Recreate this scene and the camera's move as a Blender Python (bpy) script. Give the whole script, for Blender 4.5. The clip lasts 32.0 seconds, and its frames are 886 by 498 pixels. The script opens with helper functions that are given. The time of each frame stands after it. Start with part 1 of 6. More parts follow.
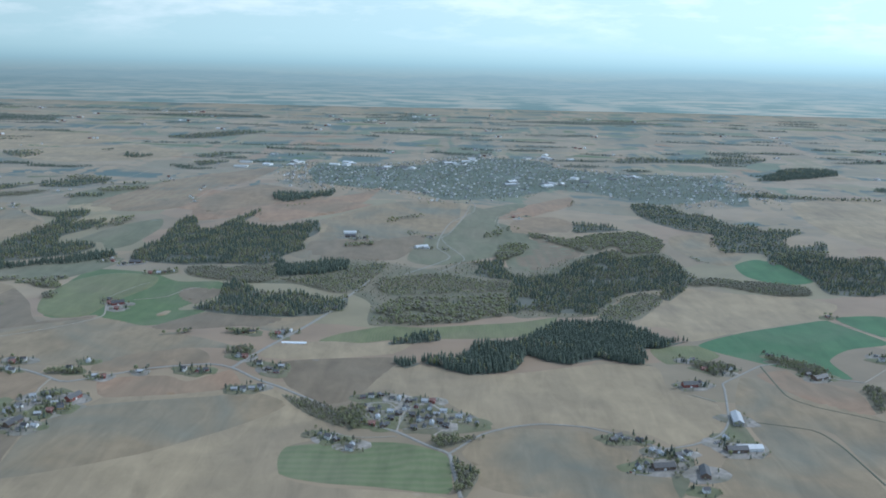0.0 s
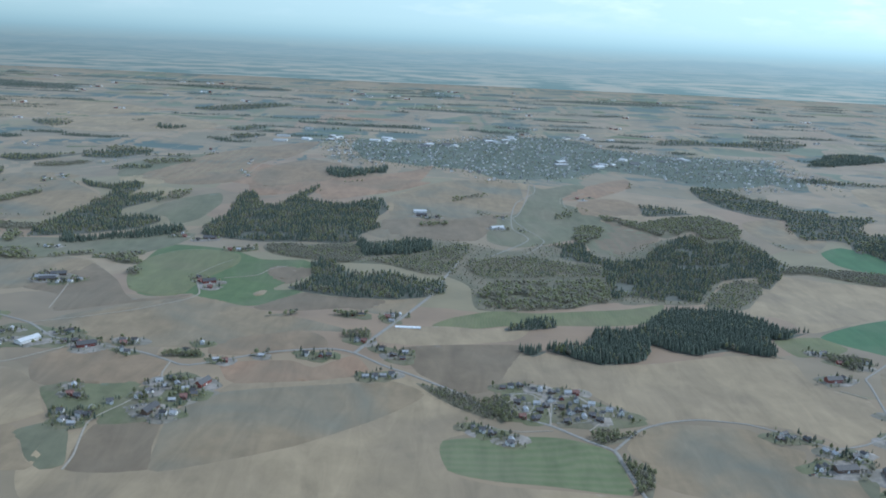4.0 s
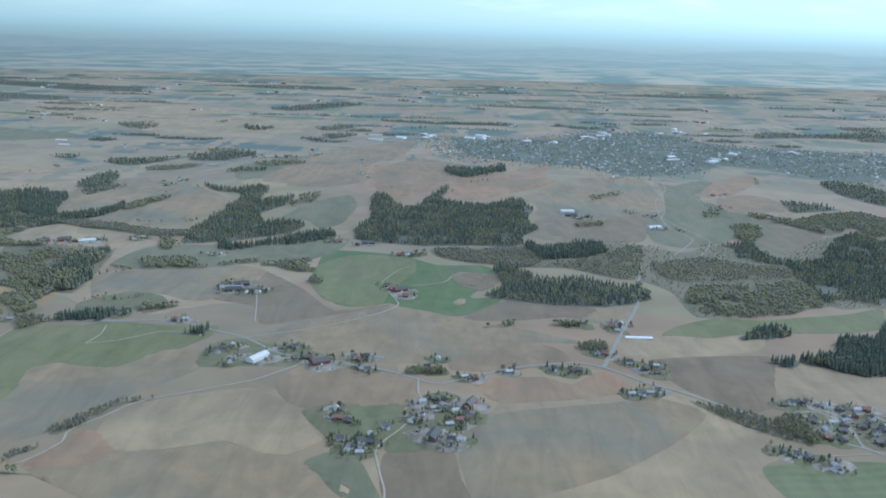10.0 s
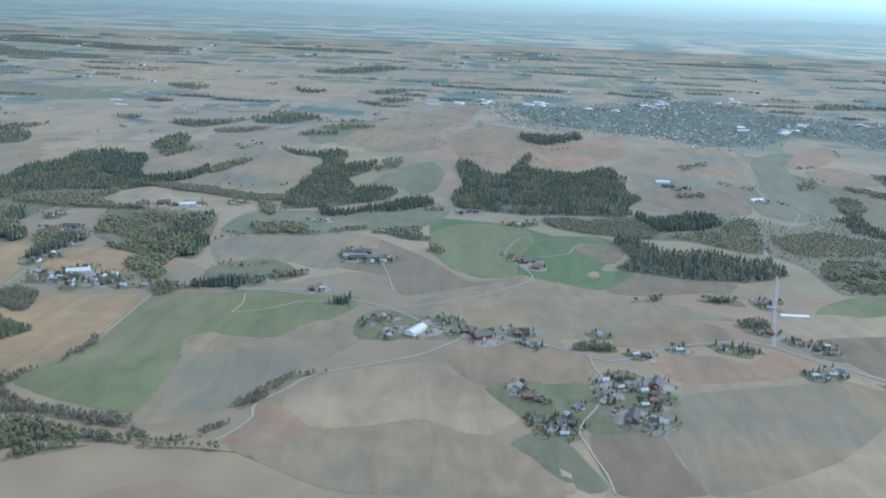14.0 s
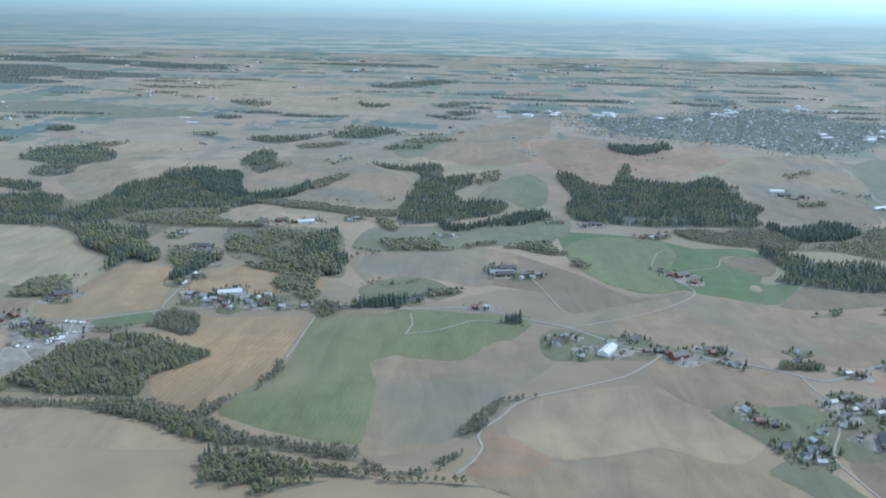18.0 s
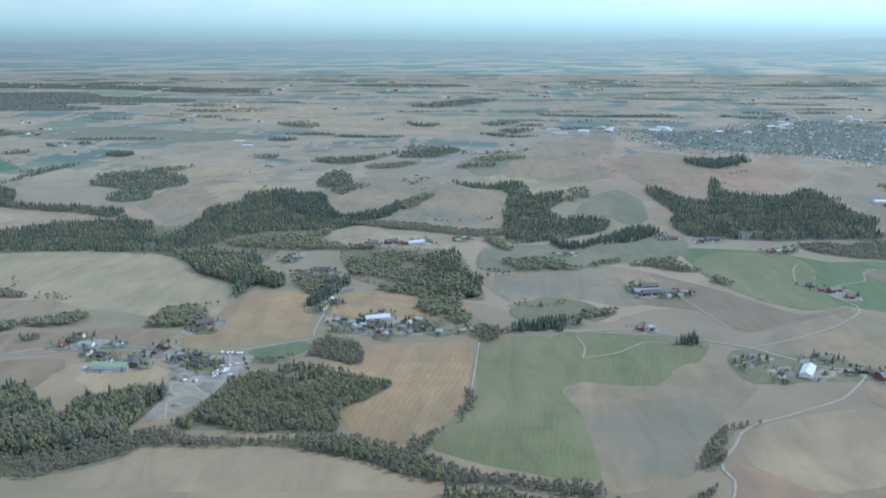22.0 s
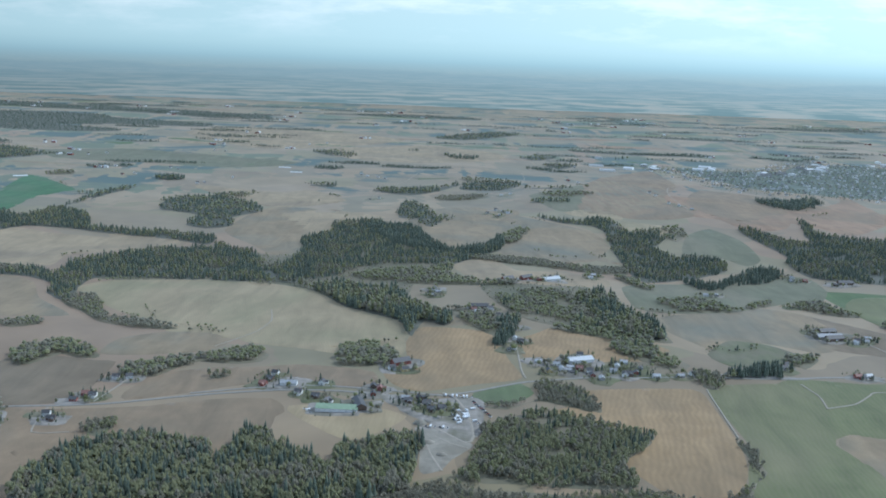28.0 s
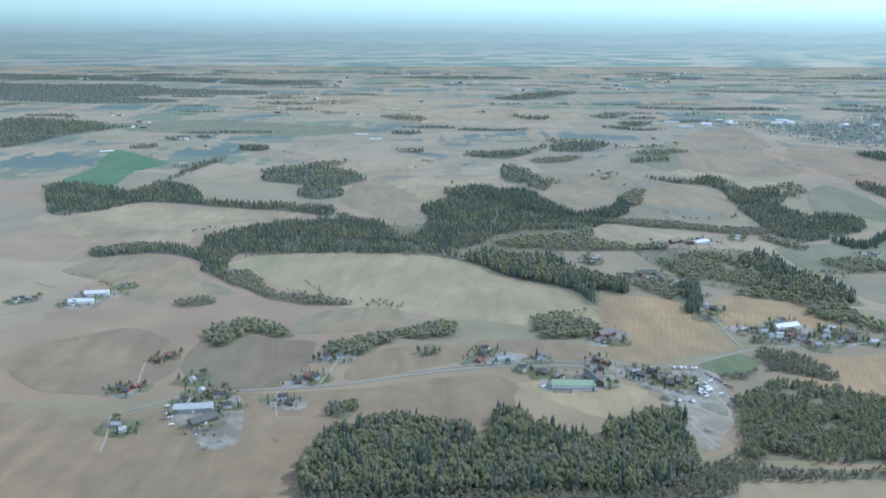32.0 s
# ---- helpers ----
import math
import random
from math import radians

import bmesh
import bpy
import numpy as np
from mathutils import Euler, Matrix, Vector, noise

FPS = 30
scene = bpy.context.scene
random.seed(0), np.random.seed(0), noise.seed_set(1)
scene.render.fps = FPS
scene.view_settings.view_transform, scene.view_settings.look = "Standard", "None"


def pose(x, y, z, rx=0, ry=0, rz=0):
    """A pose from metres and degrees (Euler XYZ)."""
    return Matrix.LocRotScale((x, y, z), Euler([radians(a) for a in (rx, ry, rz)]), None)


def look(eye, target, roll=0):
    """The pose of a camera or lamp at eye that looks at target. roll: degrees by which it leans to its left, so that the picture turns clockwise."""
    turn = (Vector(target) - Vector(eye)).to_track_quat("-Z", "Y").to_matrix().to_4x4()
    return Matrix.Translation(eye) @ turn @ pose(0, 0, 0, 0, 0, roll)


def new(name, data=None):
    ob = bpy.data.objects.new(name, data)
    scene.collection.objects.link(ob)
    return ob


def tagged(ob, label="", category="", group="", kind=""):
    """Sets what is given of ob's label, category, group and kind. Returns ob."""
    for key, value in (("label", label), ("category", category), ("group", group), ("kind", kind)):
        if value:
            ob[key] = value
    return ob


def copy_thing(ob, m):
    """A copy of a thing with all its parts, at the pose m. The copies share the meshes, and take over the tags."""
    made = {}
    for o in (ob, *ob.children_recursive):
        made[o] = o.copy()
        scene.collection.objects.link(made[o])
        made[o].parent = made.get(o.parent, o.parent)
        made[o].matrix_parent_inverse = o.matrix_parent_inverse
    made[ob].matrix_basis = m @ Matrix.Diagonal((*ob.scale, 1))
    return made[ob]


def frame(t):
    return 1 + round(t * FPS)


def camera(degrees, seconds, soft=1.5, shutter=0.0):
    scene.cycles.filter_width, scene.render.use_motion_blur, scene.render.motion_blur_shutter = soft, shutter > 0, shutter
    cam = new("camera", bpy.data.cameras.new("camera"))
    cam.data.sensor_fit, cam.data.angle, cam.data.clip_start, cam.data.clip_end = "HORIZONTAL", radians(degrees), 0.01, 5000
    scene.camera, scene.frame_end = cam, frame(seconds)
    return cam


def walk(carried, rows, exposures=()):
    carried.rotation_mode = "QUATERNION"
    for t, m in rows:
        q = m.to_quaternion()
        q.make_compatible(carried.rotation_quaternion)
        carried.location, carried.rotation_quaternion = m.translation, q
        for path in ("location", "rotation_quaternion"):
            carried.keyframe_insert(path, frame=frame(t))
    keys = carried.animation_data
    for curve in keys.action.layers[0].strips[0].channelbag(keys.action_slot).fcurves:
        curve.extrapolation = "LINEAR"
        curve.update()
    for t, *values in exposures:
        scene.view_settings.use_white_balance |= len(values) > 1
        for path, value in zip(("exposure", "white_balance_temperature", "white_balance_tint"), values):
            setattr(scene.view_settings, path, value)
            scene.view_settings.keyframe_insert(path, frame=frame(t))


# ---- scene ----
cam = camera(52.7, 32.0, soft=1.85)
METRES, EYE, TILT, LEAN, TURN = 1100.0, 290.0, -11.93, -1.22, 0.0
ROWS = [
    (0.0, 0.0, 0.0, 0.0, 0.0, 0.0, -0.0),
    (0.5, -0.0152, 0.0051, 0.0004, -0.17, -0.74, -0.71),
    (1.0, -0.0304, 0.0106, 0.0008, -0.3, -1.13, 0.72),
    (1.5, -0.0454, 0.0162, 0.0017, -0.47, 0.45, 0.27),
    (2.0, -0.0601, 0.02, 0.001, -0.63, 0.22, 0.59),
    (2.5, -0.0747, 0.0254, 0.002, -0.67, -0.95, 0.04),
    (3.0, -0.0902, 0.0305, 0.0022, -0.63, -0.84, -1.09),
    (3.5, -0.1053, 0.035, 0.0019, -0.62, -1.15, -1.19),
    (5.5, -0.1645, 0.0534, 0.0054, -0.13, -1.61, -0.85),
    (6.0, -0.1792, 0.0588, 0.0052, 0.05, -1.78, -0.72),
    (6.5, -0.1943, 0.0645, 0.0058, 0.31, -2.01, -1.22),
    (7.0, -0.2092, 0.0692, 0.0057, 0.45, -1.96, -0.8),
    (7.5, -0.2238, 0.0741, 0.0061, 0.71, -2.27, -1.14),
    (8.0, -0.2386, 0.0794, 0.0063, 0.96, -2.4, -2.07),
    (8.5, -0.2536, 0.0821, 0.0061, 1.12, -0.7, -1.9),
    (9.0, -0.2685, 0.0851, 0.0058, 1.11, -0.47, -0.94),
    (9.5, -0.283, 0.0893, 0.0061, 0.93, -2.15, -0.18),
    (10.0, -0.2977, 0.0928, 0.0062, 0.84, -1.6, -0.33),
    (10.5, -0.3123, 0.0968, 0.0063, 0.78, -1.3, -0.61),
    (11.0, -0.3271, 0.1, 0.0058, 0.76, -1.66, -1.49),
    (11.5, -0.342, 0.1038, 0.0061, 0.76, -3.14, -1.9),
    (12.0, -0.3569, 0.1075, 0.0065, 0.66, -3.34, -0.07),
    (12.5, -0.3714, 0.1111, 0.0066, 0.76, -2.9, -0.65),
    (13.0, -0.3861, 0.1147, 0.0067, 0.87, -3.22, -1.23),
    (13.5, -0.4014, 0.1176, 0.006, 1.02, -3.16, -1.81),
    (14.0, -0.4164, 0.1197, 0.0062, 1.21, -3.72, -1.32),
    (14.5, -0.4317, 0.1233, 0.006, 1.4, -4.55, -1.05),
    (16.5, -0.4918, 0.1348, 0.0048, 1.95, -2.21, 0.01),
    (17.0, -0.5071, 0.1403, 0.005, 2.07, -2.92, -0.06),
    (17.5, -0.5217, 0.1444, 0.004, 2.2, -2.79, -0.97),
    (18.0, -0.5371, 0.1491, 0.004, 2.27, -2.83, -0.42),
    (18.5, -0.5523, 0.1539, 0.0031, 2.41, -2.75, -1.08),
    (19.0, -0.5671, 0.1577, 0.0029, 2.45, -2.19, -0.65),
    (19.5, -0.5822, 0.162, 0.0027, 2.59, -1.76, -0.98),
    (20.0, -0.5973, 0.1639, 0.0018, 2.73, -2.65, -1.36),
    (20.5, -0.6125, 0.1688, 0.0018, 2.69, -3.85, -0.31),
    (21.0, -0.6274, 0.1726, 0.0016, 2.52, -3.04, 2.09),
    (21.5, -0.6421, 0.176, 0.0017, 2.5, -3.24, 1.11),
    (22.0, -0.6573, 0.1791, 0.0025, 2.44, -1.52, 0.79),
    (22.5, -0.6721, 0.1819, 0.0024, 2.22, -1.53, 0.79),
    (23.0, -0.6871, 0.1851, 0.0025, 1.02, -1.59, -0.41),
    (23.5, -0.7023, 0.1884, 0.0027, -0.49, -1.6, -0.84),
    (24.0, -0.7174, 0.1916, 0.0034, -0.84, -1.66, -0.15),
    (24.5, -0.733, 0.1943, 0.0034, -0.99, -1.19, 0.2),
    (25.0, -0.7478, 0.1966, 0.0043, -0.73, -0.87, 0.64),
    (25.5, -0.7629, 0.199, 0.0047, -1.16, -0.23, 1.55),
    (27.5, -0.825, 0.2076, 0.0049, -0.22, 0.98, -0.34),
    (28.0, -0.8411, 0.2112, 0.0054, -0.19, 0.54, -0.72),
    (28.5, -0.857, 0.2136, 0.0062, 0.16, 0.71, -0.67),
    (29.0, -0.8727, 0.2166, 0.0069, 0.48, 0.57, -0.23),
    (29.5, -0.8887, 0.2191, 0.0077, 0.74, 0.65, -0.55),
    (30.0, -0.9046, 0.2209, 0.0078, 0.91, 0.46, 0.18),
    (30.5, -0.9206, 0.2232, 0.009, 1.04, -0.57, 0.3),
    (31.0, -0.9372, 0.2247, 0.0096, 1.05, -2.71, 1.0),
    (31.5, -0.9539, 0.2259, 0.0112, 1.08, -3.46, 1.15),
    (32.0, -0.9701, 0.2272, 0.0128, 0.92, -1.97, 0.95),
]
walk(cam, [(t, pose(0, 0, EYE, TILT, LEAN, TURN) @ pose(METRES * x, METRES * y, METRES * z, 90 + pitch, roll, yaw)) for t, x, y, z, yaw, pitch, roll in ROWS],
     [(0.0, 0.0, 5400, 4), (8.0, 0.09, 5360, 4), (16.0, 0.34, 5320, 4), (24.0, 0.26, 5420, 4), (28.0, 0.1, 5450, 4), (30.0, 0.13, 5450, 4), (31.0, 0.38, 5400, 3), (32.0, 0.46, 5400, 3)])

# The whole place is built at half of its real size: S turns real metres into scene metres.
S = 0.5
rng = np.random.default_rng(7)

# ---- world and sun ----
SUN_ELEVATION, SUN_AZIMUTH = 43.0, 68.0
world = bpy.data.worlds.new("sky")
scene.world = world
world.use_nodes = True
wn, wl = world.node_tree.nodes, world.node_tree.links
wn.clear()
sky = wn.new("ShaderNodeTexSky")
sky.sky_type = "NISHITA"
sky.sun_disc = False
sky.sun_elevation, sky.sun_rotation = radians(SUN_ELEVATION), radians(SUN_AZIMUTH)
sky.air_density, sky.dust_density, sky.ozone_density = 1.0, 0.6, 3.0
coord = wn.new("ShaderNodeTexCoord")
stretch = wn.new("ShaderNodeMapping")
stretch.inputs["Scale"].default_value = (3.0, 3.0, 16.0)
cloud = wn.new("ShaderNodeTexNoise")
cloud.inputs["Scale"].default_value, cloud.inputs["Detail"].default_value, cloud.inputs["Roughness"].default_value = 1.6, 7.0, 0.62
thin = wn.new("ShaderNodeValToRGB")
thin.color_ramp.elements[0].position, thin.color_ramp.elements[0].color = 0.35, (0.08, 0.08, 0.08, 1)
thin.color_ramp.elements[1].position, thin.color_ramp.elements[1].color = 0.7, (0.55, 0.55, 0.55, 1)
veil = wn.new("ShaderNodeMix")
veil.data_type = "RGBA"
veil.inputs["B"].default_value = (8.6, 9.0, 9.2, 1)
back = wn.new("ShaderNodeBackground")
back.inputs["Strength"].default_value = 0.15
wout = wn.new("ShaderNodeOutputWorld")
wl.new(coord.outputs["Generated"], stretch.inputs["Vector"])
wl.new(stretch.outputs["Vector"], cloud.inputs["Vector"])
wl.new(cloud.outputs["Fac"], thin.inputs["Fac"])
wl.new(thin.outputs["Color"], veil.inputs["Factor"])
wl.new(sky.outputs["Color"], veil.inputs["A"])
wl.new(veil.outputs["Result"], back.inputs["Color"])
wl.new(back.outputs["Background"], wout.inputs["Surface"])
sun_data = bpy.data.lights.new("sun", "SUN")
sun_data.energy, sun_data.angle, sun_data.color = 2.0, radians(0.6), (1.0, 0.95, 0.88)
sun = new("sun", sun_data)
sun_way = Vector((math.sin(radians(SUN_AZIMUTH)) * math.cos(radians(SUN_ELEVATION)), math.cos(radians(SUN_AZIMUTH)) * math.cos(radians(SUN_ELEVATION)), math.sin(radians(SUN_ELEVATION))))
sun.matrix_world = look(sun_way * 900, (0, 0, 0))


# ---- materials ----
def material(name, low, high, scale, rough=0.8, sheen=0.0, sheen_tint=(0.6, 0.75, 0.9), sheen_rough=0.4, spec=0.5, big=None, big_scale=0.009, stripe=None, bump=0.0, metal=0.0, island=0.0, detail=5.0, per_object=0.0, through_light=0.0, streaks=0.0):
    """Two tones mixed by fine noise; a third tone in wide soft patches; tilled stripes; fine relief."""
    m = bpy.data.materials.new(name)
    m.use_nodes = True
    n, l = m.node_tree.nodes, m.node_tree.links
    bsdf = n["Principled BSDF"]
    geo = n.new("ShaderNodeNewGeometry")
    fine = n.new("ShaderNodeTexNoise")
    fine.inputs["Scale"].default_value, fine.inputs["Detail"].default_value, fine.inputs["Roughness"].default_value = scale, detail, 0.6
    l.new(geo.outputs["Position"], fine.inputs["Vector"])
    ramp = n.new("ShaderNodeValToRGB")
    ramp.color_ramp.elements[0].position, ramp.color_ramp.elements[0].color = 0.32, (*low, 1)
    ramp.color_ramp.elements[1].position, ramp.color_ramp.elements[1].color = 0.68, (*high, 1)
    l.new(fine.outputs["Fac"], ramp.inputs["Fac"])
    colour = ramp.outputs["Color"]
    if big:
        wide = n.new("ShaderNodeTexNoise")
        wide.inputs["Scale"].default_value, wide.inputs["Detail"].default_value, wide.inputs["Distortion"].default_value = big_scale, 4.0, 0.6
        l.new(geo.outputs["Position"], wide.inputs["Vector"])
        wr = n.new("ShaderNodeMapRange")
        wr.inputs["From Min"].default_value, wr.inputs["From Max"].default_value = 0.44, 0.68
        l.new(wide.outputs["Fac"], wr.inputs["Value"])
        mix = n.new("ShaderNodeMix")
        mix.data_type = "RGBA"
        l.new(wr.outputs["Result"], mix.inputs["Factor"])
        l.new(colour, mix.inputs["A"])
        mix.inputs["B"].default_value = (*big, 1)
        colour = mix.outputs["Result"]
    if stripe:
        turn, width, tone, amount = stripe
        mp = n.new("ShaderNodeMapping")
        mp.inputs["Rotation"].default_value = (0, 0, radians(turn))
        l.new(geo.outputs["Position"], mp.inputs["Vector"])
        wave = n.new("ShaderNodeTexWave")
        wave.inputs["Scale"].default_value = 0.314 / width
        wave.inputs["Distortion"].default_value, wave.inputs["Detail"].default_value, wave.inputs["Detail Scale"].default_value = 9.0, 4.0, 0.5
        l.new(mp.outputs["Vector"], wave.inputs["Vector"])
        mul = n.new("ShaderNodeMath")
        mul.operation = "MULTIPLY"
        mul.inputs[1].default_value = amount
        l.new(wave.outputs["Fac"], mul.inputs[0])
        mix = n.new("ShaderNodeMix")
        mix.data_type = "RGBA"
        l.new(mul.outputs["Value"], mix.inputs["Factor"])
        l.new(colour, mix.inputs["A"])
        mix.inputs["B"].default_value = (*tone, 1)
        colour = mix.outputs["Result"]
    if streaks:
        smp, drift, sr, shade = (n.new("ShaderNode" + k) for k in ("Mapping", "TexNoise", "MapRange", "HueSaturation"))
        smp.inputs["Rotation"].default_value = (0, 0, radians(stripe[0] if stripe else 30))
        smp.inputs["Scale"].default_value = (0.05, 0.013, 0.05)
        l.new(geo.outputs["Position"], smp.inputs["Vector"])
        l.new(smp.outputs["Vector"], drift.inputs["Vector"])
        drift.inputs["Scale"].default_value, drift.inputs["Detail"].default_value, drift.inputs["Roughness"].default_value, drift.inputs["Distortion"].default_value = 1.0, 6.0, 0.65, 0.8
        sr.inputs["From Min"].default_value, sr.inputs["From Max"].default_value = 0.3, 0.7
        sr.inputs["To Min"].default_value, sr.inputs["To Max"].default_value = 1 - streaks, 1 + streaks
        l.new(drift.outputs["Fac"], sr.inputs["Value"])
        l.new(sr.outputs["Result"], shade.inputs["Value"])
        l.new(colour, shade.inputs["Color"])
        colour = shade.outputs["Color"]
    if island or per_object:
        hsv = n.new("ShaderNodeHueSaturation")
        vr = n.new("ShaderNodeMapRange")
        spread = island or per_object
        vr.inputs["To Min"].default_value, vr.inputs["To Max"].default_value = 1 - spread, 1 + spread
        if island:
            l.new(geo.outputs["Random Per Island"], vr.inputs["Value"])
        else:
            info = n.new("ShaderNodeObjectInfo")
            l.new(info.outputs["Random"], vr.inputs["Value"])
        l.new(vr.outputs["Result"], hsv.inputs["Value"])
        l.new(colour, hsv.inputs["Color"])
        colour = hsv.outputs["Color"]
    l.new(colour, bsdf.inputs["Base Color"])
    bsdf.inputs["Roughness"].default_value, bsdf.inputs["Metallic"].default_value = rough, metal
    bsdf.inputs["Specular IOR Level"].default_value = spec
    bsdf.inputs["Sheen Weight"].default_value, bsdf.inputs["Sheen Roughness"].default_value = sheen, sheen_rough
    bsdf.inputs["Sheen Tint"].default_value = (*sheen_tint, 1)
    if through_light:
        thin_leaf, blend = n.new("ShaderNodeBsdfTranslucent"), n.new("ShaderNodeMixShader")
        l.new(colour, thin_leaf.inputs["Color"])
        blend.inputs["Fac"].default_value = through_light
        l.new(bsdf.outputs["BSDF"], blend.inputs[1])
        l.new(thin_leaf.outputs["BSDF"], blend.inputs[2])
        l.new(blend.outputs["Shader"], n["Material Output"].inputs["Surface"])
    if bump:
        bp = n.new("ShaderNodeBump")
        bp.inputs["Strength"].default_value, bp.inputs["Distance"].default_value = bump, 0.3
        l.new(fine.outputs["Fac"], bp.inputs["Height"])
        l.new(bp.outputs["Normal"], bsdf.inputs["Normal"])
    return m


# Blue-tinted sheen stands in for aerial haze where soils are seen at a slant.
EARTH = dict(rough=0.85, spec=0.3, bump=0.05, sheen=0.08, sheen_tint=(0.5, 0.74, 0.85), streaks=0.17)
GREY = (0.166, 0.156, 0.114)
MAT = {
    "soil_grey": material("harrowed_grey_soil", (0.216, 0.165, 0.0982), (0.269, 0.204, 0.123), 0.05, big=GREY, stripe=(20, 1.6, (0.163, 0.137, 0.105), 0.14), **EARTH),
    "soil_pale": material("dry_pale_soil", (0.269, 0.208, 0.126), (0.326, 0.253, 0.155), 0.04, big=(0.216, 0.169, 0.109), stripe=(70, 1.8, (0.21, 0.175, 0.126), 0.14), **EARTH),
    "soil_dark": material("ploughed_dark_soil", (0.158, 0.12, 0.0755), (0.196, 0.15, 0.0954), 0.05, big=(0.192, 0.152, 0.1), stripe=(110, 1.7, (0.114, 0.0919, 0.0713), 0.14), **EARTH),
    "soil_brown": material("brown_tilled_soil", (0.21, 0.152, 0.0922), (0.263, 0.191, 0.117), 0.05, big=(0.187, 0.147, 0.0963), stripe=(150, 1.6, (0.173, 0.129, 0.0881), 0.14), **EARTH),
    "soil_red": material("reddish_clay_soil", (0.245, 0.158, 0.0963), (0.298, 0.198, 0.122), 0.05, big=(0.206, 0.156, 0.1), stripe=(8, 1.8, (0.192, 0.133, 0.0922), 0.14), **EARTH),
    "stubble": material("straw_coloured_stubble", (0.278, 0.189, 0.0963), (0.345, 0.239, 0.126), 0.06, big=(0.22, 0.161, 0.0922), stripe=(12, 4.2, (0.192, 0.137, 0.0739), 0.32), **EARTH),
    "straw": material("pale_straw_stubble", (0.316, 0.241, 0.144), (0.374, 0.29, 0.177), 0.08, big=(0.278, 0.221, 0.126), stripe=(4, 3.0, (0.269, 0.212, 0.117), 0.3), **EARTH),
    "pale_crop": material("sprouting_pale_crop", (0.273, 0.216, 0.13), (0.33, 0.261, 0.159), 0.03, big=(0.234, 0.204, 0.117), stripe=(165, 2.4, (0.22, 0.189, 0.113), 0.3), **EARTH),
    "grass": material("fresh_green_grass", (0.088, 0.122, 0.046), (0.114, 0.147, 0.058), 0.05, big=(0.15, 0.15, 0.09), stripe=(35, 2.5, (0.065, 0.115, 0.04), 0.3), **EARTH),
    "green": material("young_green_wheat", (0.06, 0.125, 0.055), (0.08, 0.155, 0.065), 0.04, big=(0.1, 0.145, 0.075), stripe=(15, 2.5, (0.05, 0.105, 0.045), 0.3), **EARTH),
    "meadow": material("dull_spring_meadow", (0.116, 0.13, 0.053), (0.15, 0.157, 0.067), 0.05, big=(0.165, 0.156, 0.08), stripe=(5, 3.4, (0.19, 0.17, 0.105), 0.3), **EARTH),
    "rough": material("rough_grey_green_pasture", (0.128, 0.128, 0.076), (0.16, 0.155, 0.094), 0.05, big=(0.18, 0.16, 0.105), stripe=(40, 3.0, (0.15, 0.14, 0.09), 0.2), **EARTH),
    "lawn": material("garden_lawn", (0.115, 0.12, 0.06), (0.15, 0.15, 0.08), 0.09, big=(0.165, 0.145, 0.095), big_scale=0.03, **EARTH),
    "striped": material("grass_with_mown_bands", (0.105, 0.13, 0.055), (0.135, 0.155, 0.07), 0.06, big=(0.15, 0.16, 0.085), stripe=(80, 10.0, (0.2, 0.18, 0.115), 0.3), **EARTH),
    "yard": material("trodden_gravel_yard", (0.2, 0.18, 0.155), (0.32, 0.29, 0.25), 0.2, big=(0.14, 0.13, 0.09), big_scale=0.05, **EARTH),
    "sand": material("dug_sand_and_gravel", (0.2, 0.182, 0.145), (0.3, 0.272, 0.22), 0.12, big=(0.19, 0.17, 0.13), big_scale=0.06, **EARTH),
    "town_soil": material("gardens_and_streets", (0.1, 0.118, 0.085), (0.15, 0.158, 0.125), 0.08, big=(0.085, 0.105, 0.075), big_scale=0.02, **EARTH),
    "verge": material("dark_grassy_ditch", (0.085, 0.09, 0.06), (0.125, 0.122, 0.08), 0.2, **EARTH),
    "forest_floor": material("forest_floor_litter", (0.085, 0.093, 0.07), (0.12, 0.122, 0.095), 0.2, rough=0.8, bump=0.3),
    "scrub_floor": material("felled_brushy_ground", (0.14, 0.124, 0.08), (0.185, 0.162, 0.104), 0.12, big=(0.11, 0.112, 0.068), big_scale=0.02, rough=0.75, bump=0.3),
    "asphalt": material("worn_grey_asphalt", (0.22, 0.21, 0.188), (0.27, 0.258, 0.232), 0.3, rough=0.8),
    "gravel": material("pale_gravel_road", (0.27, 0.24, 0.19), (0.34, 0.305, 0.25), 0.3, rough=0.8),
    "kerb_line": material("gravel_road_shoulder", (0.2, 0.18, 0.135), (0.26, 0.235, 0.175), 0.3, rough=0.85),
}
# Cool sheen on leaves and twigs imitates a veil of haze.
LEAF = dict(rough=0.85, sheen=0.3, sheen_tint=(0.56, 0.64, 0.62), sheen_rough=0.8, island=0.2, spec=0.15, through_light=0.25)
TWIG = dict(LEAF, sheen=0.32, sheen_tint=(0.5, 0.66, 0.66), through_light=0.38, island=0.2)
MAT.update({
    "spruce": material("dark_spruce_needles", (0.068, 0.088, 0.06), (0.102, 0.122, 0.08), 0.6, **LEAF),
    "budding": material("budding_birch_twigs", (0.2, 0.196, 0.088), (0.27, 0.256, 0.112), 1.1, **TWIG),
    "bare": material("bare_grey_brown_twigs", (0.195, 0.172, 0.112), (0.27, 0.236, 0.16), 1.1, **TWIG),
    "fresh_leaf": material("yellow_green_new_leaves", (0.16, 0.165, 0.055), (0.22, 0.215, 0.07), 1.1, **TWIG),
    "bark": material("grey_brown_bark", (0.09, 0.075, 0.06), (0.15, 0.125, 0.1), 1.5, rough=0.85),
})
PAINT = dict(rough=0.55, per_object=0.12)
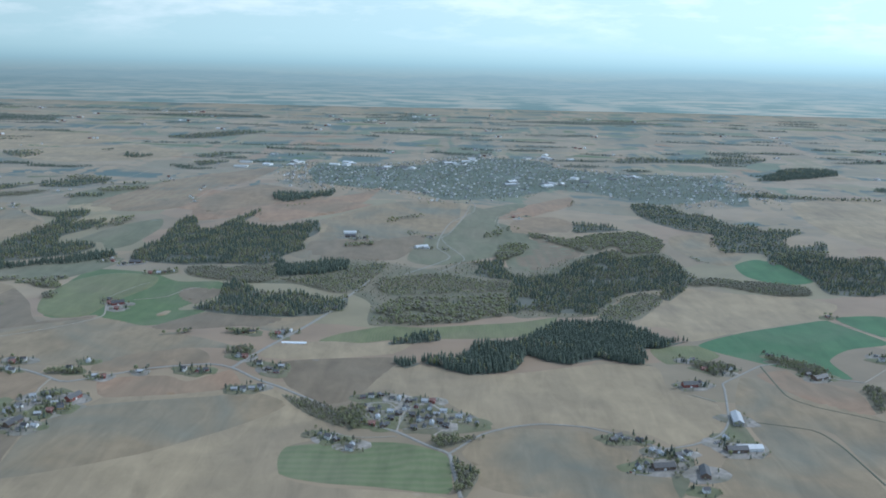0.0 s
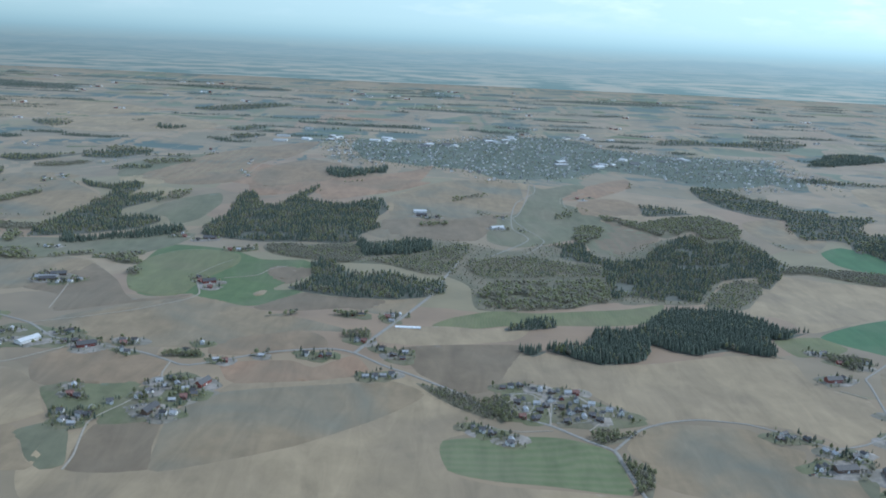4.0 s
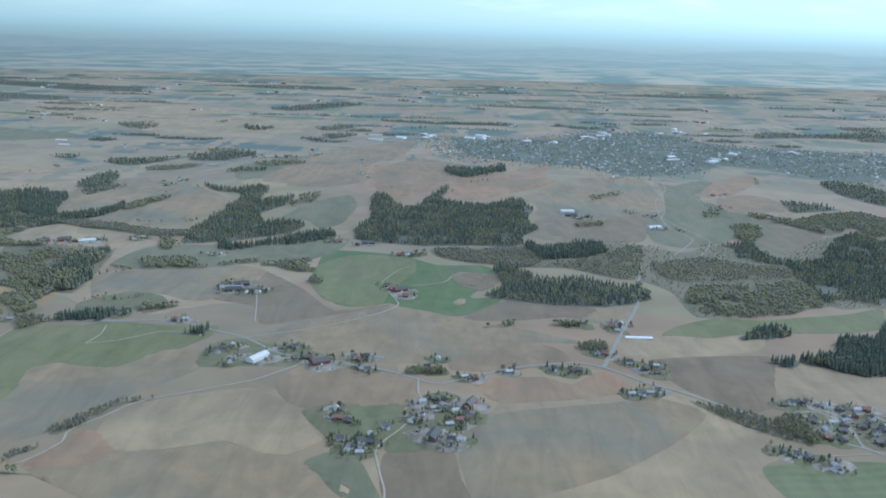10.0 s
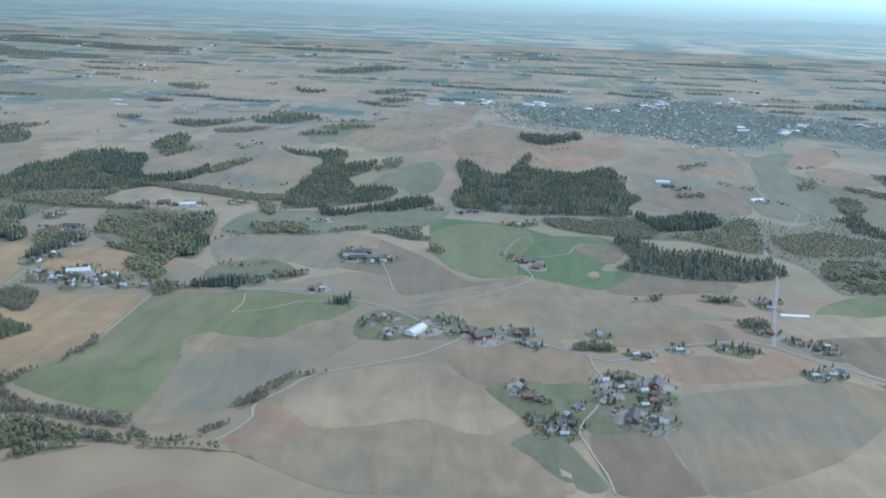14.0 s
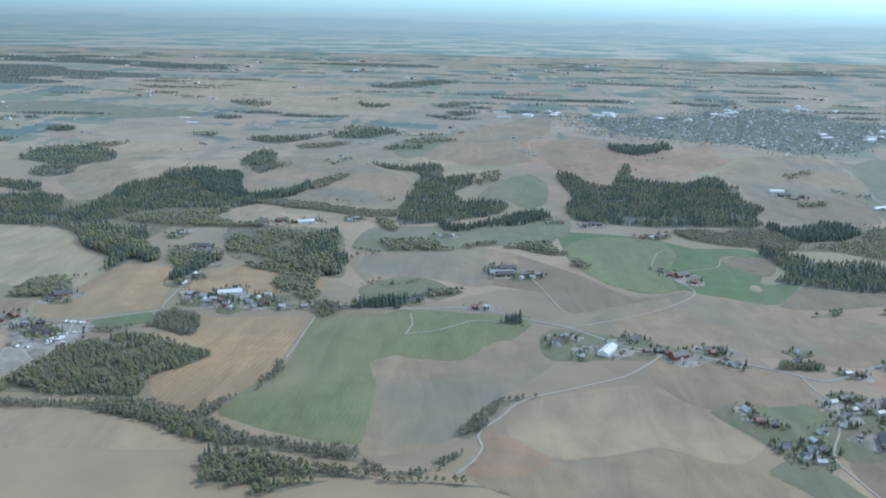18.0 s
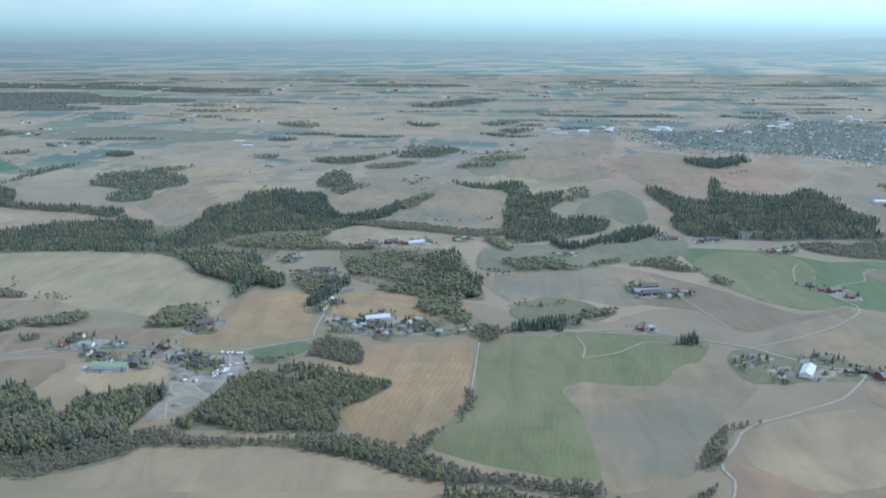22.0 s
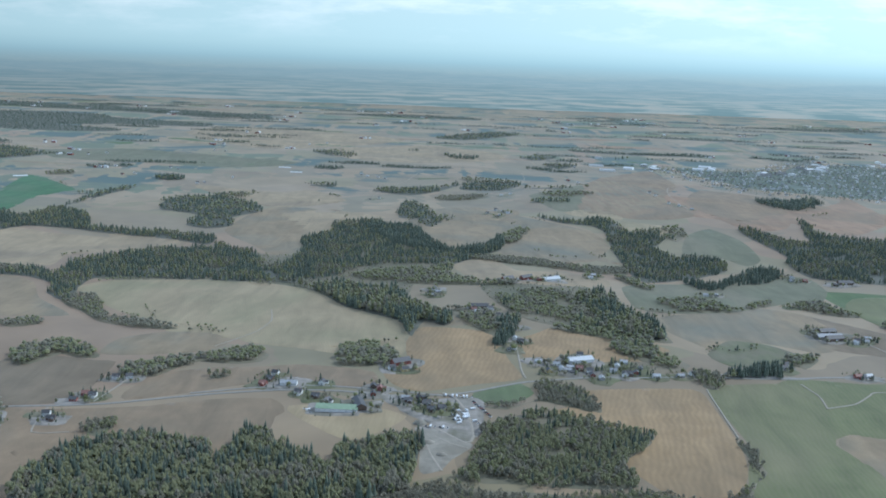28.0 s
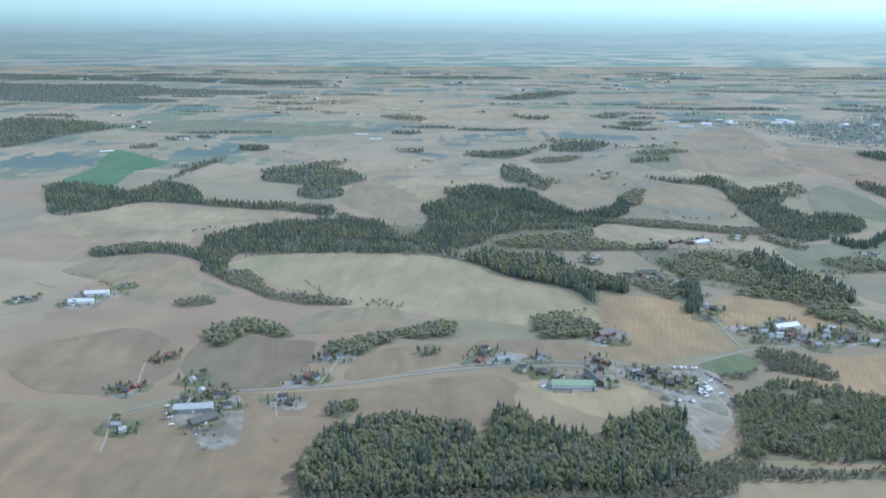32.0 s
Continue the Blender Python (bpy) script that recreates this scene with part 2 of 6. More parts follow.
MAT.update({
    "white_wall": material("white_painted_boards", (0.68, 0.67, 0.64), (0.8, 0.79, 0.76), 1.2, **PAINT),
    "red_wall": material("falun_red_boards", (0.2, 0.06, 0.045), (0.27, 0.085, 0.062), 1.2, **PAINT),
    "yellow_wall": material("ochre_yellow_boards", (0.5, 0.38, 0.16), (0.58, 0.45, 0.22), 1.2, **PAINT),
    "grey_wall": material("grey_painted_boards", (0.30, 0.29, 0.27), (0.40, 0.39, 0.37), 1.2, **PAINT),
    "brown_wall": material("brown_stained_boards", (0.10, 0.07, 0.05), (0.16, 0.11, 0.08), 1.2, **PAINT),
    "dark_roof": material("dark_concrete_roof_tiles", (0.06, 0.06, 0.062), (0.105, 0.102, 0.1), 1.0, rough=0.6, per_object=0.3),
    "red_roof": material("red_clay_roof_tiles", (0.19, 0.1, 0.08), (0.25, 0.13, 0.105), 1.0, rough=0.65, per_object=0.2),
    "grey_roof": material("grey_sheet_roof", (0.30, 0.31, 0.315), (0.4, 0.405, 0.41), 0.5, rough=0.5, per_object=0.2),
    "white_roof": material("bright_metal_roof", (0.5, 0.51, 0.51), (0.6, 0.61, 0.61), 0.4, rough=0.45),
    "green_roof": material("weathered_green_roof", (0.22, 0.3, 0.19), (0.29, 0.37, 0.25), 0.4, rough=0.55),
    "trim": material("white_trim", (0.74, 0.74, 0.72), (0.8, 0.8, 0.78), 2.0, rough=0.5),
    "brick": material("chimney_brick", (0.26, 0.12, 0.09), (0.34, 0.17, 0.13), 4.0, rough=0.8),
    "pane": material("dark_window_glass", (0.02, 0.024, 0.028), (0.03, 0.034, 0.04), 2.0, rough=0.08),
    "plastic": material("white_crop_cover", (0.74, 0.76, 0.76), (0.82, 0.83, 0.83), 0.3, rough=0.4),
    "concrete": material("pale_concrete", (0.42, 0.41, 0.39), (0.5, 0.49, 0.47), 0.8, rough=0.7),
    "car_white": material("white_car_paint", (0.75, 0.75, 0.74), (0.8, 0.8, 0.79), 2.0, rough=0.25),
    "car_dark": material("dark_car_paint", (0.05, 0.055, 0.065), (0.09, 0.09, 0.1), 2.0, rough=0.25),
    "car_red": material("red_car_paint", (0.3, 0.04, 0.03), (0.36, 0.06, 0.045), 2.0, rough=0.25),
    "rubber": material("black_rubber", (0.02, 0.02, 0.02), (0.03, 0.03, 0.03), 3.0, rough=0.8),
})


# ---- terrain ----
def sstep(a, b, x):
    u = np.clip((x - a) / (b - a), 0, 1)
    return u * u * (3 - 2 * u)


RISES = []


def rise(x, y, wide, deep, high):
    """A broad soft hill of the land, or a hollow where high is below nought."""
    RISES.append((x, y, wide, deep, high))


rise(380, 1120, 320, 300, -16.0)
rise(-1300, 1360, 320, 300, -11.1)
rise(-280, 2020, 210, 300, 9.3)
rise(440, 1780, 210, 200, -8.0)
rise(-580, 1300, 140, 130, -7.5)
rise(80, 580, 210, 200, -6.9)
rise(560, 1120, 140, 200, 2.4)
rise(-1300, 880, 140, 200, -5.1)
rise(-880, 820, 140, 300, 3.7)
rise(-940, 2320, 140, 130, 4.6)
rise(-1180, 1900, 210, 130, -4.4)
rise(320, 2320, 210, 130, 4.2)
rise(-160, 1240, 90, 300, 3.3)
rise(140, 1420, 90, 200, -6.0)
rise(-520, 1420, 90, 200, -4.2)
rise(-700, 1900, 140, 300, 1.8)
rise(-1120, 1060, 90, 130, -3.4)
rise(-1540, 2140, 210, 200, -1.8)
rise(560, 520, 320, 200, -2.7)
rise(-1600, 640, 140, 200, -1.9)
rise(-160, 640, 140, 130, -2.2)
rise(-280, 1840, 210, 130, 2.8)
rise(-520, 1060, 90, 80, -1.7)


def height(x, y):
    """Rolling farmland with a wooded creek valley across it, that rises to the far hills of the horizon."""
    near = 1.2 * np.sin(x * 0.021 + y * 0.011) * np.sin(y * 0.017 - x * 0.006 + 1.0) + 1.2 * np.sin(x * 0.0063 + 0.5) * np.sin(y * 0.0081 + x * 0.002)
    far = 44 * np.clip((y - 2300) / 2400, 0, 1) ** 1.15 * (1 + 0.025 * np.sin(x * 0.0021) + 0.015 * np.sin(x * 0.0057 + 1))
    z = near * (1 - 0.6 * sstep(2500, 3500, y)) + far
    for cx, cy, wide, deep, high in RISES:
        z = z + high * np.exp(-(((x - cx) / wide) ** 2 + ((y - cy) / deep) ** 2) / 2)
    return z


def mesh_from(name, verts, faces_flat, sizes, mats, mat_index=None, smooth=False):
    """A mesh from arrays: corners, flat face indices and face sizes."""
    me = bpy.data.meshes.new(name)
    verts = np.asarray(verts, dtype=np.float32)
    faces_flat, sizes = np.asarray(faces_flat, dtype=np.int32), np.asarray(sizes, dtype=np.int32)
    me.vertices.add(len(verts))
    me.vertices.foreach_set("co", verts.ravel())
    me.loops.add(len(faces_flat))
    me.loops.foreach_set("vertex_index", faces_flat)
    me.polygons.add(len(sizes))
    me.polygons.foreach_set("loop_start", np.concatenate(([0], np.cumsum(sizes)[:-1])).astype(np.int32))
    if mat_index is not None:
        me.polygons.foreach_set("material_index", np.asarray(mat_index, dtype=np.int32))
    me.polygons.foreach_set("use_smooth", np.full(len(sizes), smooth))
    for m in mats:
        me.materials.append(m)
    me.update(calc_edges=True)
    me.validate()
    return me


def far_ground_material(name="far_farmland", green=0.0):
    """Fields too far off to be told apart: a patchwork of soils and meadows in uneven cells."""
    m = bpy.data.materials.new(name)
    m.use_nodes = True
    n, l = m.node_tree.nodes, m.node_tree.links
    geo, mp, cell, ramp, fine, mix, warp, add = (n.new("ShaderNode" + k) for k in ("NewGeometry", "Mapping", "TexVoronoi", "ValToRGB", "TexNoise", "Mix", "TexNoise", "VectorMath"))
    warp.inputs["Scale"].default_value, warp.inputs["Detail"].default_value = 0.006, 3.0
    add.operation = "MULTIPLY_ADD"
    add.inputs[1].default_value = (150, 150, 0)
    mp.inputs["Scale"].default_value = (0.0036, 0.0056, 0.0)
    cell.inputs["Scale"].default_value = 1.0
    l.new(geo.outputs["Position"], warp.inputs["Vector"])
    l.new(warp.outputs["Color"], add.inputs[0])
    l.new(geo.outputs["Position"], add.inputs[2])
    l.new(add.outputs["Vector"], mp.inputs["Vector"])
    l.new(mp.outputs["Vector"], cell.inputs["Vector"])
    sep = n.new("ShaderNodeSeparateColor")
    l.new(cell.outputs["Color"], sep.inputs["Color"])
    l.new(sep.outputs["Red"], ramp.inputs["Fac"])
    ramp.color_ramp.interpolation = "CONSTANT"
    tones = [(0.0, (0.219, 0.17, 0.102)), (0.2, (0.255, 0.189, 0.112)), (0.4, (0.205, 0.156, 0.0945)), (0.53, (0.215, 0.178, 0.099)), (0.64, (0.241, 0.168, 0.102)), (0.8, (0.267, 0.203, 0.122)), (0.93, (0.205, 0.171, 0.0945))]
    if green:
        tones = [(0.0, (0.205, 0.164, 0.102)), (0.2, (0.248, 0.19, 0.116)), (0.4, (0.127, 0.139, 0.0786)), (0.48, (0.195, 0.161, 0.099)), (0.62, (0.259, 0.198, 0.126)), (0.8, (0.136, 0.144, 0.0825)), (0.88, (0.213, 0.171, 0.11))]
        mp.inputs["Scale"].default_value = (0.00509, 0.0075, 0)
    el = ramp.color_ramp.elements
    el[0].color, el[1].position, el[1].color = (*tones[0][1], 1), tones[1][0], (*tones[1][1], 1)
    for p, c in tones[2:]:
        el.new(p).color = (*c, 1)
    fine.inputs["Scale"].default_value, fine.inputs["Detail"].default_value = 0.02, 6.0
    l.new(geo.outputs["Position"], fine.inputs["Vector"])
    mix.data_type, mix.blend_type = "RGBA", "OVERLAY"
    mix.inputs["Factor"].default_value = 0.3
    l.new(ramp.outputs["Color"], mix.inputs["A"])
    l.new(fine.outputs["Fac"], mix.inputs["B"])
    bsdf = n["Principled BSDF"]
    colour = mix.outputs["Result"]
    if green:
        wmp, blot, edge, over = (n.new("ShaderNode" + k) for k in ("Mapping", "TexNoise", "MapRange", "Mix"))
        wmp.inputs["Scale"].default_value = (0.0034, 0.0052, 0.0)
        l.new(geo.outputs["Position"], wmp.inputs["Vector"])
        l.new(wmp.outputs["Vector"], blot.inputs["Vector"])
        blot.inputs["Scale"].default_value, blot.inputs["Detail"].default_value, blot.inputs["Roughness"].default_value = 1.0, 7.0, 0.6
        edge.inputs["From Min"].default_value, edge.inputs["From Max"].default_value = 0.52, 0.58
        l.new(blot.outputs["Fac"], edge.inputs["Value"])
        over.data_type = "RGBA"
        l.new(edge.outputs["Result"], over.inputs["Factor"])
        l.new(colour, over.inputs["A"])
        over.inputs["B"].default_value = (0.07, 0.098, 0.08, 1)
        colour = over.outputs["Result"]
    l.new(colour, bsdf.inputs["Base Color"])
    bsdf.inputs["Roughness"].default_value = 0.85
    # Bluish sheen at low viewing angles takes the place of haze over the land.
    bsdf.inputs["Sheen Weight"].default_value, bsdf.inputs["Sheen Roughness"].default_value = 0.14 if green else 0.15, 0.4
    bsdf.inputs["Sheen Tint"].default_value = (0.58, 0.74, 0.82, 1)
    return m


gx = np.concatenate((np.arange(-5200, -2400, 100), np.arange(-2400, 1600, 12.5), np.arange(1600, 4201, 100))).astype(float)
gy = np.concatenate((np.arange(-1500, 300, 100), np.arange(300, 2600, 12.5), np.arange(2600, 4701, 25))).astype(float)
X, Y = np.meshgrid(gx, gy)
Z = height(X, Y)
grid = np.arange(len(gx) * len(gy)).reshape(len(gy), len(gx))
quads = np.stack((grid[:-1, :-1], grid[:-1, 1:], grid[1:, 1:], grid[1:, :-1]), -1).reshape(-1, 4)
ground = new("ground", mesh_from("ground", np.stack((X, Y, Z), -1).reshape(-1, 3), quads.ravel(), np.full(len(quads), 4), [far_ground_material()], smooth=True))
tagged(ground, "rolling brown farmland reaching to hazy hills", "ground", kind="structure")


# ---- the sky and the painted haze beyond the last hills ----
def backdrop_material():
    """Far haze painted into a glow that turns from slate blue at the skyline to a pale milky sky, brighter towards the
    sun, with thin clouds.
    """
    m = bpy.data.materials.new("painted_hazy_distance")
    m.use_nodes = True
    n, l = m.node_tree.nodes, m.node_tree.links
    n.clear()
    geo, sep, up, ramp, side, mp, cl, clr, mix, bright, em, out = (n.new("ShaderNode" + k) for k in (
        "NewGeometry", "SeparateXYZ", "MapRange", "ValToRGB", "MapRange", "Mapping", "TexNoise", "ValToRGB", "Mix", "VectorMath", "Emission", "OutputMaterial"))
    l.new(geo.outputs["Position"], sep.inputs["Vector"])
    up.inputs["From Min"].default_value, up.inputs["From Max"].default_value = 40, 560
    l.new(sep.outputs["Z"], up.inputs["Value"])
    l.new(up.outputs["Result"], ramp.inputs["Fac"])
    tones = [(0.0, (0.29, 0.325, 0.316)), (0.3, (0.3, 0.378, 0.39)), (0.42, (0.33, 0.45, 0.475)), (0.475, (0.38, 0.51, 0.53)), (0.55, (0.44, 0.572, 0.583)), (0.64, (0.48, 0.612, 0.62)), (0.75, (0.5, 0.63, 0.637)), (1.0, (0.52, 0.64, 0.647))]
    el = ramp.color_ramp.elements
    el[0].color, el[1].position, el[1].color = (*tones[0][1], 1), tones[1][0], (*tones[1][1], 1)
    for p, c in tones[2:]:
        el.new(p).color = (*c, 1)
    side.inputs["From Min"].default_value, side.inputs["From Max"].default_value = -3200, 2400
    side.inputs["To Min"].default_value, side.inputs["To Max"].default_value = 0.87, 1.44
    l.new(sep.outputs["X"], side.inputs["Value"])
    mp.inputs["Scale"].default_value = (0.0011, 0.0011, 0.0045)
    l.new(geo.outputs["Position"], mp.inputs["Vector"])
    l.new(mp.outputs["Vector"], cl.inputs["Vector"])
    cl.inputs["Scale"].default_value, cl.inputs["Detail"].default_value, cl.inputs["Roughness"].default_value = 1.6, 7.0, 0.6
    l.new(cl.outputs["Fac"], clr.inputs["Fac"])
    clr.color_ramp.elements[0].position, clr.color_ramp.elements[0].color = 0.47, (0, 0, 0, 1)
    clr.color_ramp.elements[1].position, clr.color_ramp.elements[1].color = 0.66, (0.7, 0.7, 0.7, 1)
    high = n.new("ShaderNodeMapRange")
    high.inputs["From Min"].default_value, high.inputs["From Max"].default_value = 330, 520
    l.new(sep.outputs["Z"], high.inputs["Value"])
    mul = n.new("ShaderNodeMath")
    mul.operation = "MULTIPLY"
    l.new(clr.outputs["Color"], mul.inputs[0])
    l.new(high.outputs["Result"], mul.inputs[1])
    mix.data_type = "RGBA"
    l.new(mul.outputs["Value"], mix.inputs["Factor"])
    l.new(ramp.outputs["Color"], mix.inputs["A"])
    mix.inputs["B"].default_value = (0.76, 0.8, 0.79, 1)
    # far woods and fields painted with the haze already in their tones, in flat bands that fade upwards
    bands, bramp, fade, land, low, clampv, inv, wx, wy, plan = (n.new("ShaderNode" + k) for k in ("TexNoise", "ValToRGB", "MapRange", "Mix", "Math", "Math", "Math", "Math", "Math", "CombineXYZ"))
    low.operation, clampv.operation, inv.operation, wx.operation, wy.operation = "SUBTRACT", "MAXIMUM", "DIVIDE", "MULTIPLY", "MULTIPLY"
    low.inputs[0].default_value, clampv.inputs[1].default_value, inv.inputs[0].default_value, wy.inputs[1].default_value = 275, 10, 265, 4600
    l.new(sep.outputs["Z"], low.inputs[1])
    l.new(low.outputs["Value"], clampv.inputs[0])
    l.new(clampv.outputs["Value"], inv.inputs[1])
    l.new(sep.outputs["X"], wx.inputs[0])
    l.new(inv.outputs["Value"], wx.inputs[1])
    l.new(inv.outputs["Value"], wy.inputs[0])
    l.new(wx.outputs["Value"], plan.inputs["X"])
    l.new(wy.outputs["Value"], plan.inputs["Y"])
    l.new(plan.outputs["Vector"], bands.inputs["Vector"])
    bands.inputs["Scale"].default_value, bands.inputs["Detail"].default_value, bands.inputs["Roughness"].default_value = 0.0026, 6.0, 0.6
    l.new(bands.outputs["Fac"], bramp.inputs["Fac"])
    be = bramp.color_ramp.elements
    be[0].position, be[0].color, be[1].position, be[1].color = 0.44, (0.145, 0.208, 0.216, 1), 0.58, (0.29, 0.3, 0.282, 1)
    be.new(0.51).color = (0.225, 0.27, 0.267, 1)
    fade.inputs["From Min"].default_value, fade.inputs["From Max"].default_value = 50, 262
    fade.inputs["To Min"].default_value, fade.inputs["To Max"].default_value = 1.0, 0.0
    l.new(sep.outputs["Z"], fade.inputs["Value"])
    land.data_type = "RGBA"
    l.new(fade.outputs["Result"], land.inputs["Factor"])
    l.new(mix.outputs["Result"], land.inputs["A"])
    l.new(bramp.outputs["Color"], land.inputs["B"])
    # two long wooded ridges painted in hazy tones in front of the skyline, the nearer one darker
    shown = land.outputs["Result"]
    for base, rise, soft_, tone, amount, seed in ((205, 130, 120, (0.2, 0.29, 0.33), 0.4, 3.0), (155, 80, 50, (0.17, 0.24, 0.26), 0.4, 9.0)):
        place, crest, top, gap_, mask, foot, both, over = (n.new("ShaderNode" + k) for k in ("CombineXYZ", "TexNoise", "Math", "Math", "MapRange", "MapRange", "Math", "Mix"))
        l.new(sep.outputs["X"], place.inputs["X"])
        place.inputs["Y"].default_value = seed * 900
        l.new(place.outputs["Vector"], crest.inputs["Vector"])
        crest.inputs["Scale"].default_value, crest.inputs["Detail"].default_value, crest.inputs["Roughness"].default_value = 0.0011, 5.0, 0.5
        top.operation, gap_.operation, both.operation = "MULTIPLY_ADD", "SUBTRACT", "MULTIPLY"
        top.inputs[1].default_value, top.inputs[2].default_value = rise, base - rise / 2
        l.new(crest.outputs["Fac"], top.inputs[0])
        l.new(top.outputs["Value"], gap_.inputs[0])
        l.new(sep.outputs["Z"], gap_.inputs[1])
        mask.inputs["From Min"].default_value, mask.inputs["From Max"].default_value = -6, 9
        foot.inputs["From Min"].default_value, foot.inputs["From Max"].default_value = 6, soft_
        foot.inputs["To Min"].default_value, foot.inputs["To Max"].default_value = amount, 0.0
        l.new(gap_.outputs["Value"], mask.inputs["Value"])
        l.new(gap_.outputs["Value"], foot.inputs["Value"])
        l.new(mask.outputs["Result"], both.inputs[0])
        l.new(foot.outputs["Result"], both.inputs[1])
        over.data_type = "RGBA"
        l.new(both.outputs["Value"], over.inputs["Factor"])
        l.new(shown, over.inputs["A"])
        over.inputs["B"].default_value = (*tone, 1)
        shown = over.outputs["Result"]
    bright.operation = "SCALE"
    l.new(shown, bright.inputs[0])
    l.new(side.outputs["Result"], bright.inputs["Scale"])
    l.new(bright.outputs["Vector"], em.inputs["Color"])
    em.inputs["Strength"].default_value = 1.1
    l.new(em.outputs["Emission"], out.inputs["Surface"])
    return m


# This wall glows by itself: haze and sunward brightening are painted into its emission.
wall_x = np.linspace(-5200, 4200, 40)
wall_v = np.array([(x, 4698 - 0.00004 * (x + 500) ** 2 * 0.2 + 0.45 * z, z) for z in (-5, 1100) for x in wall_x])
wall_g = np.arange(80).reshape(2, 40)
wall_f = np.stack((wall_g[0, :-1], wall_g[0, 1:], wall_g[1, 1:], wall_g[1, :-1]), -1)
tagged(new("backdrop", mesh_from("backdrop", wall_v, wall_f.ravel(), np.full(39, 4), [backdrop_material()])), "glowing backdrop painted with pale hazy sky over a slate blue skyline", "sky", kind="structure")


# ---- plan helpers ----
def rounded(points, closed=True, step=8.0):
    """A smooth line through the corners of a plan outline (Catmull-Rom)."""
    p = np.array(points, dtype=float)
    n = len(p)
    out = []
    for i in range(n if closed else n - 1):
        if closed:
            a, b, c, d = p[i - 1], p[i], p[(i + 1) % n], p[(i + 2) % n]
        else:
            a, b, c, d = p[max(i - 1, 0)], p[i], p[i + 1], p[min(i + 2, n - 1)]
        k = max(2, int(np.linalg.norm(c - b) / step))
        for u in np.arange(k) / k:
            q = 0.5 * (2 * b + (c - a) * u + (2 * a - 5 * b + 4 * c - d) * u * u + (3 * b - a - 3 * c + d) * u ** 3)
            out.append(0.35 * (b + (c - b) * u) + 0.65 * q)
    if not closed:
        out.append(p[-1])
    return np.array(out)


def inside(poly, x, y):
    """Which of the points x, y lie in the polygon."""
    hit = np.zeros(len(x), dtype=bool)
    for (ax, ay), (bx, by) in zip(poly, np.roll(poly, -1, axis=0)):
        if ay == by:
            continue
        cross = (ay > y) != (by > y)
        hit ^= cross & (x < (bx - ax) * (y - ay) / (by - ay) + ax)
    return hit


from mathutils.geometry import delaunay_2d_cdt


def patch(name, poly, lift, mat, cell=0.0, rim=0.0):
    """A sheet in a plan outline, laid on the terrain."""
    lo, hi = poly.min(0), poly.max(0)
    cell = cell or (6.0 if lo[1] < 1200 else 16.0 if lo[1] < 1900 else 32.0)
    cx, cy = np.meshgrid(np.arange(lo[0], hi[0], cell) + cell / 2, np.arange(lo[1], hi[1], cell) + cell / 2)
    cx, cy = cx.ravel(), cy.ravel()
    keep = inside(poly, cx, cy)
    pts = [Vector(q) for q in poly] + [Vector(q) for q in zip(cx[keep], cy[keep])]
    n = len(poly)
    co, _, faces, *_ = delaunay_2d_cdt(pts, [(i, (i + 1) % n) for i in range(n)], [], 1, 0.01)
    co = np.array([tuple(c) for c in co])
    z = height(co[:, 0], co[:, 1]) + lift
    if rim:
        z[:n] -= rim
    flat = [i for f in faces for i in f]
    return new(name, mesh_from(name, np.column_stack((co, z)), flat, [len(f) for f in faces], [mat], smooth=True))


FIELD_WORDS = {
    "soil_grey": ("harrowed grey-brown bare soil field", "field"), "soil_pale": ("dry pale bare soil field", "field"),
    "soil_dark": ("dark freshly ploughed soil field", "field"), "soil_brown": ("brown tilled bare soil field", "field"),
    "soil_red": ("reddish clay bare soil field", "field"), "stubble": ("straw-coloured stubble field with drill lines", "field"),
    "straw": ("pale yellow straw stubble field behind the farm", "field"), "pale_crop": ("pale sprouting crop field on a low hill", "field"),
    "grass": ("fresh green grass field round the red farm", "field"), "green": ("deep green young wheat field", "field"),
    "meadow": ("dull green spring meadow with dry streaks", "meadow"), "lawn": ("short green grass plot", "grass"),
    "yard": ("pale trodden gravel yard for parked vehicles", "yard"), "sand": ("dug sand and gravel in an open pit", "gravel pit"),
    "striped": ("green field with pale mown bands", "field"), "rough": ("dull grey-green rough pasture", "pasture"),
}
sheet = [0.035]
OUTLINES = []


def field(kind, points):
    sheet[0] += 0.003 if min(q[1] for q in points) < 1700 else 0.0004
    outline = rounded(points)
    OUTLINES.append(outline)
    ob = patch("field", outline, sheet[0], MAT[kind], rim=sheet[0] * 0.7)
    words, cat = FIELD_WORDS[kind]
    return tagged(ob, words, cat, kind="structure")


def strip(name, line, wide, lift, mat, drop=0.02):
    """A strip of even width along a plan line, with a low crown in the middle."""
    d = np.gradient(line, axis=0)
    d /= np.linalg.norm(d, axis=1)[:, None] + 1e-9
    side = np.column_stack((-d[:, 1], d[:, 0]))
    cols = []
    for k, up in ((-0.5, -drop), (0.0, 0.02), (0.5, -drop)):
        q = line + side * wide * k
        cols.append(np.column_stack((q, height(q[:, 0], q[:, 1]) + lift + up)))
    v = np.stack(cols, 1).reshape(-1, 3)
    g = np.arange(len(v)).reshape(-1, 3)
    f = np.stack((g[:-1, :-1], g[:-1, 1:], g[1:, 1:], g[1:, :-1]), -1).reshape(-1, 4)
    return new(name, mesh_from(name, v, f[:, ::-1].ravel(), np.full(len(f), 4), [mat]))


ROAD_LINES = []


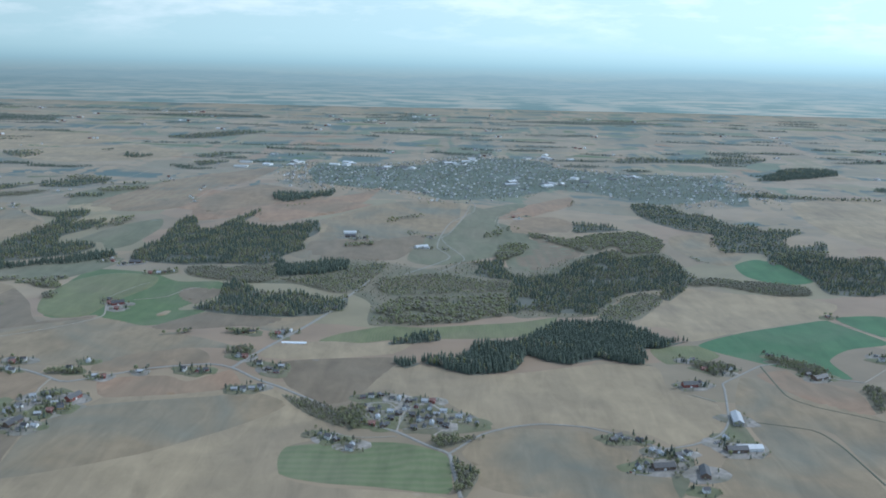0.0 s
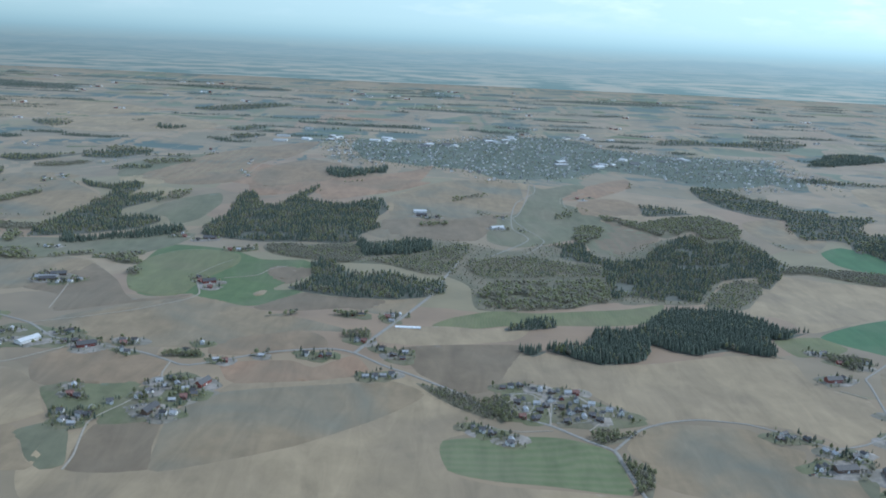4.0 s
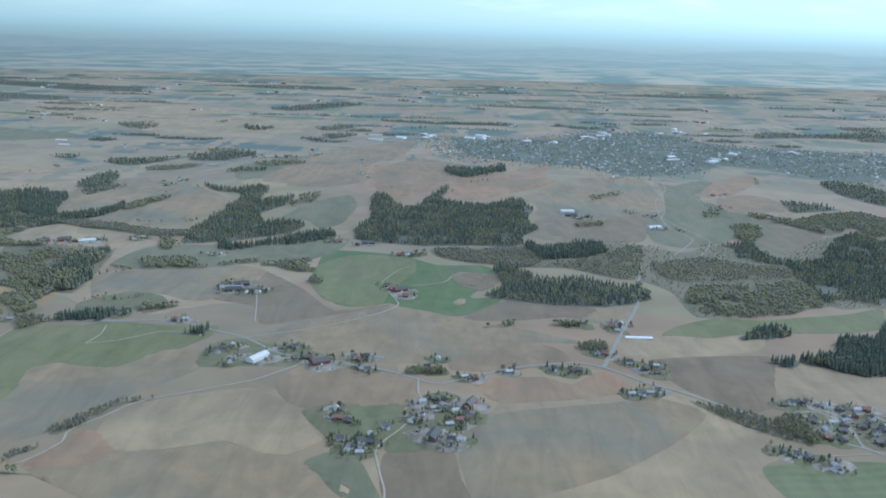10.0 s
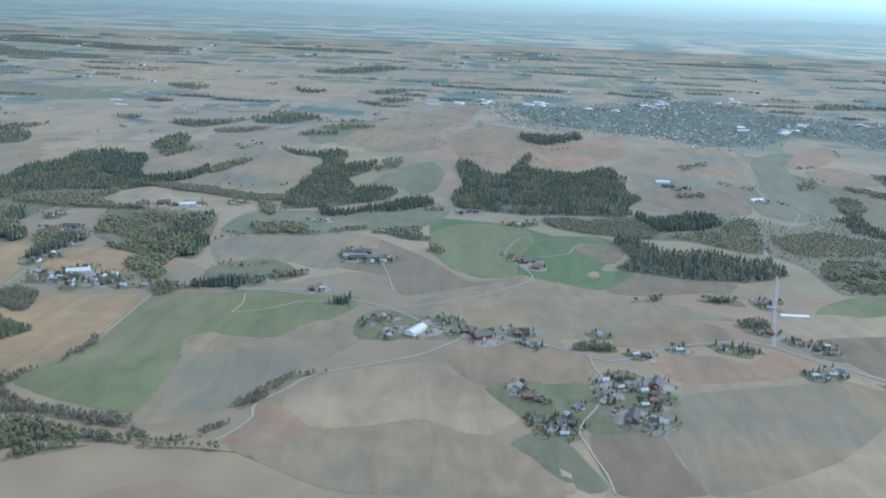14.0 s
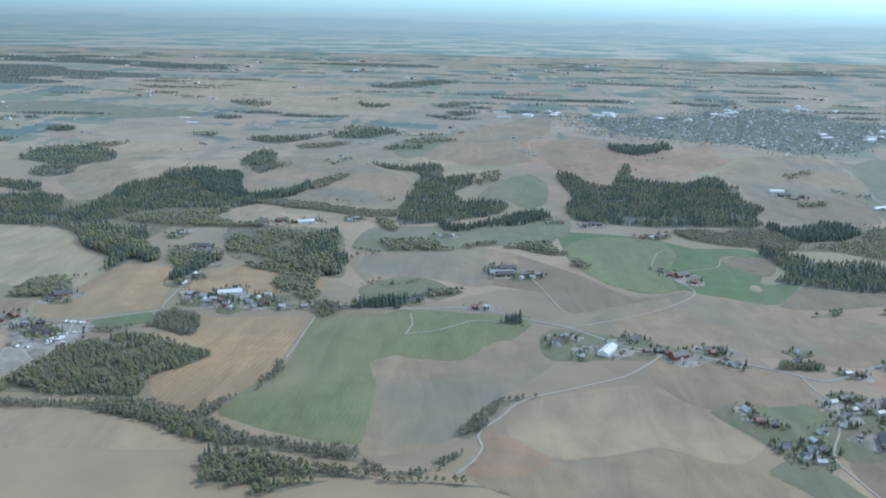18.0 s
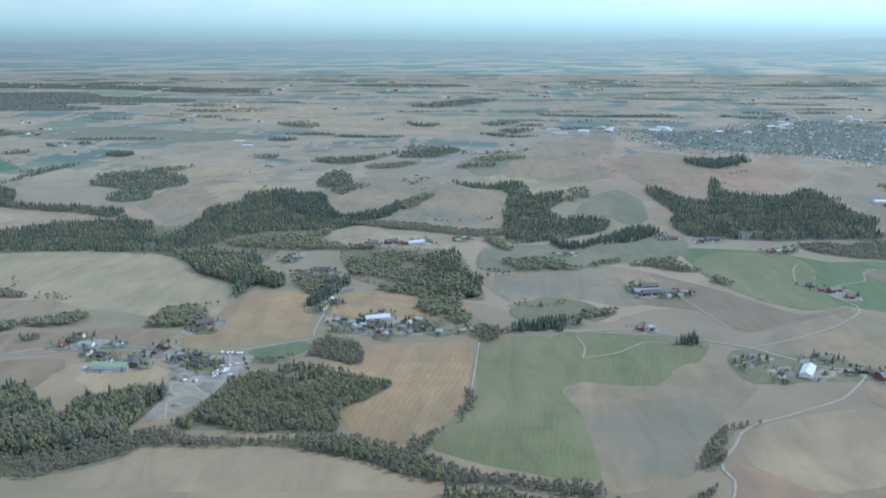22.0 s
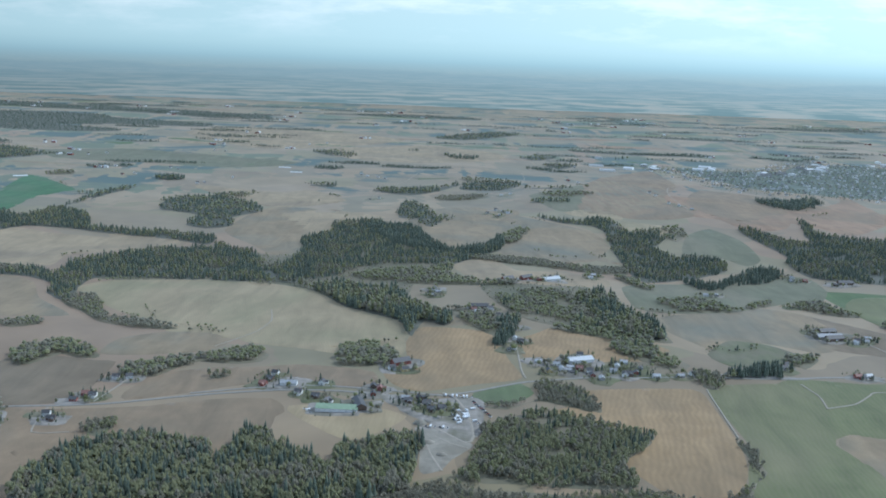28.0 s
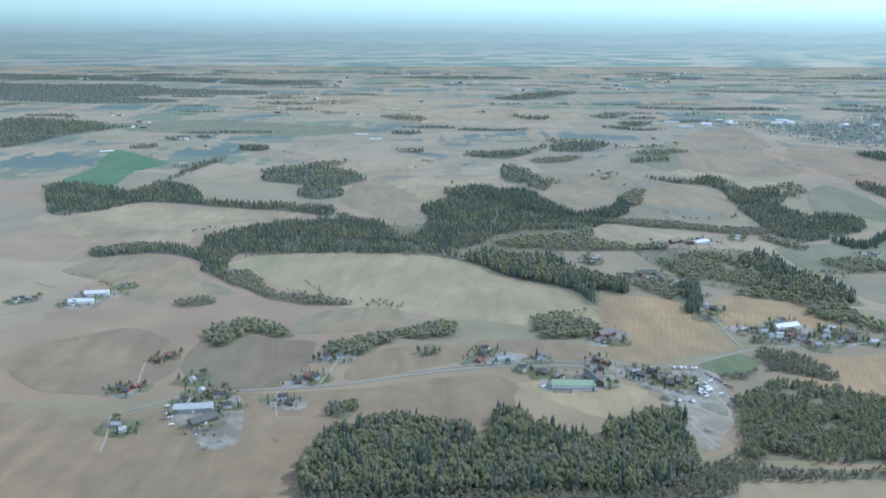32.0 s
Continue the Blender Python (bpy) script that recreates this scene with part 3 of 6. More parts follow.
def road(wide, kind, points):
    line = rounded(points, closed=False, step=6.0)
    wide *= 0.72
    ROAD_LINES.append(line)
    if kind == "verge":
        return tagged(strip("ditch", line, wide, 0.36, MAT["verge"], drop=0.3), "dark grassy ditch between two fields", "ditch", kind="structure")
    ob = strip("road", line, wide, 0.41, MAT[kind], drop=0.06)
    words = "worn grey asphalt country road" if kind == "asphalt" else "pale gravel farm track"
    tagged(ob, words, "road", kind="structure")
    edge = strip("shoulder", line, wide * 1.5, 0.4, MAT["kerb_line"], drop=0.36)
    edge.parent = ob
    return ob


# ---- trees ----
def spruce_shape(seed, tiers=4, sides=7):
    """A ragged conifer, one unit high: drooping tiers with uneven tips round a thin trunk."""
    r = np.random.default_rng(seed)
    v, f, m = [], [], []
    for i in range(tiers):
        base, top, rad = 0.1 + 0.68 * i / tiers, 0.42 + 0.62 * (i + 0.6) / tiers * 0.93, (0.2 if sides > 4 else 0.165) * (1 - 0.74 * i / tiers)
        top = min(top, 1.0) if i < tiers - 1 else 1.0
        a0 = r.uniform(0, 6.28)
        k = len(v)
        for j in range(sides * 2):
            a = a0 + math.pi * j / sides
            q = rad * (r.uniform(0.85, 1.25) if j % 2 == 0 else r.uniform(0.6, 0.8))
            v.append((q * math.cos(a), q * math.sin(a), base + (0.0 if j % 2 == 0 else 0.06) + r.uniform(-0.03, 0.03)))
        v.append((r.uniform(-0.012, 0.012), r.uniform(-0.012, 0.012), top))
        for j in range(sides * 2):
            f.append((k + j, k + (j + 1) % (sides * 2), k + sides * 2))
            m.append(0)
    k = len(v)
    v += [(0.02, 0, 0), (-0.01, 0.017, 0), (-0.01, -0.017, 0), (0, 0, 0.5)]
    f += [(k, k + 1, k + 3), (k + 1, k + 2, k + 3), (k + 2, k, k + 3)]
    m += [1, 1, 1]
    return np.array(v), np.array(f), np.array(m)


ICO = [(0, 0, 1)] + [(0.894 * math.cos(k * 1.2566), 0.894 * math.sin(k * 1.2566), 0.447) for k in range(5)] + [(0.894 * math.cos(k * 1.2566 + 0.628), 0.894 * math.sin(k * 1.2566 + 0.628), -0.447) for k in range(5)] + [(0, 0, -1)]
ICO_FACES = [(0, 1 + k, 1 + (k + 1) % 5) for k in range(5)] + [(1 + k, 6 + k, 1 + (k + 1) % 5) for k in range(5)] + [(1 + (k + 1) % 5, 6 + k, 6 + (k + 1) % 5) for k in range(5)]


def leafy_shape(seed, lobes=5, clumps=9, wide=0.3):
    """A broadleaf tree, one unit high: forked trunk, uneven lobes of foliage and loose sprays round them, with gaps between."""
    r = np.random.default_rng(seed)
    v, f, m = [], [], []
    spots = []
    for c in range(lobes):
        a = c * 2.4 + r.uniform(-0.5, 0.5)
        d = wide * r.uniform(0.15, 0.5) if c else 0.0
        q = np.array((d * math.cos(a), d * math.sin(a), (0.72 if lobes > 1 else 0.58) if c == 0 else r.uniform(0.36, 0.6)))
        s = r.uniform(0.14, 0.19) * (1.0 if lobes > 1 else 1.2)
        spots.append((q, s))
        k = len(v)
        for p in ICO:
            v.append(tuple(q + np.array(p) * s * np.array((1, 1, 1.55)) * r.uniform(0.55, 1.3)))
        f += [(k + x, k + y, k + z) for x, y, z in ICO_FACES]
        m += [0] * len(ICO_FACES)
    for c in range(clumps):
        q, s = spots[c % lobes]
        d = r.normal(size=3)
        d[2] = d[2] * 0.8 + 0.25
        d /= np.linalg.norm(d)
        q = q + d * np.array((1, 1, 1.5)) * s * r.uniform(0.6, 1.35)
        k = len(v)
        spin = r.uniform(0, 6.28)
        for p in ((0.9, 0.2, -0.3), (-0.5, 0.8, -0.2), (-0.4, -0.9, -0.1), (0.1, 0.1, 0.9)):
            w = (0.1 if lobes < 3 else 0.06) * r.uniform(0.7, 1.4)
            v.append((q[0] + w * (p[0] * math.cos(spin) - p[1] * math.sin(spin)), q[1] + w * (p[0] * math.sin(spin) + p[1] * math.cos(spin)), q[2] + w * p[2]))
        f += [(k, k + 1, k + 3), (k + 1, k + 2, k + 3), (k + 2, k, k + 3)]
        m += [0] * 3
    for q, low in [(np.array((0, 0, 0.55)), 0.0)] + [(spots[c][0], 0.22) for c in range(1, min(lobes, 4))]:
        k = len(v)
        v += [(0.025, 0, low), (-0.012, 0.02, low), (-0.012, -0.02, low), tuple(q)]
        f += [(k, k + 1, k + 3), (k + 1, k + 2, k + 3), (k + 2, k, k + 3)]
        m += [1] * 3
    return np.array(v), np.array(f), np.array(m)


def twiggy_shape(seed, sprays=40):
    """A budding broadleaf tree, one unit high: a wispy upright crown of many small twig sprays round a forked trunk."""
    r = np.random.default_rng(seed)
    v, f, m = [], [], []
    lean = r.uniform(-0.05, 0.05, 2)
    for c in range(sprays):
        d = r.normal(size=3)
        d *= r.uniform(0.35, 1.0) ** 0.5 / np.linalg.norm(d)
        up = 0.58 + 0.36 * d[2]
        wide = 0.2 * (1.15 - 0.75 * max(0.0, (up - 0.5) / 0.5))
        q = (lean[0] * up + wide * d[0], lean[1] * up + wide * d[1], up)
        k = len(v)
        spin, w = r.uniform(0, 6.28), r.uniform(0.058, 0.105)
        for p in ((0.9, 0.2, -0.7), (-0.5, 0.8, -0.6), (-0.4, -0.9, -0.5), (0.1, 0.1, 1.5)):
            v.append((q[0] + w * (p[0] * math.cos(spin) - p[1] * math.sin(spin)), q[1] + w * (p[0] * math.sin(spin) + p[1] * math.cos(spin)), q[2] + w * p[2]))
        f += [(k, k + 1, k + 3), (k + 1, k + 2, k + 3), (k + 2, k, k + 3)]
        m += [0] * 3
    for q, low in (((lean[0], lean[1], 0.8), 0.0), ((0.1, 0.05, 0.62), 0.25), ((-0.09, -0.06, 0.66), 0.28)):
        k = len(v)
        v += [(0.022, 0, low), (-0.011, 0.018, low), (-0.011, -0.018, low), q]
        f += [(k, k + 1, k + 3), (k + 1, k + 2, k + 3), (k + 2, k, k + 3)]
        m += [1] * 3
    return np.array(v), np.array(f), np.array(m)


def column_shape(seed, stack, tall):
    """A slim birch or aspen of a dense stand, one unit high: foliage stacked up the trunk, narrower towards the top."""
    r = np.random.default_rng(seed)
    v, f, m = [], [], []
    for up, s in stack:
        q = np.array((r.uniform(-0.06, 0.06), r.uniform(-0.06, 0.06), up + r.uniform(-0.03, 0.03)))
        k = len(v)
        for p in ICO:
            v.append(tuple(q + np.array(p) * s * np.array((1, 1, tall)) * r.uniform(0.5, 1.35)))
        f += [(k + x, k + y, k + z) for x, y, z in ICO_FACES]
        m += [0] * len(ICO_FACES)
    k = len(v)
    v += [(0.02, 0, 0), (-0.01, 0.017, 0), (-0.01, -0.017, 0), (0, 0, 0.7)]
    f += [(k, k + 1, k + 3), (k + 1, k + 2, k + 3), (k + 2, k, k + 3)]
    m += [1] * 3
    return np.array(v), np.array(f), np.array(m)


SPRUCE = [spruce_shape(s, 4, 4) for s in range(6)]
SPRUCE_FAR = [spruce_shape(s + 20, 2, 4) for s in range(4)]
LEAFY = [leafy_shape(s + 40, 1, 7, 0.26) for s in range(8)]
SLIM = [column_shape(s + 100, ((0.42, 0.15), (0.74, 0.11)), 1.9) for s in range(8)]
BUSHY = [twiggy_shape(s + 80, 25) for s in range(10)]
LEAFY_FAR = [leafy_shape(s + 60, 1, 2, 0.3) for s in range(6)]
# share of spruce, budding, bare and fresh-leaved trees; real heights
MIX = {"spruce": ((0.76, 0.11, 0.11, 0.02), (11, 18)), "strip": ((0.94, 0.03, 0.02, 0.01), (6, 12)), "mixed": ((0.46, 0.25, 0.25, 0.04), (9, 16)), "birch": ((0.08, 0.45, 0.34, 0.13), (9, 15)), "scrub": ((0.2, 0.35, 0.42, 0.03), (5, 11)), "brush": ((0.06, 0.24, 0.66, 0.04), (6, 11)), "tall": ((0.34, 0.32, 0.28, 0.06), (14, 24)), "heath": ((0.16, 0.3, 0.5, 0.04), (3, 8)), "grove": ((0.2, 0.44, 0.28, 0.08), (9, 15)), "garden": ((0.42, 0.34, 0.16, 0.08), (4, 9))}
LEAVES = ("spruce", "budding", "bare", "fresh_leaf")


def forest_mesh(name, x, y, kind, far, near=False):
    share, (lo, hi) = MIX[kind]
    n = len(x)
    clump = np.array([noise.noise((a * 0.03, b * 0.03, 3.0)) for a, b in zip(x, y)])
    sort = np.clip(rng.random(n) * 0.55 + 0.5 * (0.5 + clump) - 0.03, 0, 0.999)
    sort = np.searchsorted(np.cumsum(share), sort * 0.999)
    tall = rng.uniform(lo, hi, n) * S * (1 + 0.25 * clump) * np.where(sort == 0, 1.2, 0.9)
    turn = rng.uniform(0, 6.28, n)
    V, F, M, base = [], [], [], 0
    for s in range(4):
        shapes = (SPRUCE_FAR if far else SPRUCE) if s == 0 else (LEAFY_FAR if far else BUSHY if near else SLIM if kind in ("mixed", "spruce", "tall") else LEAFY)
        pick = rng.integers(0, len(shapes), n)
        for k, (sv, sf, sm) in enumerate(shapes):
            ids = np.nonzero((sort == s) & (pick == k))[0]
            if not len(ids):
                continue
            c, d, h = np.cos(turn[ids])[:, None], np.sin(turn[ids])[:, None], tall[ids][:, None]
            wide = h * rng.uniform(0.85, 1.2, (len(ids), 1)) * (1.05 if s == 0 else 1.1 if kind in ("mixed", "spruce", "tall") else 1.25) * (1.4 if far else 1.0 if near else 1.2)
            px = x[ids][:, None] + wide * (c * sv[:, 0] - d * sv[:, 1])
            py = y[ids][:, None] + wide * (d * sv[:, 0] + c * sv[:, 1])
            pz = height(x[ids], y[ids])[:, None] + 0.3 + h * sv[:, 2]
            V.append(np.stack((px, py, pz), -1).reshape(-1, 3))
            F.append((sf[None] + base + np.arange(len(ids))[:, None, None] * len(sv)).reshape(-1, 3))
            M.append(np.tile(np.where(sm == 1, 4, s), len(ids)))
            base += len(ids) * len(sv)
    F = np.concatenate(F)
    return mesh_from(name, np.concatenate(V), F.ravel(), np.full(len(F), 3), [MAT[k] for k in LEAVES] + [MAT["bark"]], np.concatenate(M), smooth=True)


WOOD_WORDS = {"grove": "budding olive-brown broadleaf wood with a few spruces", "strip": "low strip of dark trees between far fields", "spruce": "dense dark spruce wood", "mixed": "mixed wood of dark spruce and budding birch", "birch": "loose grove of budding grey-brown broadleaf trees", "scrub": "thin brush and bare saplings on felled ground", "brush": "dense low brush of bare grey-brown saplings", "tall": "tall creek wood of spruce, birch and aspen", "heath": "scattered saplings and brush on rough valley ground"}
WOODS = []


def wood(kind, points):
    poly = rounded(points, step=10.0)
    lo, hi = poly.min(0), poly.max(0)
    far = poly[:, 1].mean() > 1500
    gap = (3.5 if poly[:, 1].mean() < 1000 else 4.2) if not far else (6.2 if poly[:, 1].mean() < 1900 else 7.0 if poly[:, 1].mean() < 2500 else 9.5 if poly[:, 1].mean() < 3200 else 14.0)
    gap *= {"spruce": 0.85, "mixed": 1.0, "birch": 1.0, "scrub": 0.92, "strip": 0.82, "grove": 0.84, "brush": 0.75, "tall": 0.82, "heath": 1.5}[kind]
    x, y = np.meshgrid(np.arange(lo[0], hi[0] + gap, gap), np.arange(lo[1], hi[1] + gap, gap))
    x, y = x.ravel(), y.ravel()
    x, y = x + rng.uniform(-0.48, 0.48, len(x)) * gap, y + rng.uniform(-0.48, 0.48, len(y)) * gap
    ragged = 7 if not far else 12
    holes = np.array([noise.noise((p * 0.022, q * 0.03, 7.0)) + 0.5 * noise.noise((p * 0.07, q * 0.07, 2.0)) for p, q in zip(x, y)])
    keep = inside(poly, x + ragged * holes, y - ragged * holes) & (rng.random(len(x)) < (0.8 if kind == "heath" else 0.9 if kind == "scrub" else 0.96)) & (holes > (-0.9 if kind in ("spruce", "brush", "tall", "strip") else -0.5 if kind == "grove" else -0.42))
    if keep.sum() < 4:
        return None
    WOODS.append(poly)
    tagged(patch("forest_floor", poly, 0.33 if kind == "heath" else 0.36, MAT["scrub_floor" if kind in ("scrub", "birch", "brush", "heath", "grove") else "forest_floor"], rim=0.32), "litter-covered ground under trees", "forest floor", kind="structure")
    ob = new("woodland", forest_mesh("woodland", x[keep], y[keep], kind, far, poly[:, 1].mean() < 880))
    return tagged(ob, WOOD_WORDS[kind], "woodland", kind="stuff")


# ---- buildings ----
def part(name, bm, mat, parent, label=""):
    me = bpy.data.meshes.new(name)
    bm.to_mesh(me)
    bm.free()
    me.materials.append(MAT[mat] if isinstance(mat, str) else mat)
    ob = new(name, me)
    ob.parent = parent
    if label:
        ob["label"] = label
    return ob


def block(bm, x0, y0, z0, x1, y1, z1):
    v = [bm.verts.new(p) for p in ((x0, y0, z0), (x1, y0, z0), (x1, y1, z0), (x0, y1, z0), (x0, y0, z1), (x1, y0, z1), (x1, y1, z1), (x0, y1, z1))]
    for f in ((0, 3, 2, 1), (4, 5, 6, 7), (0, 1, 5, 4), (1, 2, 6, 5), (2, 3, 7, 6), (3, 0, 4, 7)):
        bm.faces.new([v[i] for i in f])


def gable_walls(length, wide, wall, rise):
    """Four walls with two gables, standing a little way into the ground."""
    bm = bmesh.new()
    a, b = length / 2, wide / 2
    lo = [bm.verts.new((x, y, -0.8)) for x, y in ((-a, -b), (a, -b), (a, b), (-a, b))]
    hi = [bm.verts.new((x, y, wall)) for x, y in ((-a, -b), (a, -b), (a, b), (-a, b))]
    e, w = bm.verts.new((a, 0, wall + rise)), bm.verts.new((-a, 0, wall + rise))
    bm.faces.new((lo[0], lo[1], hi[1], hi[0]))
    bm.faces.new((lo[2], lo[3], hi[3], hi[2]))
    bm.faces.new((lo[1], lo[2], hi[2], e, hi[1]))
    bm.faces.new((lo[3], lo[0], hi[0], w, hi[3]))
    bm.faces.new(lo[::-1])
    return bm


def gable_roof(length, wide, wall, rise, over, thick):
    """Two slopes with eaves, gable overhang and thickness."""
    bm = bmesh.new()
    a, b = length / 2 + over, wide / 2 + over
    drop = rise * over / (wide / 2)
    ring = []
    for x in (-a, a):
        ring.append([bm.verts.new(p) for p in ((x, -b, wall - drop), (x, 0, wall + rise), (x, b, wall - drop), (x, b, wall - drop + thick), (x, 0, wall + rise + thick), (x, -b, wall - drop + thick))])
    p, q = ring
    for i in range(6):
        bm.faces.new((p[i], q[i], q[(i + 1) % 6], p[(i + 1) % 6]))
    bm.faces.new((p[0], p[1], p[4], p[5]))
    bm.faces.new((p[1], p[2], p[3], p[4]))
    bm.faces.new((q[5], q[4], q[1], q[0]))
    bm.faces.new((q[4], q[3], q[2], q[1]))
    bmesh.ops.recalc_face_normals(bm, faces=bm.faces)
    return bm


def opening(x, y, z, w, h, deep, axis):
    """A framed opening's box on a wall that faces along the axis."""
    bm = bmesh.new()
    if axis == "y":
        block(bm, x - w / 2, y - deep, z, x + w / 2, y + deep, z + h)
    else:
        block(bm, x - deep, y - w / 2, z, x + deep, y + w / 2, z + h)
    return bm


def window(parent, x, y, z, w, h, axis):
    frame_ob = part("window", opening(x, y, z, w, h, 0.05, axis), "trim", parent)
    part("pane", opening(x, y, z + h * 0.12, w * 0.76, h * 0.76, 0.075, axis), "pane", frame_ob, "dark glass pane")


def house(name, label, cat, length, wide, wall, rise, wall_mat, roof_mat, wing=0.0, chimney=True, windows=2, gate=False):
    """A gabled building: walls, roof, base, corner wing, chimney, door and windows. Real metres."""
    length, wide, wall, rise = (v * S for v in (length, wide, wall, rise))
    ob = new(name)
    tagged(ob, label, cat)
    part("wall", gable_walls(length, wide, wall, rise), wall_mat, ob)
    part("roof", gable_roof(length, wide, wall, rise, 0.5 * S, 0.22 * S), roof_mat, ob)
    bm = bmesh.new()
    block(bm, -length / 2 - 0.06, -wide / 2 - 0.06, -0.7, length / 2 + 0.06, wide / 2 + 0.06, 0.18)
    part("foundation", bm, "concrete", ob)
    if wing:
        w = wing * S
        side = part("wing", gable_walls(wide * 0.7, w, wall * 0.8, rise * 0.6), wall_mat, ob)
        side.matrix_basis = pose(length * 0.18, -wide / 2 - wide * 0.25, 0, 0, 0, 90)
        top = part("wing_roof", gable_roof(wide * 0.7, w, wall * 0.8, rise * 0.6, 0.4 * S, 0.2 * S), roof_mat, ob)
        top.matrix_basis = side.matrix_basis
    if chimney:
        bm = bmesh.new()
        block(bm, length * 0.12, -0.3 * S, wall + rise * 0.6, length * 0.12 + 0.8 * S, 0.4 * S, wall + rise + 1.0 * S)
        part("chimney", bm, "brick", ob)
    if gate:
        part("barn_door", opening(0, -wide / 2, 0.1, 3.6 * S, min(3.4 * S, wall * 0.8), 0.06, "y"), "trim", ob, "white-framed barn door")
        for k in range(windows):
            window(ob, (k - (windows - 1) / 2) * length / (windows + 1) * 1.15 + 2.6 * S, -wide / 2, wall * 0.5, 1.2 * S, 0.9 * S, "y")
    else:
        part("door", opening(-length * 0.05, -wide / 2, 0.1, 1.0 * S, 2.0 * S, 0.05, "y"), "brown_wall", ob)
        for k in range(windows):
            window(ob, (k - (windows - 1) / 2) * length / windows + 0.6 * S, -wide / 2, wall * 0.45, 1.3 * S, 1.2 * S, "y")
        window(ob, -length / 2, 0, wall * 0.45, 1.3 * S, 1.2 * S, "x")
        window(ob, length / 2, 0, wall * 0.5, 1.3 * S, 1.2 * S, "x")
    return ob


def crop_tunnel(label):
    """A long low tunnel of white sheet on hoops."""
    ob = tagged(new("crop_cover"), label, "crop cover")
    bm = bmesh.new()
    rows = []
    for i in range(2):
        rows.append([bm.verts.new(((i - 0.5) * 52 * S, 4.6 * S * math.cos(math.pi * j / 8), 3.0 * S * math.sin(math.pi * j / 8) - 0.3)) for j in range(9)])
    for j in range(8):
        bm.faces.new((rows[0][j], rows[1][j], rows[1][j + 1], rows[0][j + 1]))
    bm.faces.new(rows[0])
    bm.faces.new(rows[1][::-1])
    bmesh.ops.recalc_face_normals(bm, faces=bm.faces)
    part("sheet", bm, "plastic", ob)
    for k in range(7):
        bm = bmesh.new()
        x = (k / 6 - 0.5) * 51 * S
        a = [bm.verts.new((x + dx, 4.7 * S * math.cos(math.pi * j / 8), 3.08 * S * math.sin(math.pi * j / 8) - 0.3)) for dx in (-0.1, 0.1) for j in range(9)]
        for j in range(8):
            bm.faces.new((a[j], a[j + 9], a[j + 10], a[j + 1]))
        part("hoop", bm, "concrete", ob)
    return ob


KINDS = {
    "w": [lambda: house("house", "white wooden house with a dark tiled roof", "house", 10.5, 8, 4.6, 3.0, "white_wall", "dark_roof", wing=5.0),
          lambda: house("house", "white wooden house with a grey sheet roof", "house", 11, 7.5, 3.6, 2.6, "white_wall", "grey_roof"),
          lambda: house("house", "white wooden house with a black tiled roof", "house", 10, 8, 4.8, 3.4, "white_wall", "dark_roof")],
    "r": [lambda: house("house", "red wooden house with a red tiled roof", "house", 11, 8, 4.0, 3.0, "red_wall", "red_roof", wing=5.0),
          lambda: house("house", "red wooden house with a dark roof", "house", 10, 7.5, 3.6, 2.8, "red_wall", "dark_roof")],
    "g": [lambda: house("house", "grey house with a pale sheet roof", "house", 11, 8, 3.4, 2.2, "grey_wall", "grey_roof"),
          lambda: house("garage", "pale grey garage with a low dark roof", "garage", 8, 6, 2.6, 1.4, "grey_wall", "dark_roof", chimney=False, windows=1)],
    "k": [lambda: house("house", "brown-stained house with a dark tiled roof", "house", 11, 8, 3.8, 2.8, "brown_wall", "dark_roof", wing=6.0)],
    "y": [lambda: house("house", "ochre yellow house with a dark roof", "house", 11, 8, 4.2, 3.0, "yellow_wall", "dark_roof")],
    "B": [lambda: house("barn", "large red wooden barn with a dark roof", "barn", 30, 13, 6.0, 5.0, "red_wall", "dark_roof", chimney=False, windows=4, gate=True)],
    "W": [lambda: house("barn", "long white barn with a bright metal roof", "barn", 42, 17, 5.4, 3.8, "white_wall", "white_roof", chimney=False, windows=5, gate=True)],
    "G": [lambda: house("barn", "long grey barn with a grey sheet roof", "barn", 48, 17, 5.8, 4.2, "grey_wall", "grey_roof", chimney=False, windows=5, gate=True)],
    "D": [lambda: house("barn", "long barn with a dark roof and brown walls", "barn", 34, 15, 5.4, 4.4, "brown_wall", "dark_roof", chimney=False, windows=4, gate=True)],
    "L": [lambda: house("livestock_barn", "wide livestock barn with a weathered green roof", "barn", 56, 19, 4.8, 3.6, "white_wall", "green_roof", chimney=False, windows=8, gate=True)],
    "M": [lambda: house("barn", "low white outbuilding with a grey sheet roof", "barn", 24, 11, 4.2, 3.0, "white_wall", "grey_roof", chimney=False, windows=4, gate=True)],
    "S": [lambda: house("storage_hall", "pale steel storage hall with a low roof", "hall", 70, 34, 7.0, 2.4, "white_wall", "grey_roof", chimney=False, windows=6, gate=True)],
    "T": [lambda: crop_tunnel("long white plastic crop tunnel at a field edge")],
}
MADE = {}
SITES = []
BASE = 0.38


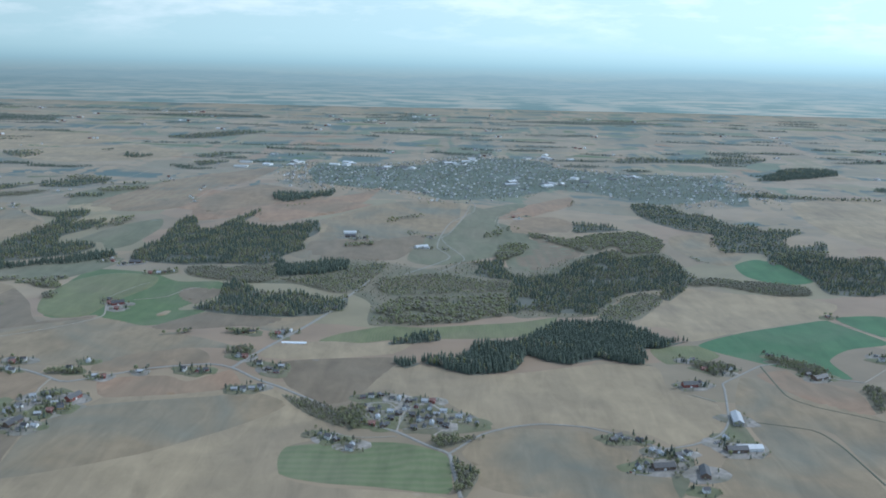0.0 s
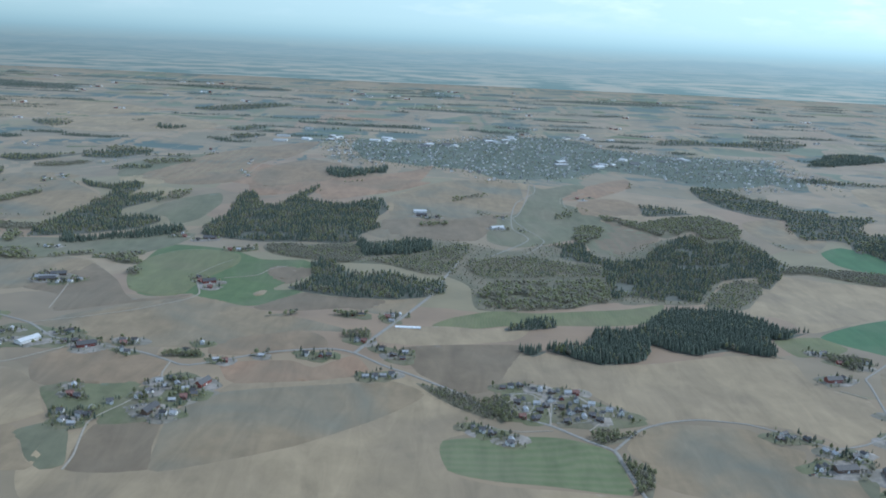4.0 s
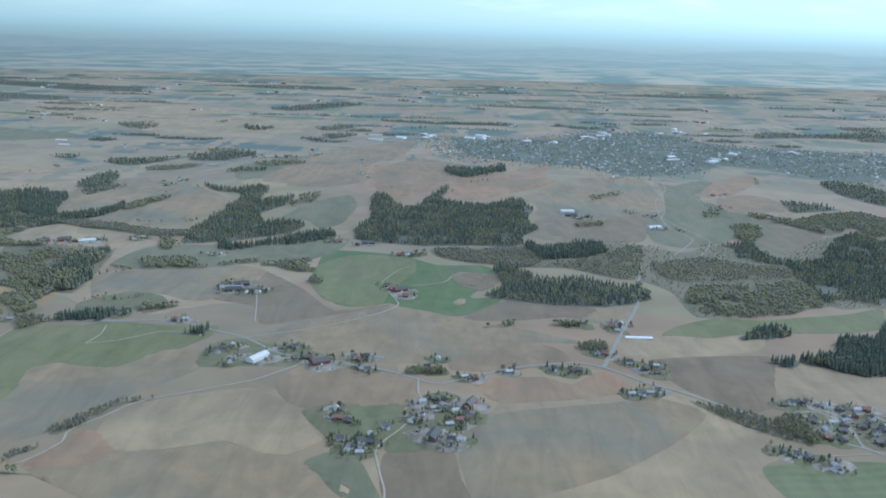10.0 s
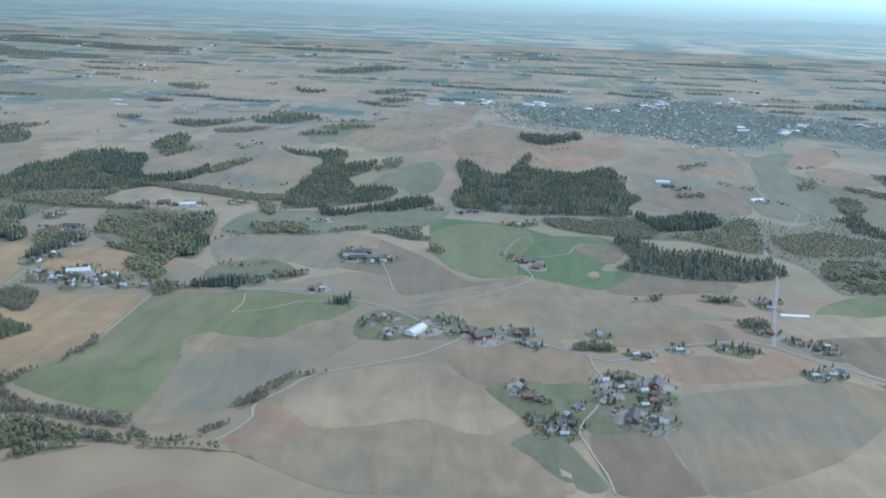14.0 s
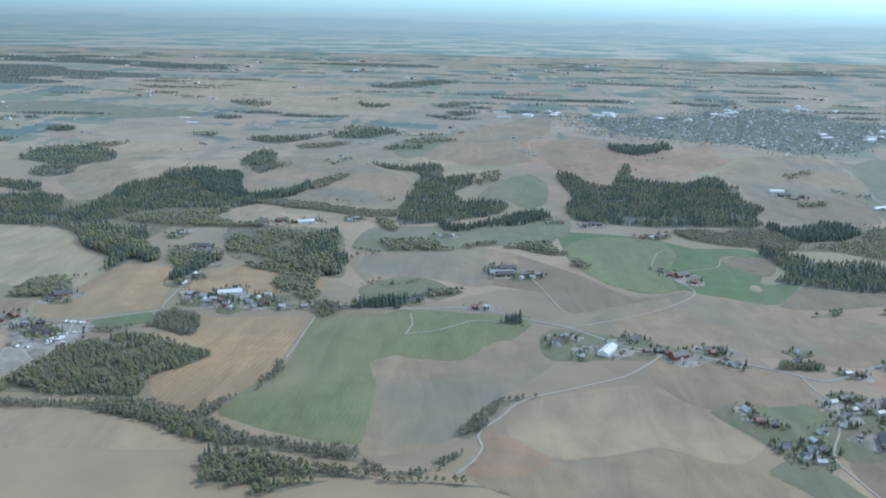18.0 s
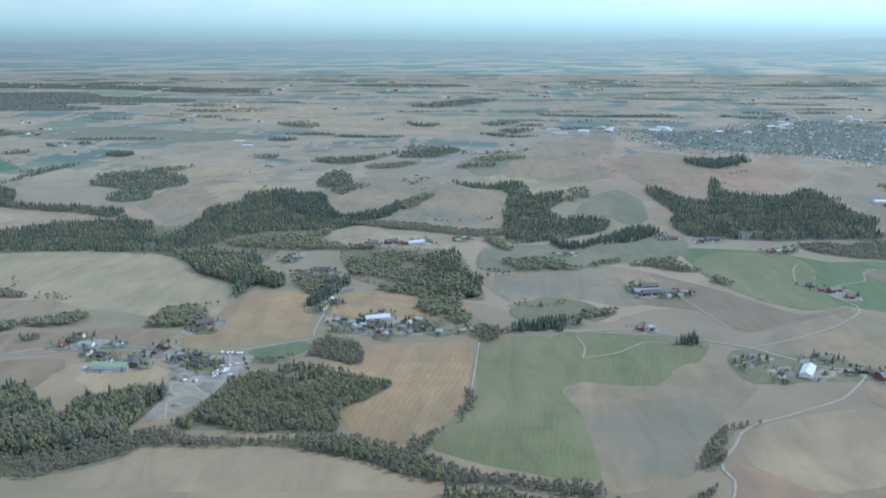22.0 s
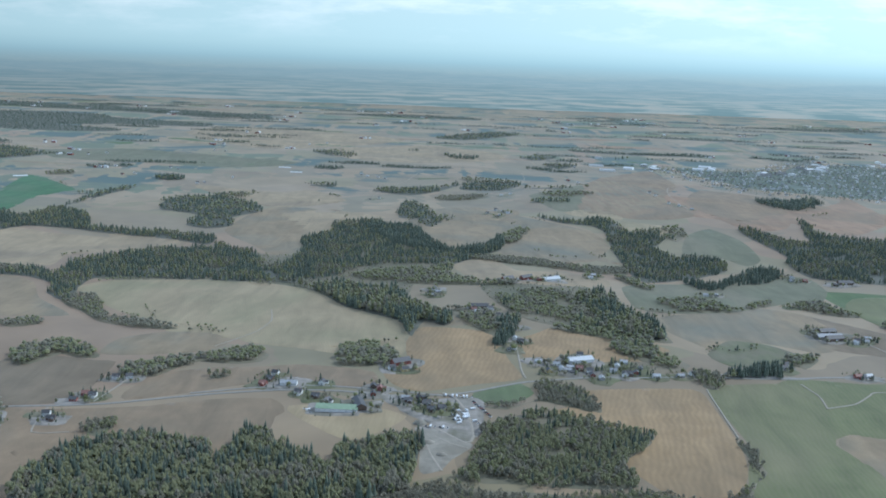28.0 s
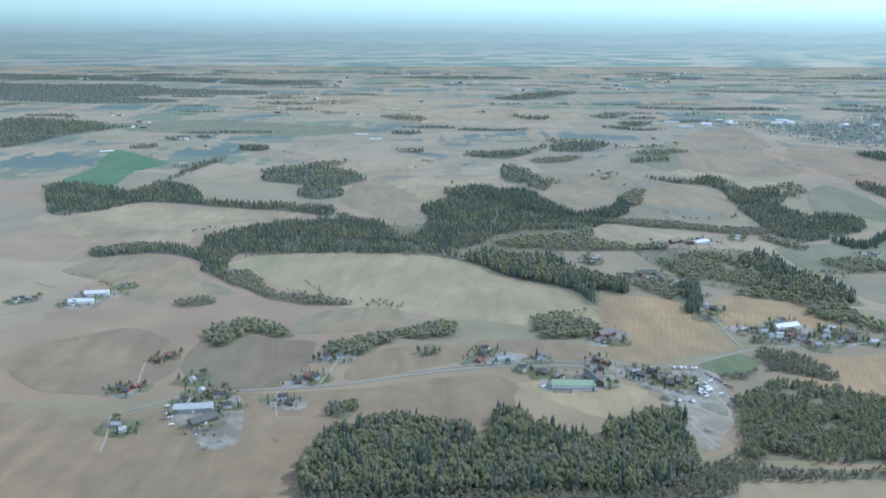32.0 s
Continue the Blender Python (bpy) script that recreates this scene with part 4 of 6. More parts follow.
def buildings(kind, places):
    """Copies of one kind of building at plan places (x, y, turn); turn 0 takes a farmstead's own slant."""
    for i, (x, y, turn) in enumerate(places):
        pick = (kind, (i * 7 + x) % len(KINDS[kind]))
        slant = turn if turn or kind in "WDGLSTM" else 40 * noise.noise((x * 0.012, y * 0.012, 0.3)) + (90 if (x + y) % 3 == 0 else 0) + 8
        at = pose(x, y, float(height(x, y)) + BASE, 0, 0, slant)
        if pick not in MADE:
            MADE[pick] = KINDS[kind][pick[1]]()
            MADE[pick].matrix_basis = at
            if kind in "wrgky":
                MADE[pick]["group"] = "houses of the settlements"
        else:
            copy_thing(MADE[pick], at)
        SITES.append((x, y, kind))


# ---- cars and garden trees ----
def vehicle(paint, label, kind):
    ob = tagged(new(kind), label, kind, group="parked vehicles")
    long_, wide, tall = (v * S for v in ((4.4, 1.8, 0.95) if kind == "car" else (6.4, 2.3, 2.5)))
    bm = bmesh.new()
    block(bm, -long_ / 2, -wide / 2, 0.3 * S, long_ / 2, wide / 2, tall)
    bmesh.ops.bevel(bm, geom=bm.edges[:], offset=0.12 * S, segments=1, affect="EDGES")
    part("body", bm, paint, ob)
    if kind == "car":
        bm = bmesh.new()
        block(bm, -long_ * 0.3, -wide * 0.44, tall - 0.02, long_ * 0.22, wide * 0.44, 1.45 * S)
        for v in bm.verts:
            if v.co.z > 1.2 * S:
                v.co.x *= 0.75
                v.co.y *= 0.86
        part("cabin", bm, "pane", ob, "dark glass cabin")
    else:
        window(ob, 0, -wide / 2, 1.3 * S, 1.6 * S, 0.7 * S, "y")
    for sx in (-0.32, 0.32):
        for sy in (-0.5, 0.5):
            bm = bmesh.new()
            bmesh.ops.create_cone(bm, cap_ends=True, segments=10, radius1=0.34 * S, radius2=0.34 * S, depth=0.22 * S, matrix=pose(sx * long_, sy * wide * 0.92, 0.34 * S, 90, 0, 0))
            part("wheel", bm, "rubber", ob)
    return ob


def single_tree(sort, label, cat):
    """A tree that stands by itself: trunk and crown."""
    ob = tagged(new("tree"), label, cat)
    shape = spruce_shape(300, 6, 9) if sort == "spruce" else twiggy_shape(310 + LEAVES.index(sort), 110)
    v, f, m = shape
    for name, k, mat in (("crown", 0, sort), ("trunk", 1, "bark")):
        sub = f[m == k]
        used, back_ = np.unique(sub, return_inverse=True)
        o = new(name, mesh_from(name, v[used], back_.ravel(), np.full(len(sub), 3), [MAT[mat]]))
        o.parent = ob
    return ob


TREE_KINDS = [("spruce", "single dark spruce tree"), ("budding", "broadleaf tree with budding twigs"), ("bare", "bare grey-brown broadleaf tree"), ("fresh_leaf", "broadleaf tree in yellow-green new leaf")]
TREES = {}


def plant(x, y, sort, tall):
    at = Matrix.LocRotScale((x, y, float(height(x, y)) + 0.34), Euler((0, 0, rng.uniform(0, 6.28))), None)
    h = tall * S
    if sort not in TREES:
        TREES[sort] = single_tree(sort, dict(TREE_KINDS)[sort], "tree")
        TREES[sort]["group"] = "garden and hedge trees"
        ob = TREES[sort]
        ob.matrix_basis = at
    else:
        ob = copy_thing(TREES[sort], at)
    ob.scale = (h, h, h)
    return ob


def gardens():
    """Yards, lawns and trees round each building."""
    for i, (x, y, kind) in enumerate(SITES):
        if kind == "T" or y > 1900:
            continue
        big = kind in "BWGDLSM"
        r0 = (14 if big else 8.5) + rng.uniform(-1, 3)
        a = np.arange(9) / 9 * 6.283
        r = r0 * rng.uniform(0.75, 1.3, 9)
        poly = rounded(np.column_stack((x + r * 1.25 * np.cos(a), y + r * np.sin(a))), step=3.0)
        mat = "yard" if big or rng.random() < 0.3 else "lawn"
        ob = patch("yard" if mat == "yard" else "garden", poly, 0.335 + 0.0002 * i, MAT[mat], cell=4.0, rim=0.3)
        tagged(ob, "trodden gravel yard round the building" if mat == "yard" else "patchy green garden round the house", "yard" if mat == "yard" else "garden", kind="structure")
    places = np.array([(x, y) for x, y, _ in SITES])
    loose = []
    single = 0
    for x, y, kind in SITES:
        if kind == "T" or y > 1700:
            continue
        estate = -75 < x < 45 and 655 < y < 760
        for _ in range(int(rng.integers(0, 2)) if estate else int(rng.integers(1, 5))):
            a, d = rng.uniform(0, 6.28), rng.uniform(4.5, 11) + (6 if kind in "BWGDLS" else 0)
            px, py = x + d * math.cos(a), y + d * math.sin(a)
            if np.hypot(places[:, 0] - px, places[:, 1] - py).min() < 4.0:
                continue
            if any(np.hypot(line[:, 0] - px, line[:, 1] - py).min() < 3.5 for line in ROAD_LINES):
                continue
            if y > 1010 or single >= 280:
                loose.append((px, py))
                continue
            single += 1
            sort = LEAVES[int(np.searchsorted((0.3, 0.62, 0.9), rng.random()))]
            plant(px, py, sort, rng.uniform(9, 15) if sort == "spruce" else rng.uniform(6, 11))
    shrubs = []
    for x, y, kind in SITES:
        if kind in "TS" or y > 1500:
            continue
        for _ in range(4 if -75 < x < 45 and 655 < y < 760 else 10):
            a, d = rng.uniform(0, 6.28), rng.uniform(4.5, 12.5) + (5 if kind in "BWGDL" else 0)
            px, py = x + d * math.cos(a), y + d * math.sin(a)
            if np.hypot(places[:, 0] - px, places[:, 1] - py).min() > 4.2 and not any(np.hypot(line[:, 0] - px, line[:, 1] - py).min() < 3.0 for line in ROAD_LINES):
                shrubs.append((px, py))
    shrubs = np.array(shrubs)
    tagged(new("garden_shrubs", forest_mesh("garden_shrubs", shrubs[:, 0], shrubs[:, 1], "garden", False, True)), "hedges, shrubs and small trees between the houses", "shrubs", kind="stuff")
    loose = np.array(loose)
    tagged(new("farm_trees", forest_mesh("farm_trees", loose[:, 0], loose[:, 1], "birch", False)), "broadleaf trees and a few spruces round distant farms", "trees", kind="stuff")


def parked():
    """Vehicles in the yards: pale caravans and vans in a loose crowd, rows of cars."""
    models = [vehicle("car_white", "white parked van in a gravel yard", "van"), vehicle("car_white", "white parked car in a gravel yard", "car"), vehicle("car_dark", "dark parked car in a gravel yard", "car"), vehicle("car_red", "red parked car in a gravel yard", "car")]
    used = set()
    for points, count, kinds, row in PARKED:
        p = np.array(points, dtype=float)
        for i in range(count):
            if row:
                u = i / max(count - 1, 1) * (len(p) - 1)
                k = min(int(u), len(p) - 2)
                x, y = p[k] + (p[k + 1] - p[k]) * (u - k) + rng.normal(size=2) * 0.25
                turn = math.degrees(math.atan2(*(p[k + 1] - p[k])[::-1])) + 90 + rng.uniform(-8, 8)
            else:
                w = rng.dirichlet(np.ones(len(p)))
                x, y = w @ p
                turn = rng.choice((20, 110)) + rng.uniform(-15, 15)
            k = kinds[i % len(kinds)]
            at = pose(x, y, float(height(x, y)) + 0.38, 0, 0, turn)
            if k in used:
                copy_thing(models[k], at)
            else:
                used.add(k)
                models[k].matrix_basis = at
    for k, ob in enumerate(models):
        if k not in used:
            ob.matrix_basis = pose(*SITES[k][:2], float(height(*SITES[k][:2])) + 0.38)


def spoil_mound(x, y, wide, high, label):
    """A heap of tipped gravel with an uneven foot and a blunt top."""
    bm = bmesh.new()
    rings = []
    for k, (r, h) in enumerate(((1.0, -0.05), (0.72, 0.42), (0.4, 0.8), (0.12, 1.0))):
        rings.append([bm.verts.new((wide * r * q * math.cos(a), wide * r * q * math.sin(a) * 0.8, high * h)) for a, q in ((j * 0.524, 1 + 0.3 * noise.noise((x + j * 1.7, y, k * 0.6))) for j in range(12))])
    for lo, hi in zip(rings, rings[1:]):
        for j in range(12):
            bm.faces.new((lo[j], lo[(j + 1) % 12], hi[(j + 1) % 12], hi[j]))
    bm.faces.new(rings[-1])
    me = bpy.data.meshes.new("spoil_mound")
    bm.to_mesh(me)
    bm.free()
    me.materials.append(MAT["sand"])
    ob = tagged(new("spoil_mound", me), label, "mound", group="spoil mounds")
    ob.location = (x, y, float(height(x, y)) + 0.36)


# ---- the far town and countryside ----
def town_blocks(name, label, x, y, size, mats, tall):
    """Many small gabled buildings, too far off to be told apart, in one mesh."""
    V, F, N, M, base = [], [], [], [], 0
    for px, py in zip(x, y):
        a, b, h = size * rng.uniform(0.7, 1.4) * S, size * rng.uniform(0.5, 0.8) * S, tall * rng.uniform(0.8, 1.3) * S
        t = rng.uniform(0, 3.14)
        c, d = math.cos(t), math.sin(t)
        z = float(height(px, py)) + 0.1
        pts = [(-a, -b, 0), (a, -b, 0), (a, b, 0), (-a, b, 0), (-a, -b, h), (a, -b, h), (a, b, h), (-a, b, h), (-a, 0, h * 1.6), (a, 0, h * 1.6)]
        V += [(px + (c * q[0] - d * q[1]) / 2, py + (d * q[0] + c * q[1]) / 2, z + q[2]) for q in pts]
        wall, top = int(rng.integers(0, 3)), int(rng.integers(3, len(mats)))
        for f, m in (((0, 1, 5, 4), wall), ((2, 3, 7, 6), wall), ((1, 2, 6, 9, 5), wall), ((3, 0, 4, 8, 7), wall), ((4, 5, 9, 8), top), ((6, 7, 8, 9), top)):
            F += [base + i for i in f]
            N.append(len(f))
            M.append(m)
        base += 10
    return tagged(new(name, mesh_from(name, V, F, N, [MAT[k] for k in mats], M)), label, "town", kind="stuff")


def scatter(poly, gap):
    lo, hi = poly.min(0), poly.max(0)
    x, y = np.meshgrid(np.arange(lo[0], hi[0], gap), np.arange(lo[1], hi[1], gap * 1.2))
    x, y = x.ravel(), y.ravel()
    x, y = x + rng.uniform(-0.45, 0.45, len(x)) * gap, y + rng.uniform(-0.45, 0.45, len(y)) * gap
    k = inside(poly, x, y)
    return x[k], y[k]


# ---- the plan: all places in scene metres ----
# fields
field("soil_pale", [(-401, 614), (-311, 658), (-286, 733), (-220, 756), (-146, 766), (-98, 709), (-84, 675), (-116, 650), (-113, 600), (-80, 584), (-26, 583), (9, 578), (8, 538), (-337, 508)])
field("soil_brown", [(-1417, 788), (-1334, 773), (-1283, 756), (-1247, 773), (-1203, 791), (-1142, 800), (-1036, 815), (-1033, 734), (-1130, 706), (-1146, 667), (-1147, 630), (-1325, 631)])
field("grass", [(-489, 1220), (-451, 1219), (-389, 1188), (-343, 1144), (-290, 1146), (-268, 1108), (-278, 1059), (-299, 1037), (-304, 1012), (-269, 1015), (-300, 956), (-323, 943), (-371, 963), (-388, 979), (-421, 962), (-443, 969), (-469, 1031), (-486, 1110)])
field("grass", [(-372, 1004), (-357, 1024), (-304, 1012), (-271, 1011), (-300, 956), (-326, 944), (-366, 960)])
field("soil_dark", [(-326, 1110), (-268, 1108), (-278, 1059), (-296, 1037), (-323, 1073)])
field("meadow", [(-126, 907), (-106, 938), (-59, 969), (-8, 970), (84, 1009), (145, 1048), (134, 1014), (112, 968), (60, 940), (-44, 923), (-79, 909)])
field("soil_dark", [(-153, 838), (-52, 866), (-38, 854), (-71, 757), (-83, 743), (-102, 739), (-128, 768), (-138, 780)])
field("soil_pale", [(-37, 851), (4, 836), (42, 827), (88, 840), (166, 868), (222, 862), (220, 800), (256, 768), (244, 711), (196, 673), (178, 694), (134, 709), (86, 715), (52, 700), (29, 726), (-1, 760), (-65, 758)])
field("soil_pale", [(326, 1206), (407, 1186), (477, 1168), (518, 1123), (484, 1076), (364, 1013), (286, 961), (271, 1014), (239, 1023)])
field("green", [(289, 947), (361, 1005), (469, 1057), (482, 1047), (508, 970), (500, 954), (450, 936), (415, 900), (414, 842), (394, 848), (332, 897)])
field("green", [(496, 1070), (556, 1069), (516, 985), (492, 1047)])
field("soil_red", [(320, 849), (357, 869), (362, 840), (400, 811), (390, 744), (368, 751), (341, 785)])
field("meadow", [(231, 926), (286, 946), (303, 913), (282, 890), (236, 873)])
field("soil_grey", [(300, 838), (319, 837), (341, 785), (392, 731), (337, 617), (336, 703), (322, 715), (276, 731), (271, 762)])
field("soil_grey", [(272, 729), (320, 709), (331, 669), (328, 598), (323, 588), (206, 587), (210, 613), (231, 654), (266, 658)])
field("soil_grey", [(21, 655), (41, 689), (71, 703), (127, 698), (137, 671), (157, 661), (145, 626), (180, 613), (177, 585), (69, 585), (34, 600), (31, 632)])
field("striped", [(-116, 650), (-57, 665), (-22, 666), (9, 649), (13, 607), (10, 584), (-41, 588), (-81, 590), (-113, 602)])
field("soil_brown", [(-326, 829), (-305, 845), (-252, 870), (-228, 851), (-222, 826), (-246, 811), (-290, 796), (-325, 798)])
field("soil_red", [(-306, 776), (-251, 789), (-228, 776), (-197, 809), (-180, 779), (-190, 763), (-229, 745), (-286, 729), (-300, 748)])
field("soil_grey", [(-499, 858), (-472, 903), (-382, 968), (-314, 936), (-237, 895), (-203, 871), (-248, 867), (-305, 843), (-323, 814), (-383, 808), (-438, 810)])
field("soil_dark", [(-244, 992), (-176, 982), (-197, 944), (-214, 949), (-261, 933), (-293, 929), (-313, 939), (-271, 1003)])
field("soil_grey", [(-197, 944), (-171, 992), (-140, 1002), (-154, 937), (-176, 932)])
field("soil_pale", [(-168, 891), (-111, 911), (-73, 908), (-24, 927), (-45, 878), (-133, 848), (-176, 849)])
field("soil_grey", [(-319, 665), (-294, 708), (-195, 747), (-158, 758), (-130, 734), (-166, 681), (-221, 624), (-291, 581), (-310, 578), (-316, 618)])
field("soil_dark", [(-368, 642), (-325, 654), (-317, 611), (-310, 578), (-361, 573)])
field("soil_dark", [(-581, 991), (-575, 1118), (-536, 1101), (-487, 1030), (-443, 950), (-388, 975), (-399, 957), (-463, 921), (-503, 899), (-526, 960)])
field("soil_grey", [(-719, 1049), (-672, 1083), (-577, 1131), (-536, 1101), (-559, 996), (-589, 970), (-632, 990), (-654, 963), (-689, 964)])
field("meadow", [(-646, 890), (-583, 887), (-551, 875), (-539, 865), (-560, 821), (-590, 805), (-629, 795), (-675, 794), (-683, 846)])
field("meadow", [(-720, 859), (-676, 875), (-632, 880), (-545, 893), (-546, 861), (-596, 781), (-650, 783), (-663, 767), (-653, 731), (-652, 642), (-709, 651), (-738, 665), (-749, 675), (-738, 713), (-722, 761)])
field("soil_grey", [(-661, 767), (-645, 786), (-596, 779), (-571, 823), (-522, 812), (-531, 771), (-568, 719), (-593, 679), (-600, 651), (-625, 632), (-652, 630), (-654, 714)])
field("stubble", [(-814, 851), (-731, 859), (-725, 824), (-728, 759), (-738, 713), (-760, 676), (-790, 684), (-808, 719), (-829, 764), (-832, 807)])
field("stubble", [(-835, 988), (-800, 1034), (-773, 1028), (-757, 999), (-724, 954), (-745, 920), (-774, 919), (-812, 911), (-850, 922), (-851, 969)])
field("stubble", [(-947, 959), (-934, 1002), (-871, 985), (-864, 921), (-856, 873), (-888, 856), (-931, 834), (-950, 845), (-961, 873), (-945, 903)])
field("soil_pale", [(-871, 1281), (-838, 1286), (-823, 1253), (-765, 1254), (-726, 1238), (-734, 1195), (-809, 1181), (-844, 1157), (-874, 1155), (-880, 1211)])
field("pale_crop", [(-1249, 1177), (-1190, 1207), (-1098, 1176), (-1050, 1154), (-977, 1038), (-947, 959), (-953, 919), (-1011, 932), (-1060, 961), (-1118, 979), (-1164, 998)])
field("soil_grey", [(-764, 919), (-735, 936), (-717, 914), (-737, 891), (-779, 897)])
field("stubble", [(-844, 800), (-829, 816), (-799, 797), (-810, 765), (-830, 779)])
field("soil_pale", [(-943, 628), (-935, 648), (-927, 667), (-900, 675), (-868, 672), (-835, 671), (-802, 664), (-777, 654), (-756, 636), (-757, 623), (-949, 615)])
field("straw", [(-1021, 805), (-977, 808), (-940, 786), (-959, 756), (-974, 747), (-988, 757), (-1015, 788)])
field("grass", [(-894, 836), (-859, 862), (-850, 841), (-864, 821), (-882, 813), (-893, 823)])
field("soil_pale", [(-1393, 1485), (-1306, 1472), (-1246, 1419), (-1284, 1346), (-1316, 1327)])
field("soil_dark", [(-1262, 848), (-1264, 898), (-1248, 924), (-1228, 916), (-1190, 903), (-1172, 899), (-1169, 843), (-1170, 811), (-1210, 801), (-1240, 813)])
field("soil_brown", [(-1142, 830), (-1130, 870), (-1093, 888), (-1058, 892), (-1024, 898), (-969, 878), (-970, 841), (-1055, 849), (-1098, 830), (-1136, 815)])
field("soil_brown", [(-1209, 796), (-1155, 790), (-1086, 817), (-1036, 820), (-1022, 794), (-1042, 768), (-1053, 727), (-1101, 762), (-1125, 780), (-1142, 706), (-1171, 721), (-1196, 771)])
field("pale_crop", [(-1303, 1145), (-1282, 1181), (-1219, 1211), (-1130, 1193), (-1068, 1165), (-1014, 1084), (-955, 1032), (-948, 970), (-983, 953), (-1030, 944), (-1086, 965), (-1118, 1003), (-1171, 1025), (-1218, 1055), (-1258, 1094)])
field("soil_grey", [(-1157, 995), (-1117, 993), (-1097, 965), (-1113, 932), (-1157, 918), (-1194, 921), (-1193, 968)])
field("soil_pale", [(-1602, 1359), (-1521, 1456), (-1452, 1436), (-1358, 1424), (-1282, 1387), (-1338, 1341), (-1378, 1306), (-1374, 1244), (-1461, 1253), (-1482, 1236), (-1541, 1299)])
field("soil_grey", [(-1446, 1161), (-1418, 1203), (-1357, 1165), (-1320, 1098), (-1267, 1041), (-1325, 1023), (-1336, 996), (-1403, 1067), (-1459, 1108)])
field("green", [(-1676, 1618), (-1677, 1732), (-1724, 1976), (-1614, 1859), (-1565, 1801), (-1595, 1716), (-1584, 1584), (-1618, 1559)])
field("rough", [(-1857, 2355), (-1704, 2480), (-1391, 2364), (-1316, 2413), (-1328, 2290), (-1552, 2253), (-1763, 2276)])
field("soil_pale", [(-1231, 1827), (-1176, 1917), (-1133, 1890), (-1099, 1817), (-1147, 1763), (-1213, 1749)])
field("soil_grey", [(-1230, 1497), (-1199, 1689), (-1088, 1697), (-1069, 1599), (-1100, 1475), (-1091, 1378), (-1125, 1332), (-1173, 1404)])
field("soil_grey", [(-983, 1547), (-941, 1689), (-879, 1749), (-790, 1707), (-817, 1541), (-872, 1436), (-921, 1415), (-954, 1462)])
field("soil_grey", [(-833, 1432), (-752, 1556), (-688, 1519), (-689, 1431), (-726, 1339), (-809, 1328), (-843, 1360)])
field("pale_crop", [(-706, 1726), (-606, 1723), (-673, 1520), (-575, 1519), (-548, 1583), (-602, 1629), (-704, 1675)])
field("soil_red", [(-572, 2185), (-461, 2233), (-506, 1938), (-414, 1857), (-306, 1758), (-431, 1663), (-516, 1689), (-686, 1750)])
field("soil_grey", [(-958, 1506), (-915, 1572), (-863, 1752), (-775, 1633), (-701, 1550), (-692, 1511), (-737, 1414), (-809, 1411), (-850, 1383), (-919, 1421)])
field("soil_pale", [(-1177, 1620), (-1117, 1694), (-1008, 1633), (-1031, 1541), (-1047, 1445), (-1062, 1398)])
field("soil_grey", [(-800, 1353), (-779, 1420), (-743, 1499), (-696, 1530), (-684, 1434), (-725, 1398), (-676, 1327), (-738, 1355)])
field("rough", [(-588, 1420), (-552, 1537), (-502, 1592), (-480, 1509), (-489, 1401), (-519, 1367), (-544, 1412)])
field("soil_red", [(-326, 1683), (-214, 1756), (-132, 1758), (-187, 1665), (-289, 1551), (-321, 1563)])
field("soil_red", [(-475, 1744), (-407, 1770), (-334, 1710), (-380, 1599), (-436, 1577), (-456, 1618)])
field("soil_pale", [(-191, 1639), (-93, 1741), (46, 1831), (70, 1736), (-7, 1565), (-97, 1476), (-200, 1472)])
field("lawn", [(-191, 1639), (-123, 1693), (-111, 1657), (-179, 1592)])
field("soil_grey", [(-233, 1428), (-142, 1462), (0, 1529), (-28, 1400), (-65, 1351), (-129, 1271), (-201, 1277), (-225, 1315)])
field("rough", [(42, 1513), (108, 1643), (153, 1555), (98, 1486), (65, 1371), (39, 1382)])
field("soil_pale", [(165, 1579), (249, 1673), (236, 1545), (184, 1574)])
field("soil_red", [(139, 1790), (285, 1973), (277, 1868), (177, 1711), (109, 1683)])
field("soil_grey", [(116, 1331), (148, 1503), (206, 1425), (251, 1368), (195, 1339)])
field("soil_grey", [(410, 1561), (485, 1597), (462, 1474), (502, 1431), (450, 1351), (411, 1367), (389, 1461)])
field("green", [(459, 1351), (505, 1386), (537, 1327), (538, 1245), (485, 1231), (454, 1284)])
field("soil_pale", [(769, 1939), (929, 2017), (991, 1966), (754, 1478), (723, 1554), (716, 1710)])
field("yard", [(-949, 806), (-918, 820), (-896, 827), (-887, 817), (-889, 789), (-890, 767), (-901, 745), (-911, 747), (-931, 752), (-934, 767), (-923, 773), (-937, 786)])
field("sand", [(-934, 765), (-921, 768), (-899, 747), (-899, 739), (-911, 722), (-917, 708), (-927, 702), (-930, 709), (-930, 729), (-933, 744)])
field("yard", [(-1245, 771), (-1237, 790), (-1206, 787), (-1197, 752), (-1197, 726), (-1213, 721), (-1227, 731)])
field("yard", [(-1007, 811), (-989, 818), (-969, 798), (-969, 789), (-1007, 791)])
field("sand", [(-317, 683), (-301, 712), (-292, 706), (-300, 696), (-312, 679)])
field("soil_brown", [(-1355, 773), (-1305, 756), (-1265, 709), (-1247, 773), (-1185, 713), (-1155, 706), (-1146, 667), (-1166, 655), (-1210, 655), (-1298, 659)])
field("soil_brown", [(-1368, 905), (-1329, 936), (-1290, 911), (-1262, 848), (-1276, 803), (-1291, 793), (-1346, 801), (-1393, 850), (-1387, 889)])
field("soil_brown", [(-462, 757), (-438, 806), (-393, 791), (-354, 772), (-355, 720), (-407, 714), (-427, 706), (-447, 718)])
